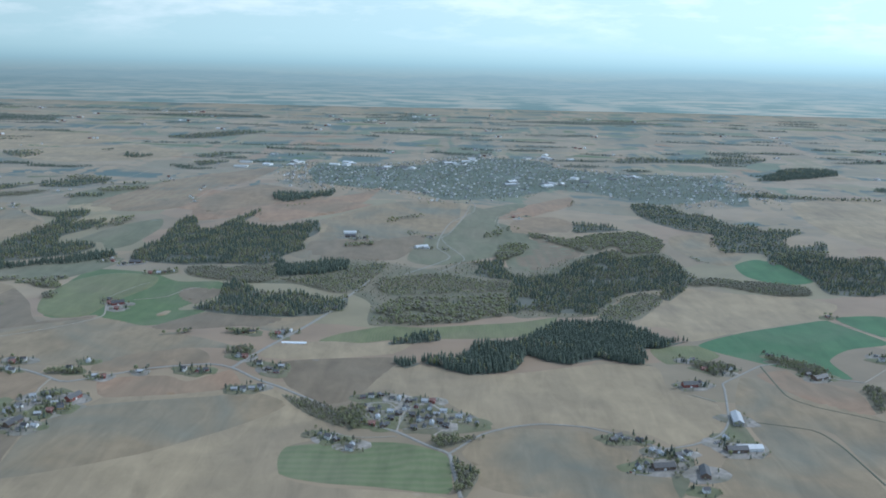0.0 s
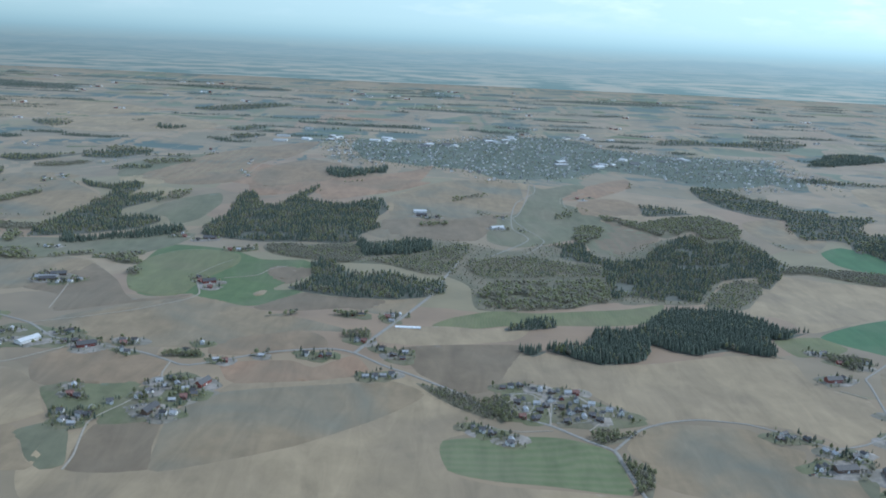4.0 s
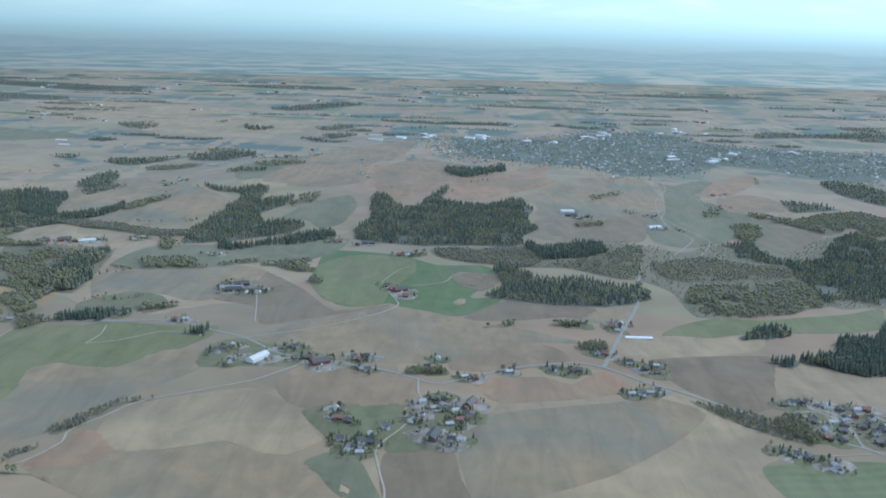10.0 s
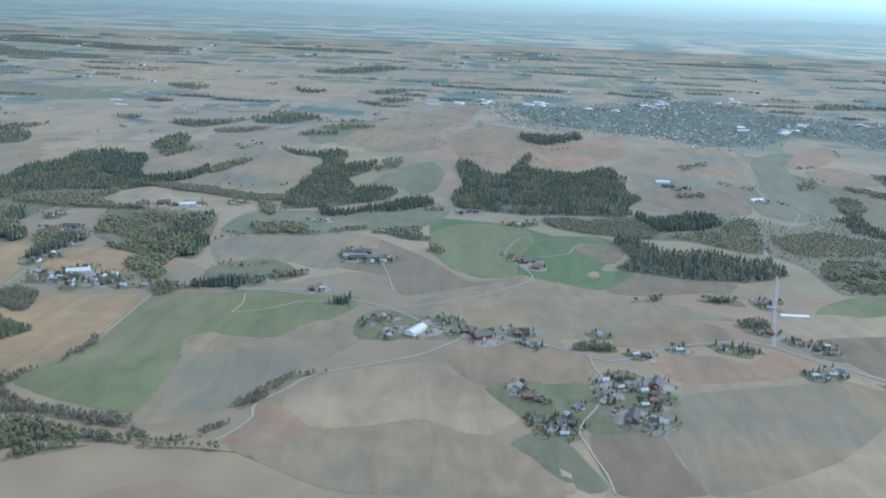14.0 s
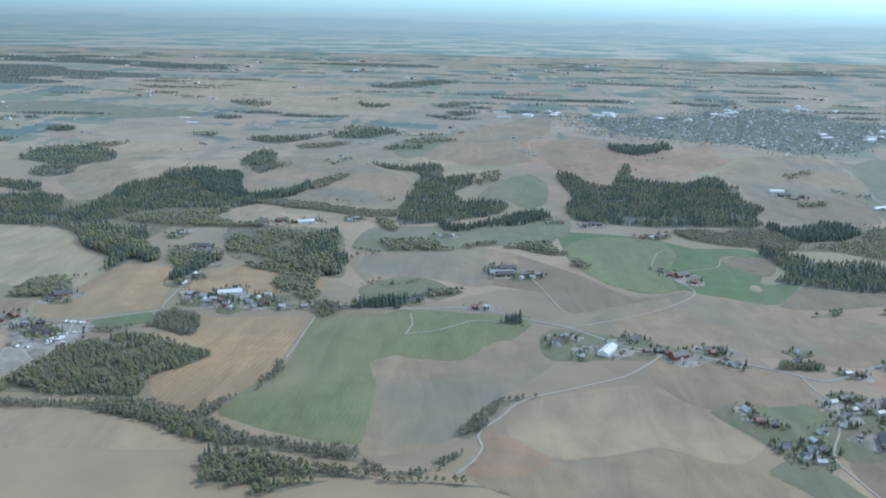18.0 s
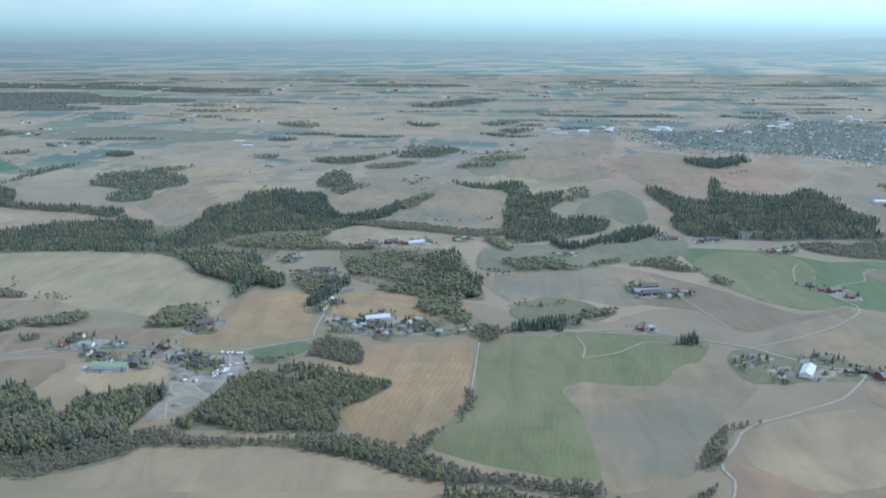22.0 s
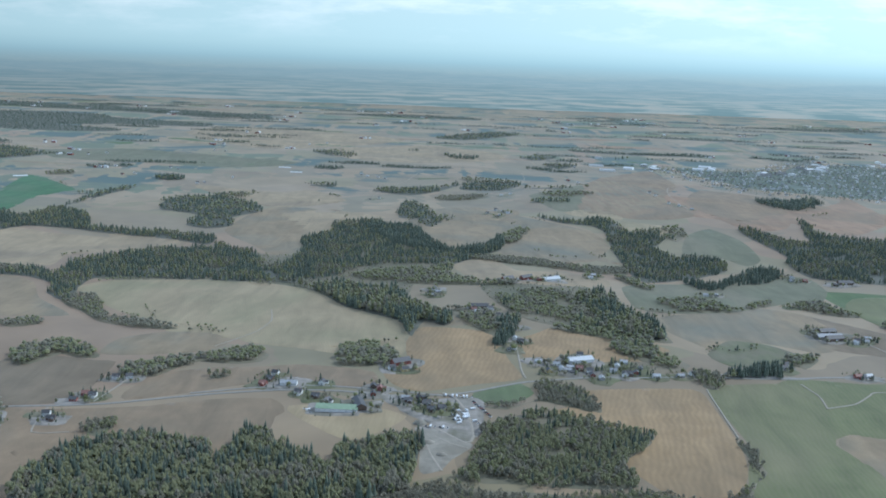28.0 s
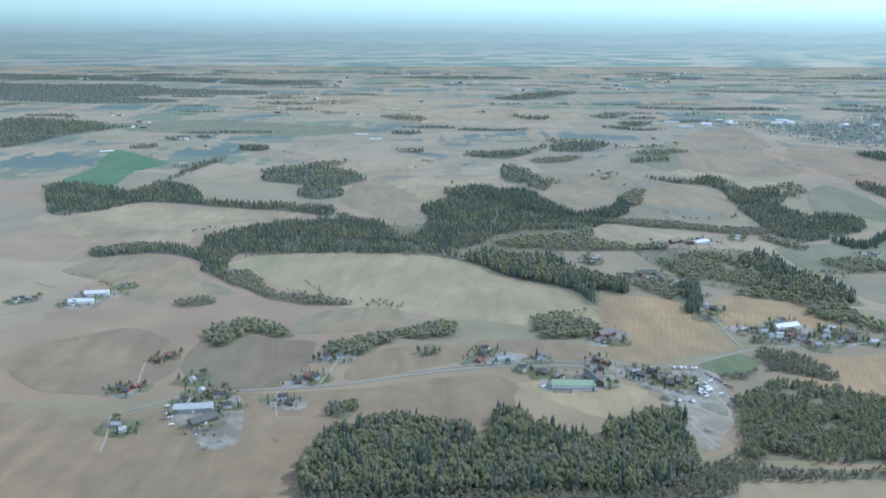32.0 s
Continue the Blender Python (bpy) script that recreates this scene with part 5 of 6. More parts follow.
field("soil_pale", [(-564, 697), (-533, 721), (-478, 741), (-460, 731), (-435, 705), (-415, 665), (-411, 658), (-432, 635), (-454, 639), (-476, 651), (-510, 636), (-537, 629), (-564, 651)])
field("soil_grey", [(-586, 603), (-557, 623), (-537, 627), (-510, 635), (-476, 649), (-454, 638), (-422, 635), (-408, 609), (-392, 584), (-386, 571), (-509, 557), (-563, 585)])
field("lawn", [(-433, 703), (-415, 718), (-391, 715), (-360, 726), (-360, 701), (-369, 666), (-383, 633), (-394, 629), (-400, 647), (-411, 665)])
field("lawn", [(-360, 710), (-345, 721), (-331, 750), (-313, 736), (-304, 727), (-304, 702), (-317, 683), (-323, 654), (-343, 646), (-365, 642), (-369, 657)])
field("rough", [(-421, 625), (-400, 645), (-383, 632), (-373, 606), (-365, 580), (-377, 572), (-395, 590), (-408, 613)])
field("straw", [(-394, 603), (-388, 608), (-384, 592), (-384, 578), (-389, 584)])
field("lawn", [(-537, 807), (-534, 835), (-518, 855), (-468, 839), (-429, 819), (-438, 796), (-464, 787), (-482, 787), (-530, 782)])
field("lawn", [(-67, 740), (-60, 755), (-35, 760), (-1, 759), (14, 725), (42, 711), (47, 699), (13, 686), (-13, 685), (-32, 694), (-60, 703)])
field("rough", [(190, 667), (204, 662), (198, 632), (182, 595), (175, 585), (176, 613)])
field("lawn", [(263, 749), (265, 731), (262, 677), (242, 676), (236, 686)])
field("yard", [(149, 640), (181, 648), (188, 631), (177, 617), (149, 622)])
field("lawn", [(-694, 946), (-662, 992), (-626, 985), (-606, 946), (-643, 917), (-685, 916)])
field("meadow", [(-488, 1144), (-461, 1189), (-423, 1192), (-376, 1166), (-368, 1117), (-391, 1044), (-396, 977), (-421, 962), (-458, 987), (-484, 1060)])
field("soil_dark", [(-326, 1099), (-319, 1113), (-303, 1111), (-290, 1089), (-283, 1063), (-300, 1056), (-320, 1072)])
field("soil_pale", [(-324, 992), (-318, 1008), (-311, 1007), (-312, 990), (-319, 983)])
field("rough", [(-722, 1097), (-716, 1198), (-681, 1226), (-622, 1242), (-543, 1284), (-469, 1304), (-474, 1225), (-509, 1166), (-554, 1157), (-625, 1098), (-685, 1080)])
field("soil_pale", [(-905, 1275), (-888, 1314), (-849, 1322), (-830, 1261), (-783, 1266), (-740, 1251), (-748, 1219), (-810, 1193), (-838, 1167), (-879, 1179), (-892, 1231)])
field("yard", [(-1248, 779), (-1239, 786), (-1228, 766), (-1220, 732), (-1207, 706), (-1190, 712), (-1190, 727), (-1195, 756), (-1204, 787), (-1216, 792)])
field("rough", [(-48, 1315), (-30, 1470), (17, 1540), (51, 1697), (57, 1813), (88, 1780), (161, 1864), (184, 1834), (112, 1678), (111, 1558), (165, 1557), (156, 1523), (196, 1479), (228, 1431), (150, 1302), (108, 1296), (99, 1382), (46, 1334), (-8, 1292)])
field("soil_dark", [(166, 1530), (196, 1479), (232, 1428), (185, 1330), (150, 1302), (115, 1318), (116, 1382), (146, 1433)])
field("soil_grey", [(-195, 1443), (-199, 1509), (-212, 1590), (-165, 1682), (-102, 1787), (-57, 1816), (44, 1820), (37, 1646), (21, 1566), (-62, 1487), (-117, 1437)])
field("soil_dark", [(-204, 1332), (-206, 1412), (-117, 1426), (-62, 1470), (6, 1530), (-37, 1393), (-65, 1306), (-114, 1281), (-179, 1290)])
field("soil_brown", [(132, 1642), (156, 1702), (224, 1720), (252, 1668), (238, 1585), (177, 1568), (126, 1561)])
field("soil_red", [(-430, 1749), (-339, 1725), (-339, 1789), (-279, 1763), (-174, 1884), (-129, 1984), (-166, 1706), (-242, 1614), (-319, 1583), (-372, 1664)])
field("soil_brown", [(-474, 1840), (-406, 1992), (-326, 1944), (-257, 1842), (-221, 1788), (-330, 1731), (-422, 1648), (-471, 1707)])
field("soil_brown", [(-654, 1974), (-553, 2210), (-425, 2355), (-436, 2059), (-504, 1870), (-489, 1703), (-559, 1655), (-633, 1686)])
field("soil_pale", [(-1395, 1921), (-1202, 1696), (-1086, 1785), (-1131, 1871), (-1233, 1880)])
field("soil_grey", [(-680, 1717), (-639, 1993), (-586, 2146), (-518, 2112), (-485, 1993), (-511, 1824), (-579, 1715), (-630, 1693)])
field("soil_pale", [(-1706, 2999), (-1625, 3219), (-1262, 3163), (-1027, 2973), (-1198, 2729), (-1389, 2605), (-1572, 2773)])
field("rough", [(-756, 1874), (-684, 1990), (-622, 2044), (-678, 1743), (-723, 1716)])
field("rough", [(-1897, 2427), (-1698, 2511), (-1453, 2413), (-1253, 2321), (-1368, 2210), (-1599, 2240), (-1799, 2269)])
field("soil_pale", [(-1223, 2675), (-975, 2818), (-767, 2674), (-773, 2509), (-990, 2373), (-1183, 2472)])
field("soil_brown", [(-629, 1972), (-560, 2088), (-470, 2043), (-518, 1896), (-620, 1721), (-689, 1742)])
field("soil_red", [(-578, 663), (-561, 656), (-540, 628), (-552, 609), (-591, 607), (-582, 637)])
# roads
road(3.6, "asphalt", [(19, 579), (14, 626), (11, 651), (-6, 664), (-32, 687), (-55, 698), (-78, 708), (-102, 739), (-136, 768), (-148, 777), (-168, 790), (-196, 815), (-221, 822), (-275, 805), (-333, 766), (-356, 777), (-384, 793), (-442, 809), (-471, 818), (-508, 856), (-541, 876), (-587, 903), (-646, 891), (-677, 891)])
road(1.9, "gravel", [(-32, 687), (-30, 709), (-32, 728), (-41, 744), (-56, 742), (-62, 726), (-57, 712), (-47, 707), (-38, 714), (-32, 723)])
road(1.9, "gravel", [(-31, 709), (-24, 736), (-12, 744), (-1, 743), (14, 715), (9, 698), (-2, 682)])
road(4.0, "asphalt", [(-196, 815), (-175, 877), (-138, 981), (-125, 1020), (-118, 1062), (-92, 1179)])
road(2.4, "asphalt", [(-47, 1219), (13, 1339), (14, 1370), (-3, 1411), (3, 1510), (20, 1616), (64, 1734), (72, 1814), (63, 1873)])
road(2.0, "gravel", [(-441, 807), (-459, 781), (-481, 755), (-523, 730), (-546, 718), (-559, 706), (-569, 686), (-581, 667), (-584, 655), (-581, 642), (-587, 623), (-596, 609)])
road(1.8, "gravel", [(-351, 775), (-350, 747), (-345, 721), (-358, 682), (-369, 661), (-374, 645), (-369, 617), (-364, 594), (-363, 573)])
road(2.4, "asphalt", [(11, 651), (37, 687), (62, 704), (91, 713), (128, 708), (154, 691), (170, 676), (185, 667), (210, 676), (238, 698), (255, 730), (274, 804), (277, 819), (302, 846), (335, 881), (364, 890), (383, 863), (396, 842), (420, 831)])
road(1.6, "gravel", [(420, 831), (461, 872)])
road(1.6, "gravel", [(485, 1046), (502, 1008), (514, 981)])
road(1.6, "gravel", [(239, 787), (257, 772)])
road(1.8, "gravel", [(-512, 856), (-461, 887), (-421, 918), (-388, 955), (-380, 980), (-392, 1021), (-399, 1054)])
road(1.4, "gravel", [(-399, 1054), (-404, 1066), (-390, 1115), (-377, 1136)])
road(1.4, "gravel", [(-370, 1053), (-335, 1071), (-324, 1099), (-306, 1113)])
road(1.6, "gravel", [(-532, 1009), (-521, 955), (-512, 907)])
road(2.8, "asphalt", [(-677, 891), (-730, 892), (-630, 893), (-674, 886), (-720, 885), (-765, 881), (-801, 880), (-855, 864), (-894, 838), (-917, 827), (-934, 830), (-999, 844), (-1036, 845), (-1095, 830)])
road(3.0, "asphalt", [(-969, 829), (-1003, 835), (-1035, 836), (-1074, 830), (-1106, 821), (-1143, 808), (-1172, 802), (-1205, 799), (-1238, 792), (-1255, 778), (-1269, 767)])
road(1.8, "gravel", [(-1269, 767), (-1278, 757), (-1270, 731), (-1266, 709)])
road(1.6, "gravel", [(-1278, 803), (-1288, 847), (-1291, 866)])
road(1.6, "gravel", [(-1156, 810), (-1151, 842), (-1148, 863)])
road(1.6, "gravel", [(-853, 873), (-855, 891), (-854, 951), (-854, 998), (-859, 1046), (-875, 1067)])
road(1.6, "gravel", [(-1480, 1250), (-1474, 1130), (-1471, 1080), (-1464, 1063), (-1437, 1046)])
road(1.8, "asphalt", [(-1447, 960), (-1431, 984), (-1422, 1009), (-1400, 1006), (-1383, 1028)])
road(1.6, "gravel", [(-642, 879), (-638, 854), (-642, 830), (-642, 830), (-617, 841), (-597, 861), (-588, 869), (-549, 867)])
road(1.6, "asphalt", [(-32, 690), (-28, 714), (-24, 745), (-21, 757)])
road(1.4, "asphalt", [(-61, 740), (-65, 725), (-58, 710), (-51, 705), (-61, 740), (-52, 745), (-39, 742), (-42, 718), (-49, 705)])
road(1.4, "asphalt", [(-27, 692), (-5, 696), (11, 709), (9, 724), (-1, 741), (-8, 750)])
road(1.2, "gravel", [(-31, 678), (-57, 673), (-74, 675)])
road(1.4, "gravel", [(-1182, 798), (-1173, 753), (-1150, 755)])
road(1.8, "gravel", [(-492, 1740), (-488, 1900), (-462, 2020), (-431, 2039)])
road(1.6, "gravel", [(-825, 1860), (-766, 1991), (-739, 2155), (-737, 2253)])
road(1.6, "gravel", [(-1048, 1831), (-1027, 1961), (-989, 2073), (-952, 2295)])
road(2.4, "gravel", [(-180, 2840), (-177, 3092), (-163, 3198), (-206, 3398), (-208, 3626)])
road(2.4, "gravel", [(-591, 3535), (-791, 4564)])
road(2.6, "asphalt", [(-1151, 2323), (-866, 2310), (-568, 2350), (-460, 2390)])
road(1.6, "gravel", [(103, 1642), (111, 1700), (135, 1731), (158, 1745)])
road(1.4, "gravel", [(-1107, 948), (-1082, 999), (-1076, 1035), (-1083, 1073)])
road(1.4, "gravel", [(-720, 859), (-723, 802), (-725, 770)])
road(2.8, "verge", [(335, 881), (328, 792), (343, 765), (370, 744), (390, 727)])
road(2.8, "verge", [(272, 729), (321, 712), (331, 680), (332, 642), (332, 607)])
road(2.6, "gravel", [(-933, 772), (-920, 766), (-902, 746), (-897, 756), (-899, 790), (-907, 822), (-916, 832)])
road(2.2, "gravel", [(-932, 766), (-926, 740), (-924, 730), (-917, 707)])
road(1.6, "gravel", [(-922, 755), (-912, 745), (-901, 738)])
road(2.0, "asphalt", [(63, 1810), (42, 1659), (19, 1540), (4, 1489), (14, 1433), (36, 1370), (39, 1343), (21, 1294), (1, 1249)])
road(1.6, "asphalt", [(163, 1755), (111, 1668), (111, 1570)])
# woods
wood("heath", [(-352, 1229), (-224, 1248), (-130, 1282), (-74, 1280), (-18, 1266), (45, 1328), (148, 1290), (225, 1204), (196, 1060), (90, 1042), (-8, 980), (-77, 972), (-83, 1061), (-114, 1103), (-183, 1133), (-241, 1138), (-333, 1171)])
wood("heath", [(130, 1278), (232, 1411), (358, 1443), (377, 1309), (368, 1249), (306, 1145), (308, 1199), (258, 1182), (196, 1060), (147, 1057), (90, 1042)])
wood("heath", [(-1218, 1386), (-1108, 1332), (-1078, 1504), (-996, 1481), (-900, 1383), (-904, 1290), (-945, 1194), (-954, 1124), (-994, 1063), (-1054, 1152), (-1119, 1195), (-1184, 1206), (-1299, 1190), (-1321, 1332)])
wood("heath", [(-876, 1178), (-795, 1185), (-746, 1177), (-718, 1029), (-715, 977), (-734, 979), (-786, 1004), (-844, 1046)])
wood("mixed", [(-462, 1303), (-464, 1368), (-450, 1406), (-461, 1538), (-458, 1596), (-438, 1587), (-414, 1510), (-385, 1489), (-374, 1547), (-356, 1596), (-340, 1674), (-335, 1625), (-345, 1552), (-289, 1505), (-245, 1541), (-213, 1561), (-203, 1472), (-217, 1418), (-206, 1332), (-229, 1300), (-233, 1260), (-254, 1243), (-302, 1249), (-364, 1242), (-426, 1270)])
wood("spruce", [(-233, 1260), (-206, 1227), (-181, 1248), (-134, 1265), (-125, 1224), (-150, 1200), (-187, 1181), (-216, 1171)])
wood("brush", [(-352, 1222), (-299, 1227), (-231, 1229), (-216, 1165), (-241, 1138), (-301, 1157), (-335, 1177)])
wood("mixed", [(-291, 1022), (-285, 1032), (-269, 1052), (-276, 1116), (-270, 1150), (-251, 1133), (-234, 1099), (-205, 1074), (-180, 1094), (-137, 1063), (-113, 1082), (-112, 1027), (-140, 999), (-171, 987), (-221, 990), (-261, 1001)])
wood("scrub", [(-212, 1153), (-185, 1161), (-128, 1204), (-94, 1264), (-74, 1265), (-90, 1181), (-107, 1106), (-138, 1100), (-183, 1133)])
wood("scrub", [(-82, 1176), (-44, 1205), (12, 1234), (42, 1219), (96, 1216), (92, 1163), (48, 1139), (4, 1127), (-68, 1106)])
wood("birch", [(-77, 997), (-66, 1048), (-41, 1088), (1, 1100), (45, 1111), (87, 1130), (84, 1045), (62, 1028), (32, 999), (-8, 984), (-52, 976)])
wood("mixed", [(45, 1327), (71, 1336), (96, 1363), (99, 1295), (103, 1263), (143, 1261), (182, 1295), (223, 1373), (267, 1426), (291, 1433), (296, 1383), (325, 1394), (358, 1386), (369, 1337), (368, 1286), (374, 1266), (349, 1217), (307, 1145), (299, 1158), (308, 1199), (258, 1182), (218, 1117), (197, 1065), (156, 1066), (108, 1067), (87, 1046), (94, 1155), (104, 1228), (60, 1236), (50, 1252), (60, 1309)])
wood("brush", [(372, 1260), (417, 1261), (443, 1248), (509, 1218), (506, 1169), (457, 1170), (413, 1210), (386, 1222), (353, 1217)])
wood("birch", [(160, 1556), (191, 1533), (227, 1519), (274, 1559), (318, 1577), (356, 1588), (381, 1520), (384, 1497), (353, 1412), (335, 1425), (305, 1414), (296, 1468), (244, 1425), (231, 1446), (194, 1496), (161, 1528)])
wood("mixed", [(253, 1657), (306, 1657), (330, 1625), (338, 1615), (271, 1588), (240, 1585)])
wood("birch", [(93, 1412), (116, 1479), (144, 1479), (152, 1471), (133, 1407), (109, 1360), (90, 1354)])
wood("spruce", [(-48, 860), (-31, 834), (-7, 861), (16, 868), (38, 906), (51, 912), (82, 922), (102, 949), (119, 988), (151, 1019), (190, 1016), (221, 1011), (243, 981), (259, 952), (282, 962), (247, 932), (226, 925), (207, 871), (221, 867), (192, 872), (172, 883), (134, 866), (113, 872), (94, 890), (79, 847), (56, 833), (33, 825), (13, 835), (-12, 851), (-40, 850)])
wood("mixed", [(-53, 912), (-36, 928), (-11, 947), (3, 945), (3, 924), (-25, 913), (-48, 906)])
wood("mixed", [(409, 1889), (470, 1896), (503, 1810), (547, 1772), (557, 1680), (600, 1680), (598, 1624), (663, 1632), (673, 1616), (609, 1553), (593, 1476), (664, 1505), (624, 1408), (559, 1323), (558, 1358), (507, 1340), (531, 1417), (513, 1437), (464, 1430), (479, 1522), (495, 1593), (452, 1618), (413, 1696), (399, 1804)])
wood("spruce", [(-340, 1806), (-336, 1863), (-288, 1846), (-245, 1883), (-225, 1906), (-229, 1828), (-280, 1779), (-311, 1759)])
wood("scrub", [(196, 1048), (221, 1104), (261, 1169), (298, 1178), (296, 1138), (246, 1047), (215, 1032)])
wood("mixed", [(-689, 1276), (-686, 1399), (-675, 1539), (-688, 1584), (-734, 1601), (-766, 1653), (-726, 1621), (-689, 1628), (-662, 1669), (-643, 1615), (-642, 1546), (-590, 1571), (-597, 1498), (-621, 1445), (-604, 1392), (-580, 1409), (-549, 1399), (-543, 1378), (-558, 1330), (-607, 1278), (-650, 1248), (-681, 1238)])
wood("birch", [(-591, 1530), (-566, 1595), (-548, 1594), (-556, 1534), (-580, 1490)])
wood("spruce", [(-633, 1247), (-602, 1237), (-565, 1272), (-532, 1327), (-493, 1343), (-494, 1316), (-536, 1284), (-581, 1238), (-623, 1215)])
wood("birch", [(-693, 1131), (-675, 1138), (-656, 1152), (-631, 1140), (-623, 1104), (-593, 1142), (-566, 1169), (-561, 1155), (-600, 1120), (-625, 1098), (-655, 1092), (-679, 1086)])
wood("brush", [(-913, 1349), (-848, 1347), (-800, 1332), (-739, 1311), (-694, 1311), (-693, 1275), (-735, 1271), (-795, 1290), (-840, 1302), (-873, 1320)])
wood("birch", [(-830, 1439), (-833, 1487), (-817, 1529), (-792, 1545), (-786, 1529), (-802, 1475), (-820, 1423)])
wood("spruce", [(-915, 1373), (-886, 1388), (-858, 1410), (-841, 1468), (-832, 1439), (-838, 1383), (-866, 1360), (-904, 1358)])
wood("birch", [(-857, 1088), (-857, 1134), (-833, 1141), (-804, 1156), (-785, 1153), (-780, 1124), (-772, 1053), (-796, 1035), (-829, 1057), (-846, 1053)])
wood("tall", [(-779, 1124), (-751, 1146), (-746, 1174), (-737, 1081), (-724, 1048), (-718, 1029), (-716, 987), (-726, 981), (-740, 988), (-763, 999), (-788, 1015), (-795, 1036), (-765, 1014)])
wood("mixed", [(-1673, 1552), (-1659, 1593), (-1591, 1579), (-1540, 1537), (-1518, 1615), (-1455, 1572), (-1420, 1496), (-1362, 1472), (-1313, 1469), (-1286, 1454), (-1245, 1445), (-1228, 1439), (-1227, 1392), (-1285, 1416), (-1361, 1441), (-1440, 1468), (-1504, 1469), (-1534, 1410), (-1583, 1371)])
wood("mixed", [(-1541, 1628), (-1520, 1644), (-1514, 1760), (-1489, 1874), (-1480, 1864), (-1495, 1761), (-1513, 1648)])
wood("mixed", [(-1375, 1669), (-1385, 1753), (-1351, 1773), (-1314, 1834), (-1283, 1781), (-1223, 1707), (-1208, 1639), (-1239, 1590), (-1225, 1529), (-1256, 1501), (-1294, 1525), (-1294, 1599), (-1335, 1626), (-1365, 1638)])
wood("mixed", [(-1347, 1205), (-1357, 1262), (-1346, 1298), (-1324, 1319), (-1284, 1355), (-1259, 1373), (-1230, 1375), (-1215, 1369), (-1195, 1301), (-1181, 1206), (-1245, 1200), (-1299, 1190), (-1302, 1160), (-1291, 1092), (-1324, 1122), (-1331, 1157), (-1373, 1188), (-1405, 1191), (-1445, 1169), (-1458, 1183), (-1425, 1209), (-1388, 1229)])
wood("mixed", [(-1221, 1400), (-1193, 1373), (-1162, 1359), (-1137, 1309), (-1127, 1266), (-1104, 1292), (-1099, 1386), (-1113, 1448), (-1099, 1464), (-1077, 1489), (-1077, 1558), (-1023, 1585), (-1005, 1576), (-1011, 1393), (-1033, 1230), (-1064, 1205), (-1081, 1185), (-1119, 1195), (-1179, 1206), (-1192, 1301)])
wood("mixed", [(-1005, 1534), (-996, 1446), (-959, 1376), (-936, 1395), (-902, 1355), (-861, 1408), (-841, 1450), (-836, 1428), (-850, 1369), (-884, 1316), (-900, 1290), (-928, 1283), (-982, 1285), (-1021, 1256), (-1031, 1229), (-1009, 1357)])
wood("birch", [(-1018, 1230), (-982, 1255), (-930, 1251), (-901, 1282), (-909, 1226), (-872, 1187), (-835, 1189), (-836, 1175), (-874, 1171), (-934, 1177), (-958, 1191), (-995, 1201), (-1027, 1224)])
wood("tall", [(-1078, 1185), (-1058, 1159), (-1029, 1180), (-995, 1153), (-961, 1143), (-955, 1108), (-940, 1071), (-911, 1035), (-907, 1021), (-914, 1006), (-933, 1022), (-943, 974), (-949, 992), (-958, 1025), (-994, 1063), (-1016, 1087), (-1041, 1137), (-1061, 1168)])
wood("birch", [(-816, 1018), (-787, 1035), (-747, 1067), (-738, 1043), (-739, 1004), (-736, 968), (-738, 935), (-724, 922), (-732, 901), (-749, 914), (-772, 942), (-770, 979), (-796, 994), (-818, 1010)])
wood("brush", [(-1305, 1108), (-1287, 1116), (-1271, 1118), (-1252, 1083), (-1232, 1044), (-1205, 1040), (-1175, 1024), (-1153, 1005), (-1165, 1001), (-1197, 1008), (-1231, 1022), (-1264, 1060), (-1286, 1078)])
wood("brush", [(-1313, 1000), (-1305, 1027), (-1286, 1024), (-1280, 1005), (-1297, 990)])
wood("birch", [(-1264, 918), (-1259, 941), (-1236, 958), (-1218, 946), (-1192, 918), (-1193, 908), (-1213, 913), (-1224, 919), (-1237, 893), (-1251, 893)])
wood("birch", [(-1163, 874), (-1159, 894), (-1138, 901), (-1123, 915), (-1102, 925), (-1086, 936), (-1067, 936), (-1057, 925), (-1060, 905), (-1081, 898), (-1108, 903), (-1122, 882), (-1131, 864), (-1156, 864)])
wood("birch", [(-1007, 915), (-994, 950), (-970, 952), (-953, 927), (-947, 905), (-967, 893), (-993, 893)])
wood("spruce", [(-874, 954), (-863, 1012), (-847, 1041), (-846, 1015), (-856, 974), (-863, 949)])
wood("mixed", [(-985, 1628), (-988, 1758), (-973, 1786), (-950, 1745), (-933, 1678), (-952, 1630)])
wood("brush", [(-926, 1857), (-873, 1875), (-831, 1889), (-841, 1836), (-918, 1808)])
wood("strip", [(-3260, 3120), (-2900, 3010), (-2480, 2980), (-2120, 2900), (-1900, 2930), (-1940, 3040), (-2160, 3110), (-1980, 3180), (-1700, 3200), (-1720, 3330), (-2050, 3420), (-2200, 3560), (-2560, 3600), (-2900, 3700), (-3300, 3760)])
wood("strip", [(-3400, 3990), (-2900, 3840), (-2420, 3760), (-2000, 3680), (-1760, 3560), (-1560, 3600), (-1620, 3760), (-2000, 3900), (-2300, 3960), (-2700, 4080), (-3300, 4180)])
wood("strip", [(-1300, 3960), (-1050, 3900), (-760, 3950), (-820, 4040), (-1100, 4060)])
wood("strip", [(300, 3960), (620, 3900), (980, 3960), (900, 4040), (520, 4050)])
wood("mixed", [(534, 1392), (604, 1433), (630, 1387), (711, 1388), (609, 1178), (532, 1174), (540, 1249), (532, 1316)])
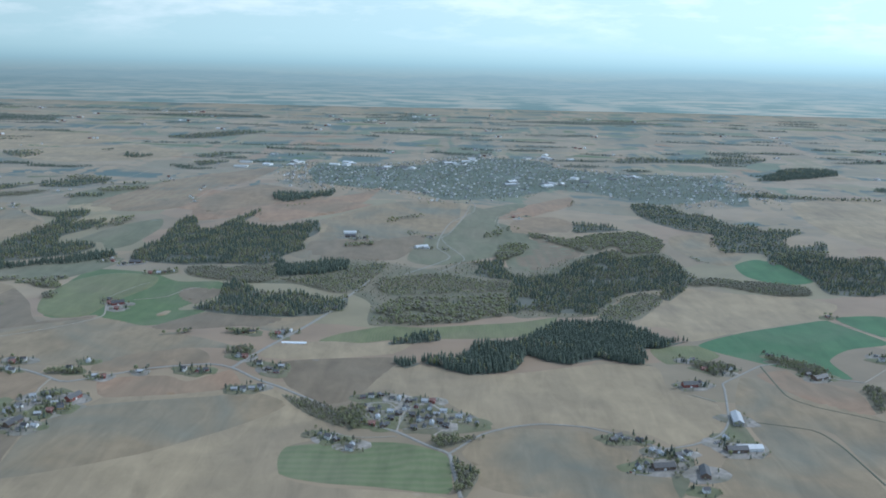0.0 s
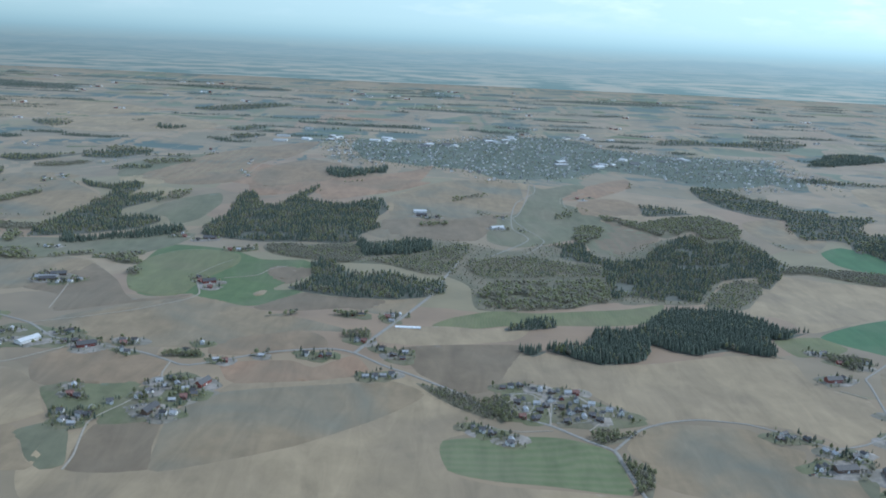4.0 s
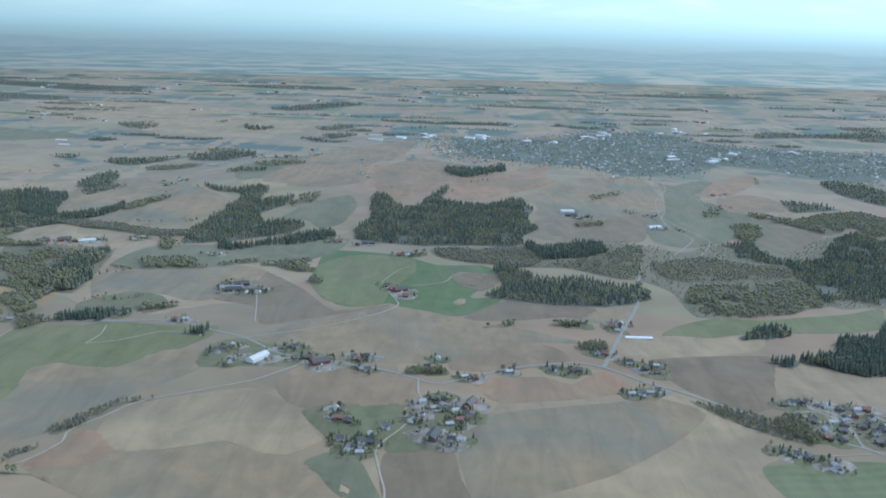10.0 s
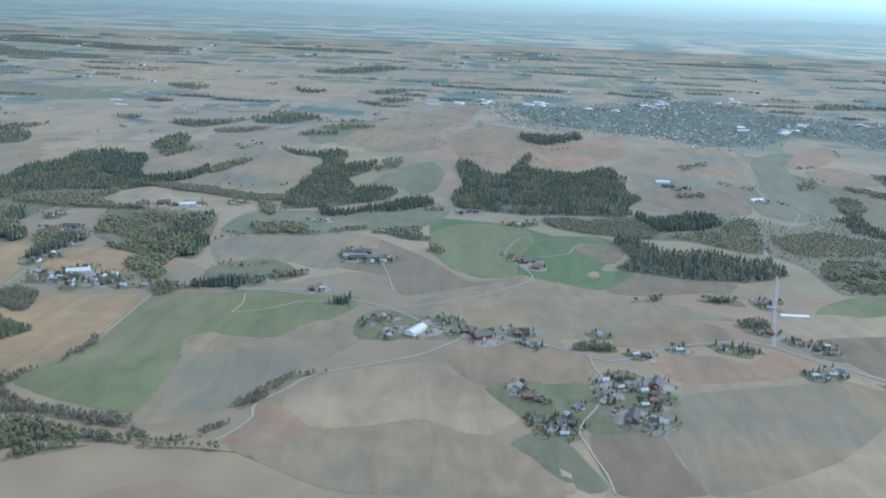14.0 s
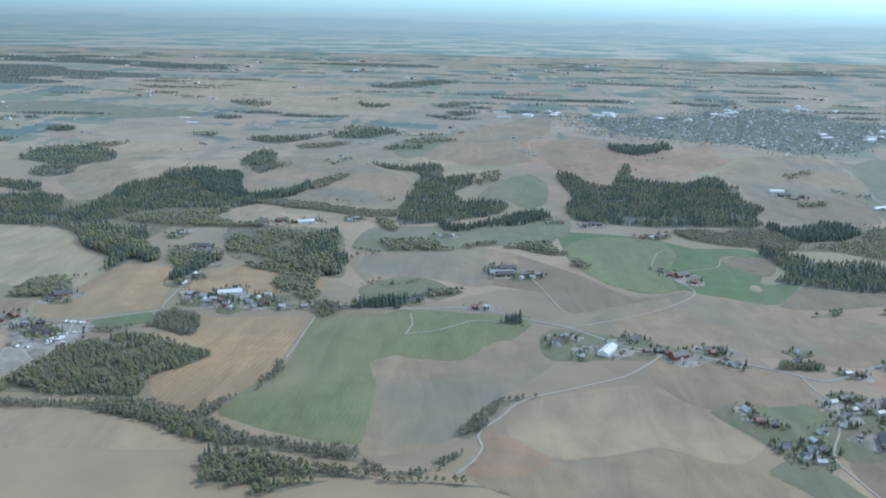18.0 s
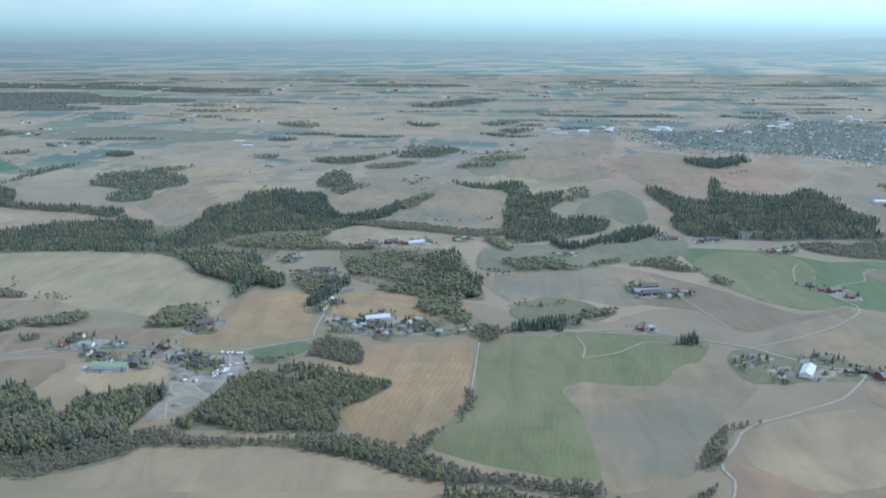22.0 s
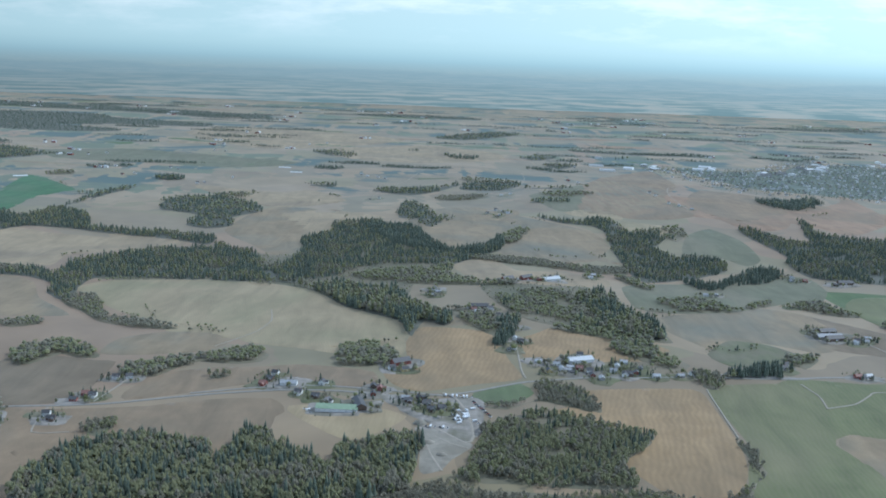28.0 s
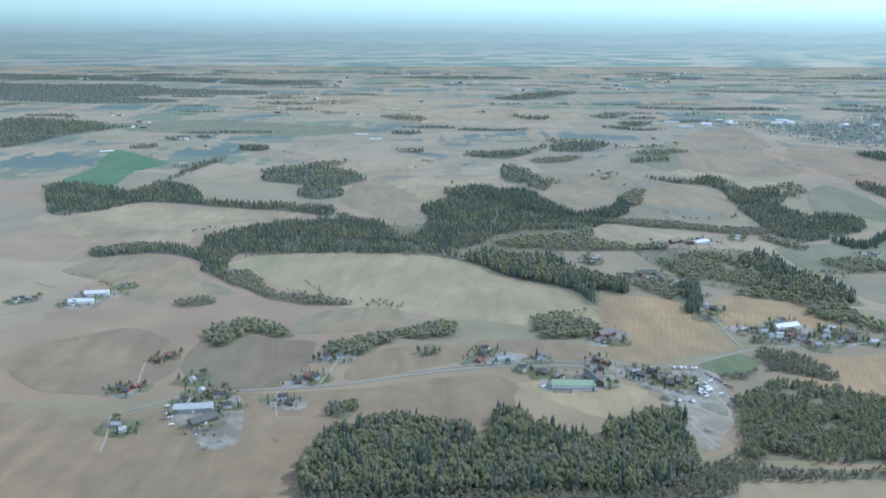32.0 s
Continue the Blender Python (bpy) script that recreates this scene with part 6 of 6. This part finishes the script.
wood("birch", [(253, 883), (258, 883), (300, 875), (303, 864), (278, 838), (263, 867)])
wood("birch", [(342, 895), (351, 903), (373, 899), (399, 859), (385, 841), (371, 863), (356, 884)])
wood("birch", [(405, 800), (418, 813), (424, 795), (408, 764), (392, 748)])
wood("spruce", [(-454, 2651), (-374, 2683), (-370, 2691), (-450, 2640)])
wood("spruce", [(-628, 1218), (-616, 1206), (-578, 1230), (-541, 1270), (-500, 1314), (-489, 1324), (-506, 1297), (-540, 1263), (-590, 1222)])
wood("birch", [(-713, 1257), (-691, 1248), (-680, 1192), (-694, 1191)])
wood("spruce", [(-1028, 1530), (-992, 1552), (-975, 1557), (-956, 1536), (-929, 1437), (-909, 1375), (-940, 1377), (-982, 1421)])
wood("mixed", [(-959, 1623), (-947, 1686), (-921, 1649), (-909, 1637), (-927, 1558), (-946, 1564)])
wood("brush", [(-1464, 1190), (-1452, 1227), (-1417, 1240), (-1386, 1223), (-1383, 1211), (-1417, 1217), (-1436, 1183), (-1453, 1173)])
wood("mixed", [(-1552, 1759), (-1519, 1779), (-1480, 1820), (-1480, 1841), (-1502, 1792), (-1531, 1756)])
wood("birch", [(-1092, 865), (-1090, 871), (-1077, 871), (-1076, 867), (-1084, 860)])
wood("spruce", [(-1491, 2017), (-1477, 2030), (-1444, 2033), (-1432, 1987), (-1464, 1969)])
wood("grove", [(-910, 697), (-905, 707), (-896, 726), (-889, 761), (-866, 795), (-835, 802), (-808, 783), (-779, 770), (-790, 747), (-809, 721), (-806, 694), (-839, 690), (-872, 694), (-891, 693)])
wood("brush", [(-953, 667), (-929, 684), (-909, 689), (-890, 685), (-871, 685), (-839, 681), (-806, 687), (-790, 682), (-757, 667), (-734, 653), (-747, 648), (-783, 654), (-838, 672), (-882, 673), (-919, 666), (-934, 654)])
wood("tall", [(-1148, 682), (-1146, 701), (-1144, 718), (-1136, 730), (-1123, 732), (-1100, 743), (-1076, 737), (-1054, 730), (-1051, 704), (-1045, 712), (-1041, 751), (-1030, 755), (-1016, 736), (-1001, 722), (-988, 711), (-982, 696), (-972, 730), (-962, 738), (-946, 750), (-931, 752), (-931, 722), (-934, 694), (-941, 670), (-980, 658), (-1038, 655), (-1095, 655), (-1141, 656)])
wood("birch", [(-1142, 755), (-1144, 780), (-1131, 779), (-1126, 765), (-1131, 749)])
wood("brush", [(-1142, 662), (-1095, 660), (-1037, 660), (-979, 663), (-940, 673), (-917, 673), (-922, 653), (-959, 629), (-1039, 626), (-1131, 629)])
wood("brush", [(-843, 861), (-819, 862), (-804, 817), (-808, 806), (-825, 819), (-837, 840)])
wood("grove", [(-806, 682), (-783, 667), (-759, 658), (-752, 648), (-741, 643), (-734, 630), (-733, 655), (-737, 634), (-764, 640), (-786, 656), (-809, 668), (-827, 672)])
wood("brush", [(-743, 658), (-732, 649), (-706, 640), (-674, 636), (-653, 633), (-646, 611), (-617, 606), (-599, 627), (-593, 631), (-607, 615), (-634, 610), (-651, 619), (-675, 622), (-718, 630), (-737, 629)])
wood("grove", [(-736, 617), (-717, 619), (-675, 610), (-652, 607), (-635, 599), (-613, 598), (-591, 596), (-568, 595), (-590, 598), (-629, 601), (-658, 601), (-696, 598), (-706, 576), (-665, 598), (-711, 588), (-734, 585), (-738, 609)])
wood("brush", [(-596, 655), (-590, 677), (-576, 694), (-567, 711), (-550, 718), (-546, 719), (-563, 707), (-574, 679), (-589, 653)])
wood("brush", [(-611, 623), (-604, 631), (-594, 634), (-593, 632), (-606, 619)])
wood("brush", [(-761, 672), (-752, 686), (-743, 696), (-730, 714), (-729, 764), (-725, 760), (-724, 718), (-736, 704), (-745, 683), (-752, 664)])
wood("mixed", [(-2189, 2458), (-2128, 2512), (-1886, 2400), (-1858, 2287), (-1904, 2181), (-1954, 1983)])
wood("birch", [(-1697, 1978), (-1708, 2041), (-1662, 2041), (-1654, 2000)])
wood("birch", [(-1315, 1817), (-1285, 1861), (-1254, 1856), (-1267, 1791)])
wood("mixed", [(-1192, 1989), (-1158, 1988), (-1125, 1998), (-1135, 1956)])
wood("mixed", [(-1038, 1929), (-1016, 1949), (-942, 1946), (-938, 1927), (-1009, 1892)])
wood("birch", [(-883, 2098), (-833, 2105), (-798, 2096), (-843, 2045)])
wood("mixed", [(-718, 2598), (-652, 2642), (-608, 2631), (-668, 2536)])
wood("birch", [(-734, 1898), (-659, 1936), (-630, 1916), (-699, 1856)])
wood("mixed", [(-762, 1982), (-716, 1994), (-646, 1993), (-667, 1974)])
wood("mixed", [(-1052, 1928), (-1014, 1952), (-952, 1936), (-886, 2021), (-876, 2028), (-924, 1915), (-977, 1871)])
wood("birch", [(-913, 1063), (-886, 1070), (-855, 1010), (-863, 974), (-877, 982)])
wood("mixed", [(-668, 2425), (-599, 2473), (-581, 2442), (-632, 2360)])
wood("birch", [(-150, 1383), (-106, 1404), (-100, 1396), (-146, 1365)])
wood("birch", [(-98, 1589), (-49, 1650), (-28, 1656), (-81, 1583)])
wood("birch", [(89, 1549), (118, 1595), (100, 1529), (76, 1501)])
wood("birch", [(-489, 1068), (-484, 1073), (-471, 1074), (-473, 1043)])
wood("birch", [(-542, 1144), (-523, 1164), (-494, 1135), (-486, 1110), (-512, 1113)])
wood("mixed", [(-1255, 2558), (-1197, 2631), (-1137, 2565), (-1147, 2448)])
wood("spruce", [(-915, 2592), (-862, 2570), (-826, 2563), (-840, 2496), (-886, 2509)])
wood("mixed", [(-940, 3101), (-758, 3342), (-650, 3327), (-723, 3182), (-864, 3036)])
wood("mixed", [(504, 2617), (588, 2743), (720, 2714), (902, 2800), (1020, 2784), (906, 2650), (700, 2634)])
wood("spruce", [(818, 2298), (981, 2538), (1116, 2552), (1081, 2432), (920, 2334)])
wood("mixed", [(673, 2024), (751, 2067), (827, 2022), (986, 1978), (991, 1966), (838, 1985), (727, 1996)])
wood("mixed", [(-882, 1949), (-859, 2054), (-772, 2084), (-759, 2020), (-811, 1938)])
wood("mixed", [(-764, 1789), (-731, 1821), (-680, 1830), (-692, 1802)])
wood("brush", [(-889, 808), (-867, 813), (-847, 831), (-843, 856), (-831, 848), (-812, 807), (-833, 819), (-850, 826), (-872, 805)])
wood("brush", [(-138, 757), (-119, 749), (-94, 734), (-76, 711), (-76, 692), (-98, 706), (-120, 728), (-136, 752)])
wood("grove", [(-83, 715), (-76, 728), (-63, 735), (-61, 725), (-60, 700), (-71, 687)])
wood("grove", [(-4, 664), (-2, 671), (9, 673), (28, 680), (37, 680), (37, 682), (19, 666), (4, 658)])
wood("grove", [(17, 606), (16, 636), (26, 625), (33, 622), (32, 609), (23, 581), (19, 581)])
wood("grove", [(-361, 783), (-358, 793), (-344, 793), (-328, 795), (-327, 789)])
wood("birch", [(-296, 907), (-293, 914), (-268, 924), (-262, 924), (-280, 912)])
wood("birch", [(-229, 920), (-220, 925), (-204, 926), (-207, 913)])
wood("birch", [(-213, 853), (-202, 868), (-184, 871), (-188, 850)])
wood("birch", [(-631, 938), (-621, 952), (-600, 957), (-599, 948), (-622, 919)])
wood("birch", [(-721, 864), (-717, 892), (-707, 898), (-699, 886), (-711, 858)])
wood("spruce", [(-698, 886), (-694, 899), (-678, 901), (-649, 919), (-654, 891)])
wood("spruce", [(-577, 870), (-572, 868), (-548, 883), (-552, 864)])
# town
TOWN = [(-422, 2261), (-417, 2509), (-283, 2455), (-127, 2491), (-1, 2657), (173, 2743), (305, 2691), (347, 2492), (490, 2409), (774, 2392), (752, 2144), (789, 2026), (730, 1830), (675, 1917), (499, 1852), (437, 1950), (289, 2054), (186, 1936), (146, 1891), (-22, 1790), (-99, 1910), (-226, 1913), (-363, 1992)]
TOWN_HALLS = [(-406, 2441), (-281, 2430), (-122, 2373), (0, 2512), (65, 2598), (309, 2722), (356, 2680), (220, 2162), (308, 2195), (467, 2293)]
# buildings: x, y, turn
# parked vehicles: plan corners, how many, which models, in a row or not
PARKED = []
PARKED.append(([(-910, 805), (-893, 810), (-896, 780), (-908, 772), (-915, 779)], 24, (0, 0, 1, 0, 2), 0))
PARKED.append(([(-914, 826), (-896, 825)], 8, (0, 1, 0), 1))
PARKED.append(([(-895, 816), (-884, 789)], 12, (2, 3, 2, 1), 1))
PARKED.append(([(-895, 780), (-885, 764)], 6, (0, 1, 2), 1))
PARKED.append(([(-927, 769), (-913, 767)], 6, (2, 0, 1), 1))
PARKED.append(([(-1247, 771), (-1235, 742)], 6, (0, 1, 0), 1))
PARKED.append(([(-1223, 729), (-1199, 726)], 5, (2, 1, 3), 1))
PARKED.append(([(-1009, 798), (-1005, 792)], 3, (1, 0, 1), 1))
PARKED.append(([(145, 623), (160, 633)], 6, (2, 3, 1), 1))
PARKED.append(([(-551, 861), (-547, 859)], 2, (1, 2), 1))
PARKED.append(([(-61, 714), (-37, 708)], 5, (1, 2, 3), 1))
PARKED.append(([(-26, 709), (-23, 726)], 3, (2, 1, 2), 1))
PARKED.append(([(-350, 671), (-343, 680)], 4, (1, 2, 1), 1))
buildings("r", [(-65, 753, 0), (-3, 751, 0), (-17, 737, 0), (-53, 699, 0), (270, 859, 0), (484, 1069, 0), (-225, 801, 0), (-218, 804, 0), (-190, 845, 0), (-152, 807, 0), (-172, 924, 0), (-209, 925, 0), (-318, 694, 0), (-405, 692, 0), (-440, 803, 0), (-456, 806, 0), (-404, 811, 0), (-337, 793, 0), (-306, 779, 0), (-587, 903, 0), (-392, 1032, 0), (-375, 1007, 0), (-375, 1189, 0), (-393, 1187, 0), (-478, 1280, 0), (-514, 1165, 0), (-808, 1204, 0), (-766, 889, 0), (-829, 1641, 0), (-649, 2124, 0)])
buildings("r", [(142, 1702, 0), (-809, 897, 0), (-886, 1062, 0), (-792, 1227, 0), (-965, 824, 0), (-961, 835, 0), (-801, 882, 0), (-1047, 848, 0), (-1166, 823, 0), (-1170, 811, 0), (-1282, 860, 0), (-1277, 870, 0), (-1280, 806, 0), (-1288, 803, 0), (-1283, 798, 0), (-1560, 2020, 0)])
buildings("w", [(-58, 756, 0), (-33, 753, 0), (-10, 750, 0), (-65, 717, 0), (-39, 725, 0), (-49, 712, 0), (-27, 732, 0), (-5, 734, 0), (-14, 710, 0), (7, 730, 0), (-3, 705, 0), (20, 720, 0), (29, 715, 0), (-67, 650, 20), (-86, 670, 0), (254, 814, 0), (266, 887, 0), (280, 861, 0), (297, 864, 0), (240, 690, 0), (199, 656, 0), (155, 631, 0), (196, 594, 0), (151, 688, 0), (178, 656, 0), (469, 898, 0), (-239, 804, 0), (-174, 763, 0), (-160, 770, 0), (-197, 845, 0)])
buildings("w", [(-172, 827, 0), (-167, 929, 0), (-160, 934, 0), (-133, 1023, 0), (-321, 710, 0), (-346, 725, 0), (-348, 702, 60), (-352, 691, 60), (-324, 661, 0), (-317, 663, 0), (-408, 708, 0), (-399, 659, 0), (-384, 656, 0), (-370, 680, 0), (-393, 645, 0), (-515, 833, 0), (-524, 817, 0), (-507, 792, 0), (-460, 833, 0), (-336, 822, 0), (-399, 792, 0), (-393, 787, 0), (-397, 819, 0), (-345, 799, 0), (-542, 1004, 0), (-531, 1009, 0), (-577, 906, 0), (-642, 914, 0), (-638, 922, 0), (-382, 1188, 0)])
buildings("w", [(-365, 1196, 0), (-486, 1299, 0), (-628, 1176, 0), (-519, 1149, 0), (-744, 1241, 0), (-804, 928, 0), (-812, 909, 0), (-771, 913, 0), (-778, 904, 0), (-843, 1675, 0), (-807, 1874, 0), (-499, 1789, 0), (-511, 1813, 0), (-633, 2087, 0), (-1075, 2117, 0), (-1052, 2106, 0), (-18, 1397, 0), (-14, 1480, 0), (152, 1690, 0), (-539, 1008, 0), (-823, 895, 0), (-802, 890, 0), (-783, 893, 0), (-776, 884, 0), (-752, 882, 0), (-722, 888, 0), (-857, 943, 0), (-854, 968, 0), (-929, 1131, 0), (-883, 1055, 0)])
buildings("w", [(-996, 810, 60), (-1018, 828, 0), (-1004, 848, 0), (-1042, 870, 0), (-955, 884, 0), (-826, 905, 0), (-1219, 787, 20), (-1208, 769, 0), (-1238, 780, 0), (-1232, 797, 0), (-1263, 735, 40), (-1160, 820, 0), (-1158, 859, 0), (-1148, 859, 0), (-1176, 782, 0), (-1244, 818, 0), (-1399, 993, 0), (-1373, 1052, 0), (-1449, 1004, 0), (-1453, 1001, 0), (-870, 1067, 0), (-925, 1153, 0), (-853, 1004, 0), (-827, 1713, 0), (-809, 1680, 0), (-789, 1891, 0), (-1344, 2046, 0), (-1030, 1828, 0), (-1507, 2168, 0), (-1621, 2156, 0)])
buildings("w", [(-1545, 2049, 0), (-1388, 1941, 0), (-1727, 2390, 0), (-1755, 2348, 0), (-1503, 2535, 0), (-1291, 2757, 0), (-1247, 2800, 0), (-517, 1941, 0), (-515, 1901, 0)])
buildings("k", [(-51, 759, 0), (-25, 748, 0), (-55, 726, 0), (-38, 712, 0), (-33, 720, 0), (-20, 720, 0), (-7, 715, 0), (-18, 695, 0), (4, 709, 0), (-44, 695, 0), (9, 701, 0), (-80, 665, 0), (191, 653, 0), (166, 680, 0), (145, 681, 0), (373, 853, 0), (355, 914, 0), (368, 900, 0), (-162, 813, 0), (-123, 1024, 0), (-337, 732, 0), (-398, 688, 0), (-378, 656, 0), (-447, 808, 0), (-429, 805, 0), (-398, 1048, 0), (-452, 1254, 0), (-527, 1163, 0), (-123, 1437, 0), (-568, 1035, 0)])
buildings("k", [(-772, 887, 0), (-850, 960, 0), (-1005, 821, 0), (-1044, 859, 0), (-966, 840, 0), (-940, 812, 0), (-927, 809, 0), (-924, 797, 0), (-1170, 775, 0)])
buildings("g", [(-39, 755, 0), (-18, 753, 0), (-49, 733, 0), (-40, 701, 0), (-11, 728, 0), (1, 723, 0), (-9, 699, 0), (14, 716, 0), (35, 709, 0), (-65, 656, 0), (-93, 675, 0), (256, 886, 0), (287, 850, 0), (230, 680, 0), (163, 638, 0), (191, 646, 0), (157, 684, 0), (173, 661, 0), (388, 849, 0), (470, 913, 0), (-182, 762, 0), (-167, 766, 0), (-150, 823, 0), (-167, 912, 0), (-330, 720, 0), (-337, 714, 0), (-327, 657, 0), (-325, 687, 0), (-331, 735, 0), (-390, 650, 0)])
buildings("g", [(-384, 641, 0), (-379, 667, 0), (-519, 824, 0), (-502, 806, 0), (-465, 835, 0), (-472, 828, 0), (-314, 781, 0), (-277, 795, 0), (-569, 1020, 0), (-646, 911, 0), (-494, 1280, 0), (-615, 1182, 0), (-507, 1171, 0), (-546, 1143, 0), (-738, 1258, 0), (-760, 901, 0), (-824, 1658, 0), (-137, 1426, 0), (-486, 1754, 0), (-618, 2062, 0), (-1036, 2093, 0), (-1089, 2138, 0), (9, 1400, 0), (168, 1717, 0), (-524, 1020, 0), (-560, 1047, 0), (-815, 889, 0), (-795, 876, 0), (-816, 899, 0), (-733, 884, 0)])
buildings("g", [(-861, 939, 0), (-925, 1124, 0), (-877, 1049, 0), (-785, 1230, 0), (-942, 817, 0), (-916, 796, 0), (-840, 910, 3), (-819, 892, 0), (-1217, 793, 0), (-1269, 743, 0), (-1241, 825, 0), (-1280, 866, 0), (-1390, 1013, 0), (-1445, 1009, 0), (-863, 1050, 0), (-921, 1139, 0), (-816, 1694, 0), (-1046, 1815, 0), (-1486, 2153, 0), (-1379, 1958, 0), (-596, 2394, 0), (-1469, 2510, 0)])
buildings("y", [(-63, 733, 0), (-60, 703, 0), (-199, 923, 0), (-314, 705, 0), (-311, 699, 0), (-407, 817, 0), (-834, 888, 0), (-945, 880, 0)])
buildings("B", [(242, 808, 10), (-310, 722, 70), (-433, 797, 0), (-381, 1028, 30), (-822, 1208, 35), (-949, 897, 0), (-844, 1196, 40)])
buildings("G", [(262, 730, 80), (-561, 1018, 6), (-1228, 765, 8)])
buildings("W", [(252, 669, 5), (-486, 802, 62), (-794, 1210, 25), (-806, 915, 20), (-149, 1469, 5), (-28, 1400, 25), (-1389, 1022, 12), (-1393, 996, 8)])
buildings("D", [(241, 665, 5), (174, 631, 10), (203, 622, 80), (380, 841, 30), (-336, 667, 75), (-555, 1037, 15), (-558, 1013, 15), (-438, 1261, 0), (-146, 1442, 5), (-973, 802, 105), (-880, 1073, 5)])
buildings("T", [(-1233, 2163, 0), (-1271, 2235, 0), (-1731, 1949, 30), (-150, 897, 0)])
buildings("D", [(-1217, 746, 42)])
buildings("k", [(-928, 806, 20), (-932, 817, 110), (-917, 800, 15)])
buildings("L", [(-987, 796, -2)])
buildings("M", [(-1028, 847, -3)])
buildings("S", [(-534, 2452, 0), (-525, 2348, 0)])

# ---- the green-grey plain round the town ----
plain = rounded([(-2300, 1750), (-1500, 1620), (-900, 1700), (-300, 1830), (300, 1800), (900, 1600), (2300, 1500), (3900, 3000), (4150, 4690), (-5100, 4690), (-4700, 3000)], step=60.0)
tagged(patch("plain", plain, 0.03, far_ground_material("far_plain", 1.0), cell=45.0), "wide plain of dull meadows, sown fields and dark strips of wood", "farmland", kind="structure")

# ---- the town on the plain ----
town = rounded(TOWN, step=20.0)


def rim_share(x, y):
    """How densely the town is built at a place: full inside, thinning out towards its edge."""
    d = np.min([np.hypot(x - px, y - py) for px, py in town], axis=0)
    ragged = np.array([noise.noise((p * 0.006, q * 0.008, 13.0)) for p, q in zip(x, y)])
    return np.clip(d / 90 + 0.8 * ragged + 0.3, 0, 1)


tx, ty = scatter(town, 17)
keep = rng.random(len(tx)) < 0.5 * rim_share(tx, ty)
town_blocks("town_houses", "small wooden town houses with tiled roofs", tx[keep], ty[keep], 10.5, ["white_wall", "grey_wall", "white_wall", "dark_roof", "grey_roof", "grey_roof", "dark_roof"], 4)
kx, ky = scatter(town, 8.6)
open_ = np.array([noise.noise((p * 0.009, q * 0.012, 5.0)) + 0.6 * noise.noise((p * 0.03, q * 0.04, 1.0)) for p, q in zip(kx, ky)])
grown = (open_ > -0.34) & (rng.random(len(kx)) < rim_share(kx, ky))
kx, ky = kx[grown], ky[grown]
tree_ob = new("town_trees", forest_mesh("town_trees", kx, ky, "garden", True))
tagged(tree_ob, "garden trees between the town houses", "trees", kind="stuff")
middle = town.mean(0)
tagged(patch("town_ground", middle + (town - middle) * 0.86, 0.3, MAT["town_soil"], cell=40.0, rim=0.28), "gardens and streets of the town", "ground", kind="structure")
hx = np.concatenate([np.array([x for x, _ in TOWN_HALLS]) + rng.uniform(-60, 60, len(TOWN_HALLS)) for _ in range(4)])
hy = np.concatenate([np.array([y for _, y in TOWN_HALLS]) + rng.uniform(-50, 50, len(TOWN_HALLS)) for _ in range(4)])
town_blocks("town_halls", "pale flat industrial halls and shops at the town's edge", hx, hy, 44, ["white_wall", "grey_wall", "white_wall", "grey_roof", "white_roof", "dark_roof"], 7)

# ---- copses, meadows and farms of the far plain ----
far_rng = np.random.default_rng(21)
far_x, far_y = [], []
for i in range(330):
    y = 1950 + 2380 * far_rng.random() ** 0.85
    x = far_rng.uniform(-0.62, 0.62) * (y + 700) - 480
    grow = 0.55 + y / 3600
    rx, ry = far_rng.uniform(16, 85) * grow * (2.0 if i % 9 == 0 else 1.0), far_rng.uniform(8, 26) * grow
    if inside(town, np.array([x]), np.array([y]))[0] or abs(y - 2250) < 120 and -250 < x < 900:
        continue
    a = np.arange(10) / 10 * 6.283
    r = far_rng.uniform(0.55, 1.3, 10)
    slant = far_rng.uniform(-0.25, 0.25)
    ring = np.column_stack((x + rx * r * np.cos(a), np.minimum(y + ry * r * np.sin(a) + slant * rx * r * np.cos(a), 4560)))
    if i % 5 < 3:
        wood("strip", ring)
    else:
        field(("meadow", "soil_pale", "soil_red", "grass", "soil_brown")[i % 4], ring)
    if i % 4 == 1:
        far_x.append(x + rx * 1.2 + far_rng.uniform(-20, 20, 4))
        far_y.append(y - ry * 1.3 + far_rng.uniform(-12, 12, 4))
town_blocks("far_farms", "scattered white and red farm buildings on the plain", np.concatenate(far_x), np.concatenate(far_y), 17, ["white_wall", "red_wall", "white_wall", "dark_roof", "grey_roof", "white_roof"], 6)

# ---- bushes along some field borders ----
bx, by = [], []
for outline in OUTLINES:
    if not 900 < outline[:, 1].mean() < 1900:
        continue
    for qx, qy in outline:
        if noise.noise((qx * 0.012, qy * 0.012, 11.0)) > 0.42:
            for _ in range(2):
                bx.append(qx + rng.normal() * 2.0)
                by.append(qy + rng.normal() * 2.0)
bx, by = np.array(bx), np.array(by)
clear = np.array([all(np.hypot(line[:, 0] - px, line[:, 1] - py).min() > 3 for line in ROAD_LINES) for px, py in zip(bx, by)])
tagged(new("hedge_bushes", forest_mesh("hedge_bushes", bx[clear], by[clear], "scrub", False)), "bare bushes and saplings along field borders", "hedge", kind="stuff")

gardens()

# ---- parked vehicles ----
parked()

# ---- heaps in the yards ----
for hx_, hy_, wide_, high_ in ((-931, 774, 5.0, 2.4), (-925, 745, 4.0, 1.6), (-917, 728, 3.4, 1.3), (-1205, 710, 3.6, 1.4), (-1199, 719, 2.8, 1.1)):
    spoil_mound(hx_, hy_, wide_, high_, "tipped mound of pale grey gravel beside the yard")
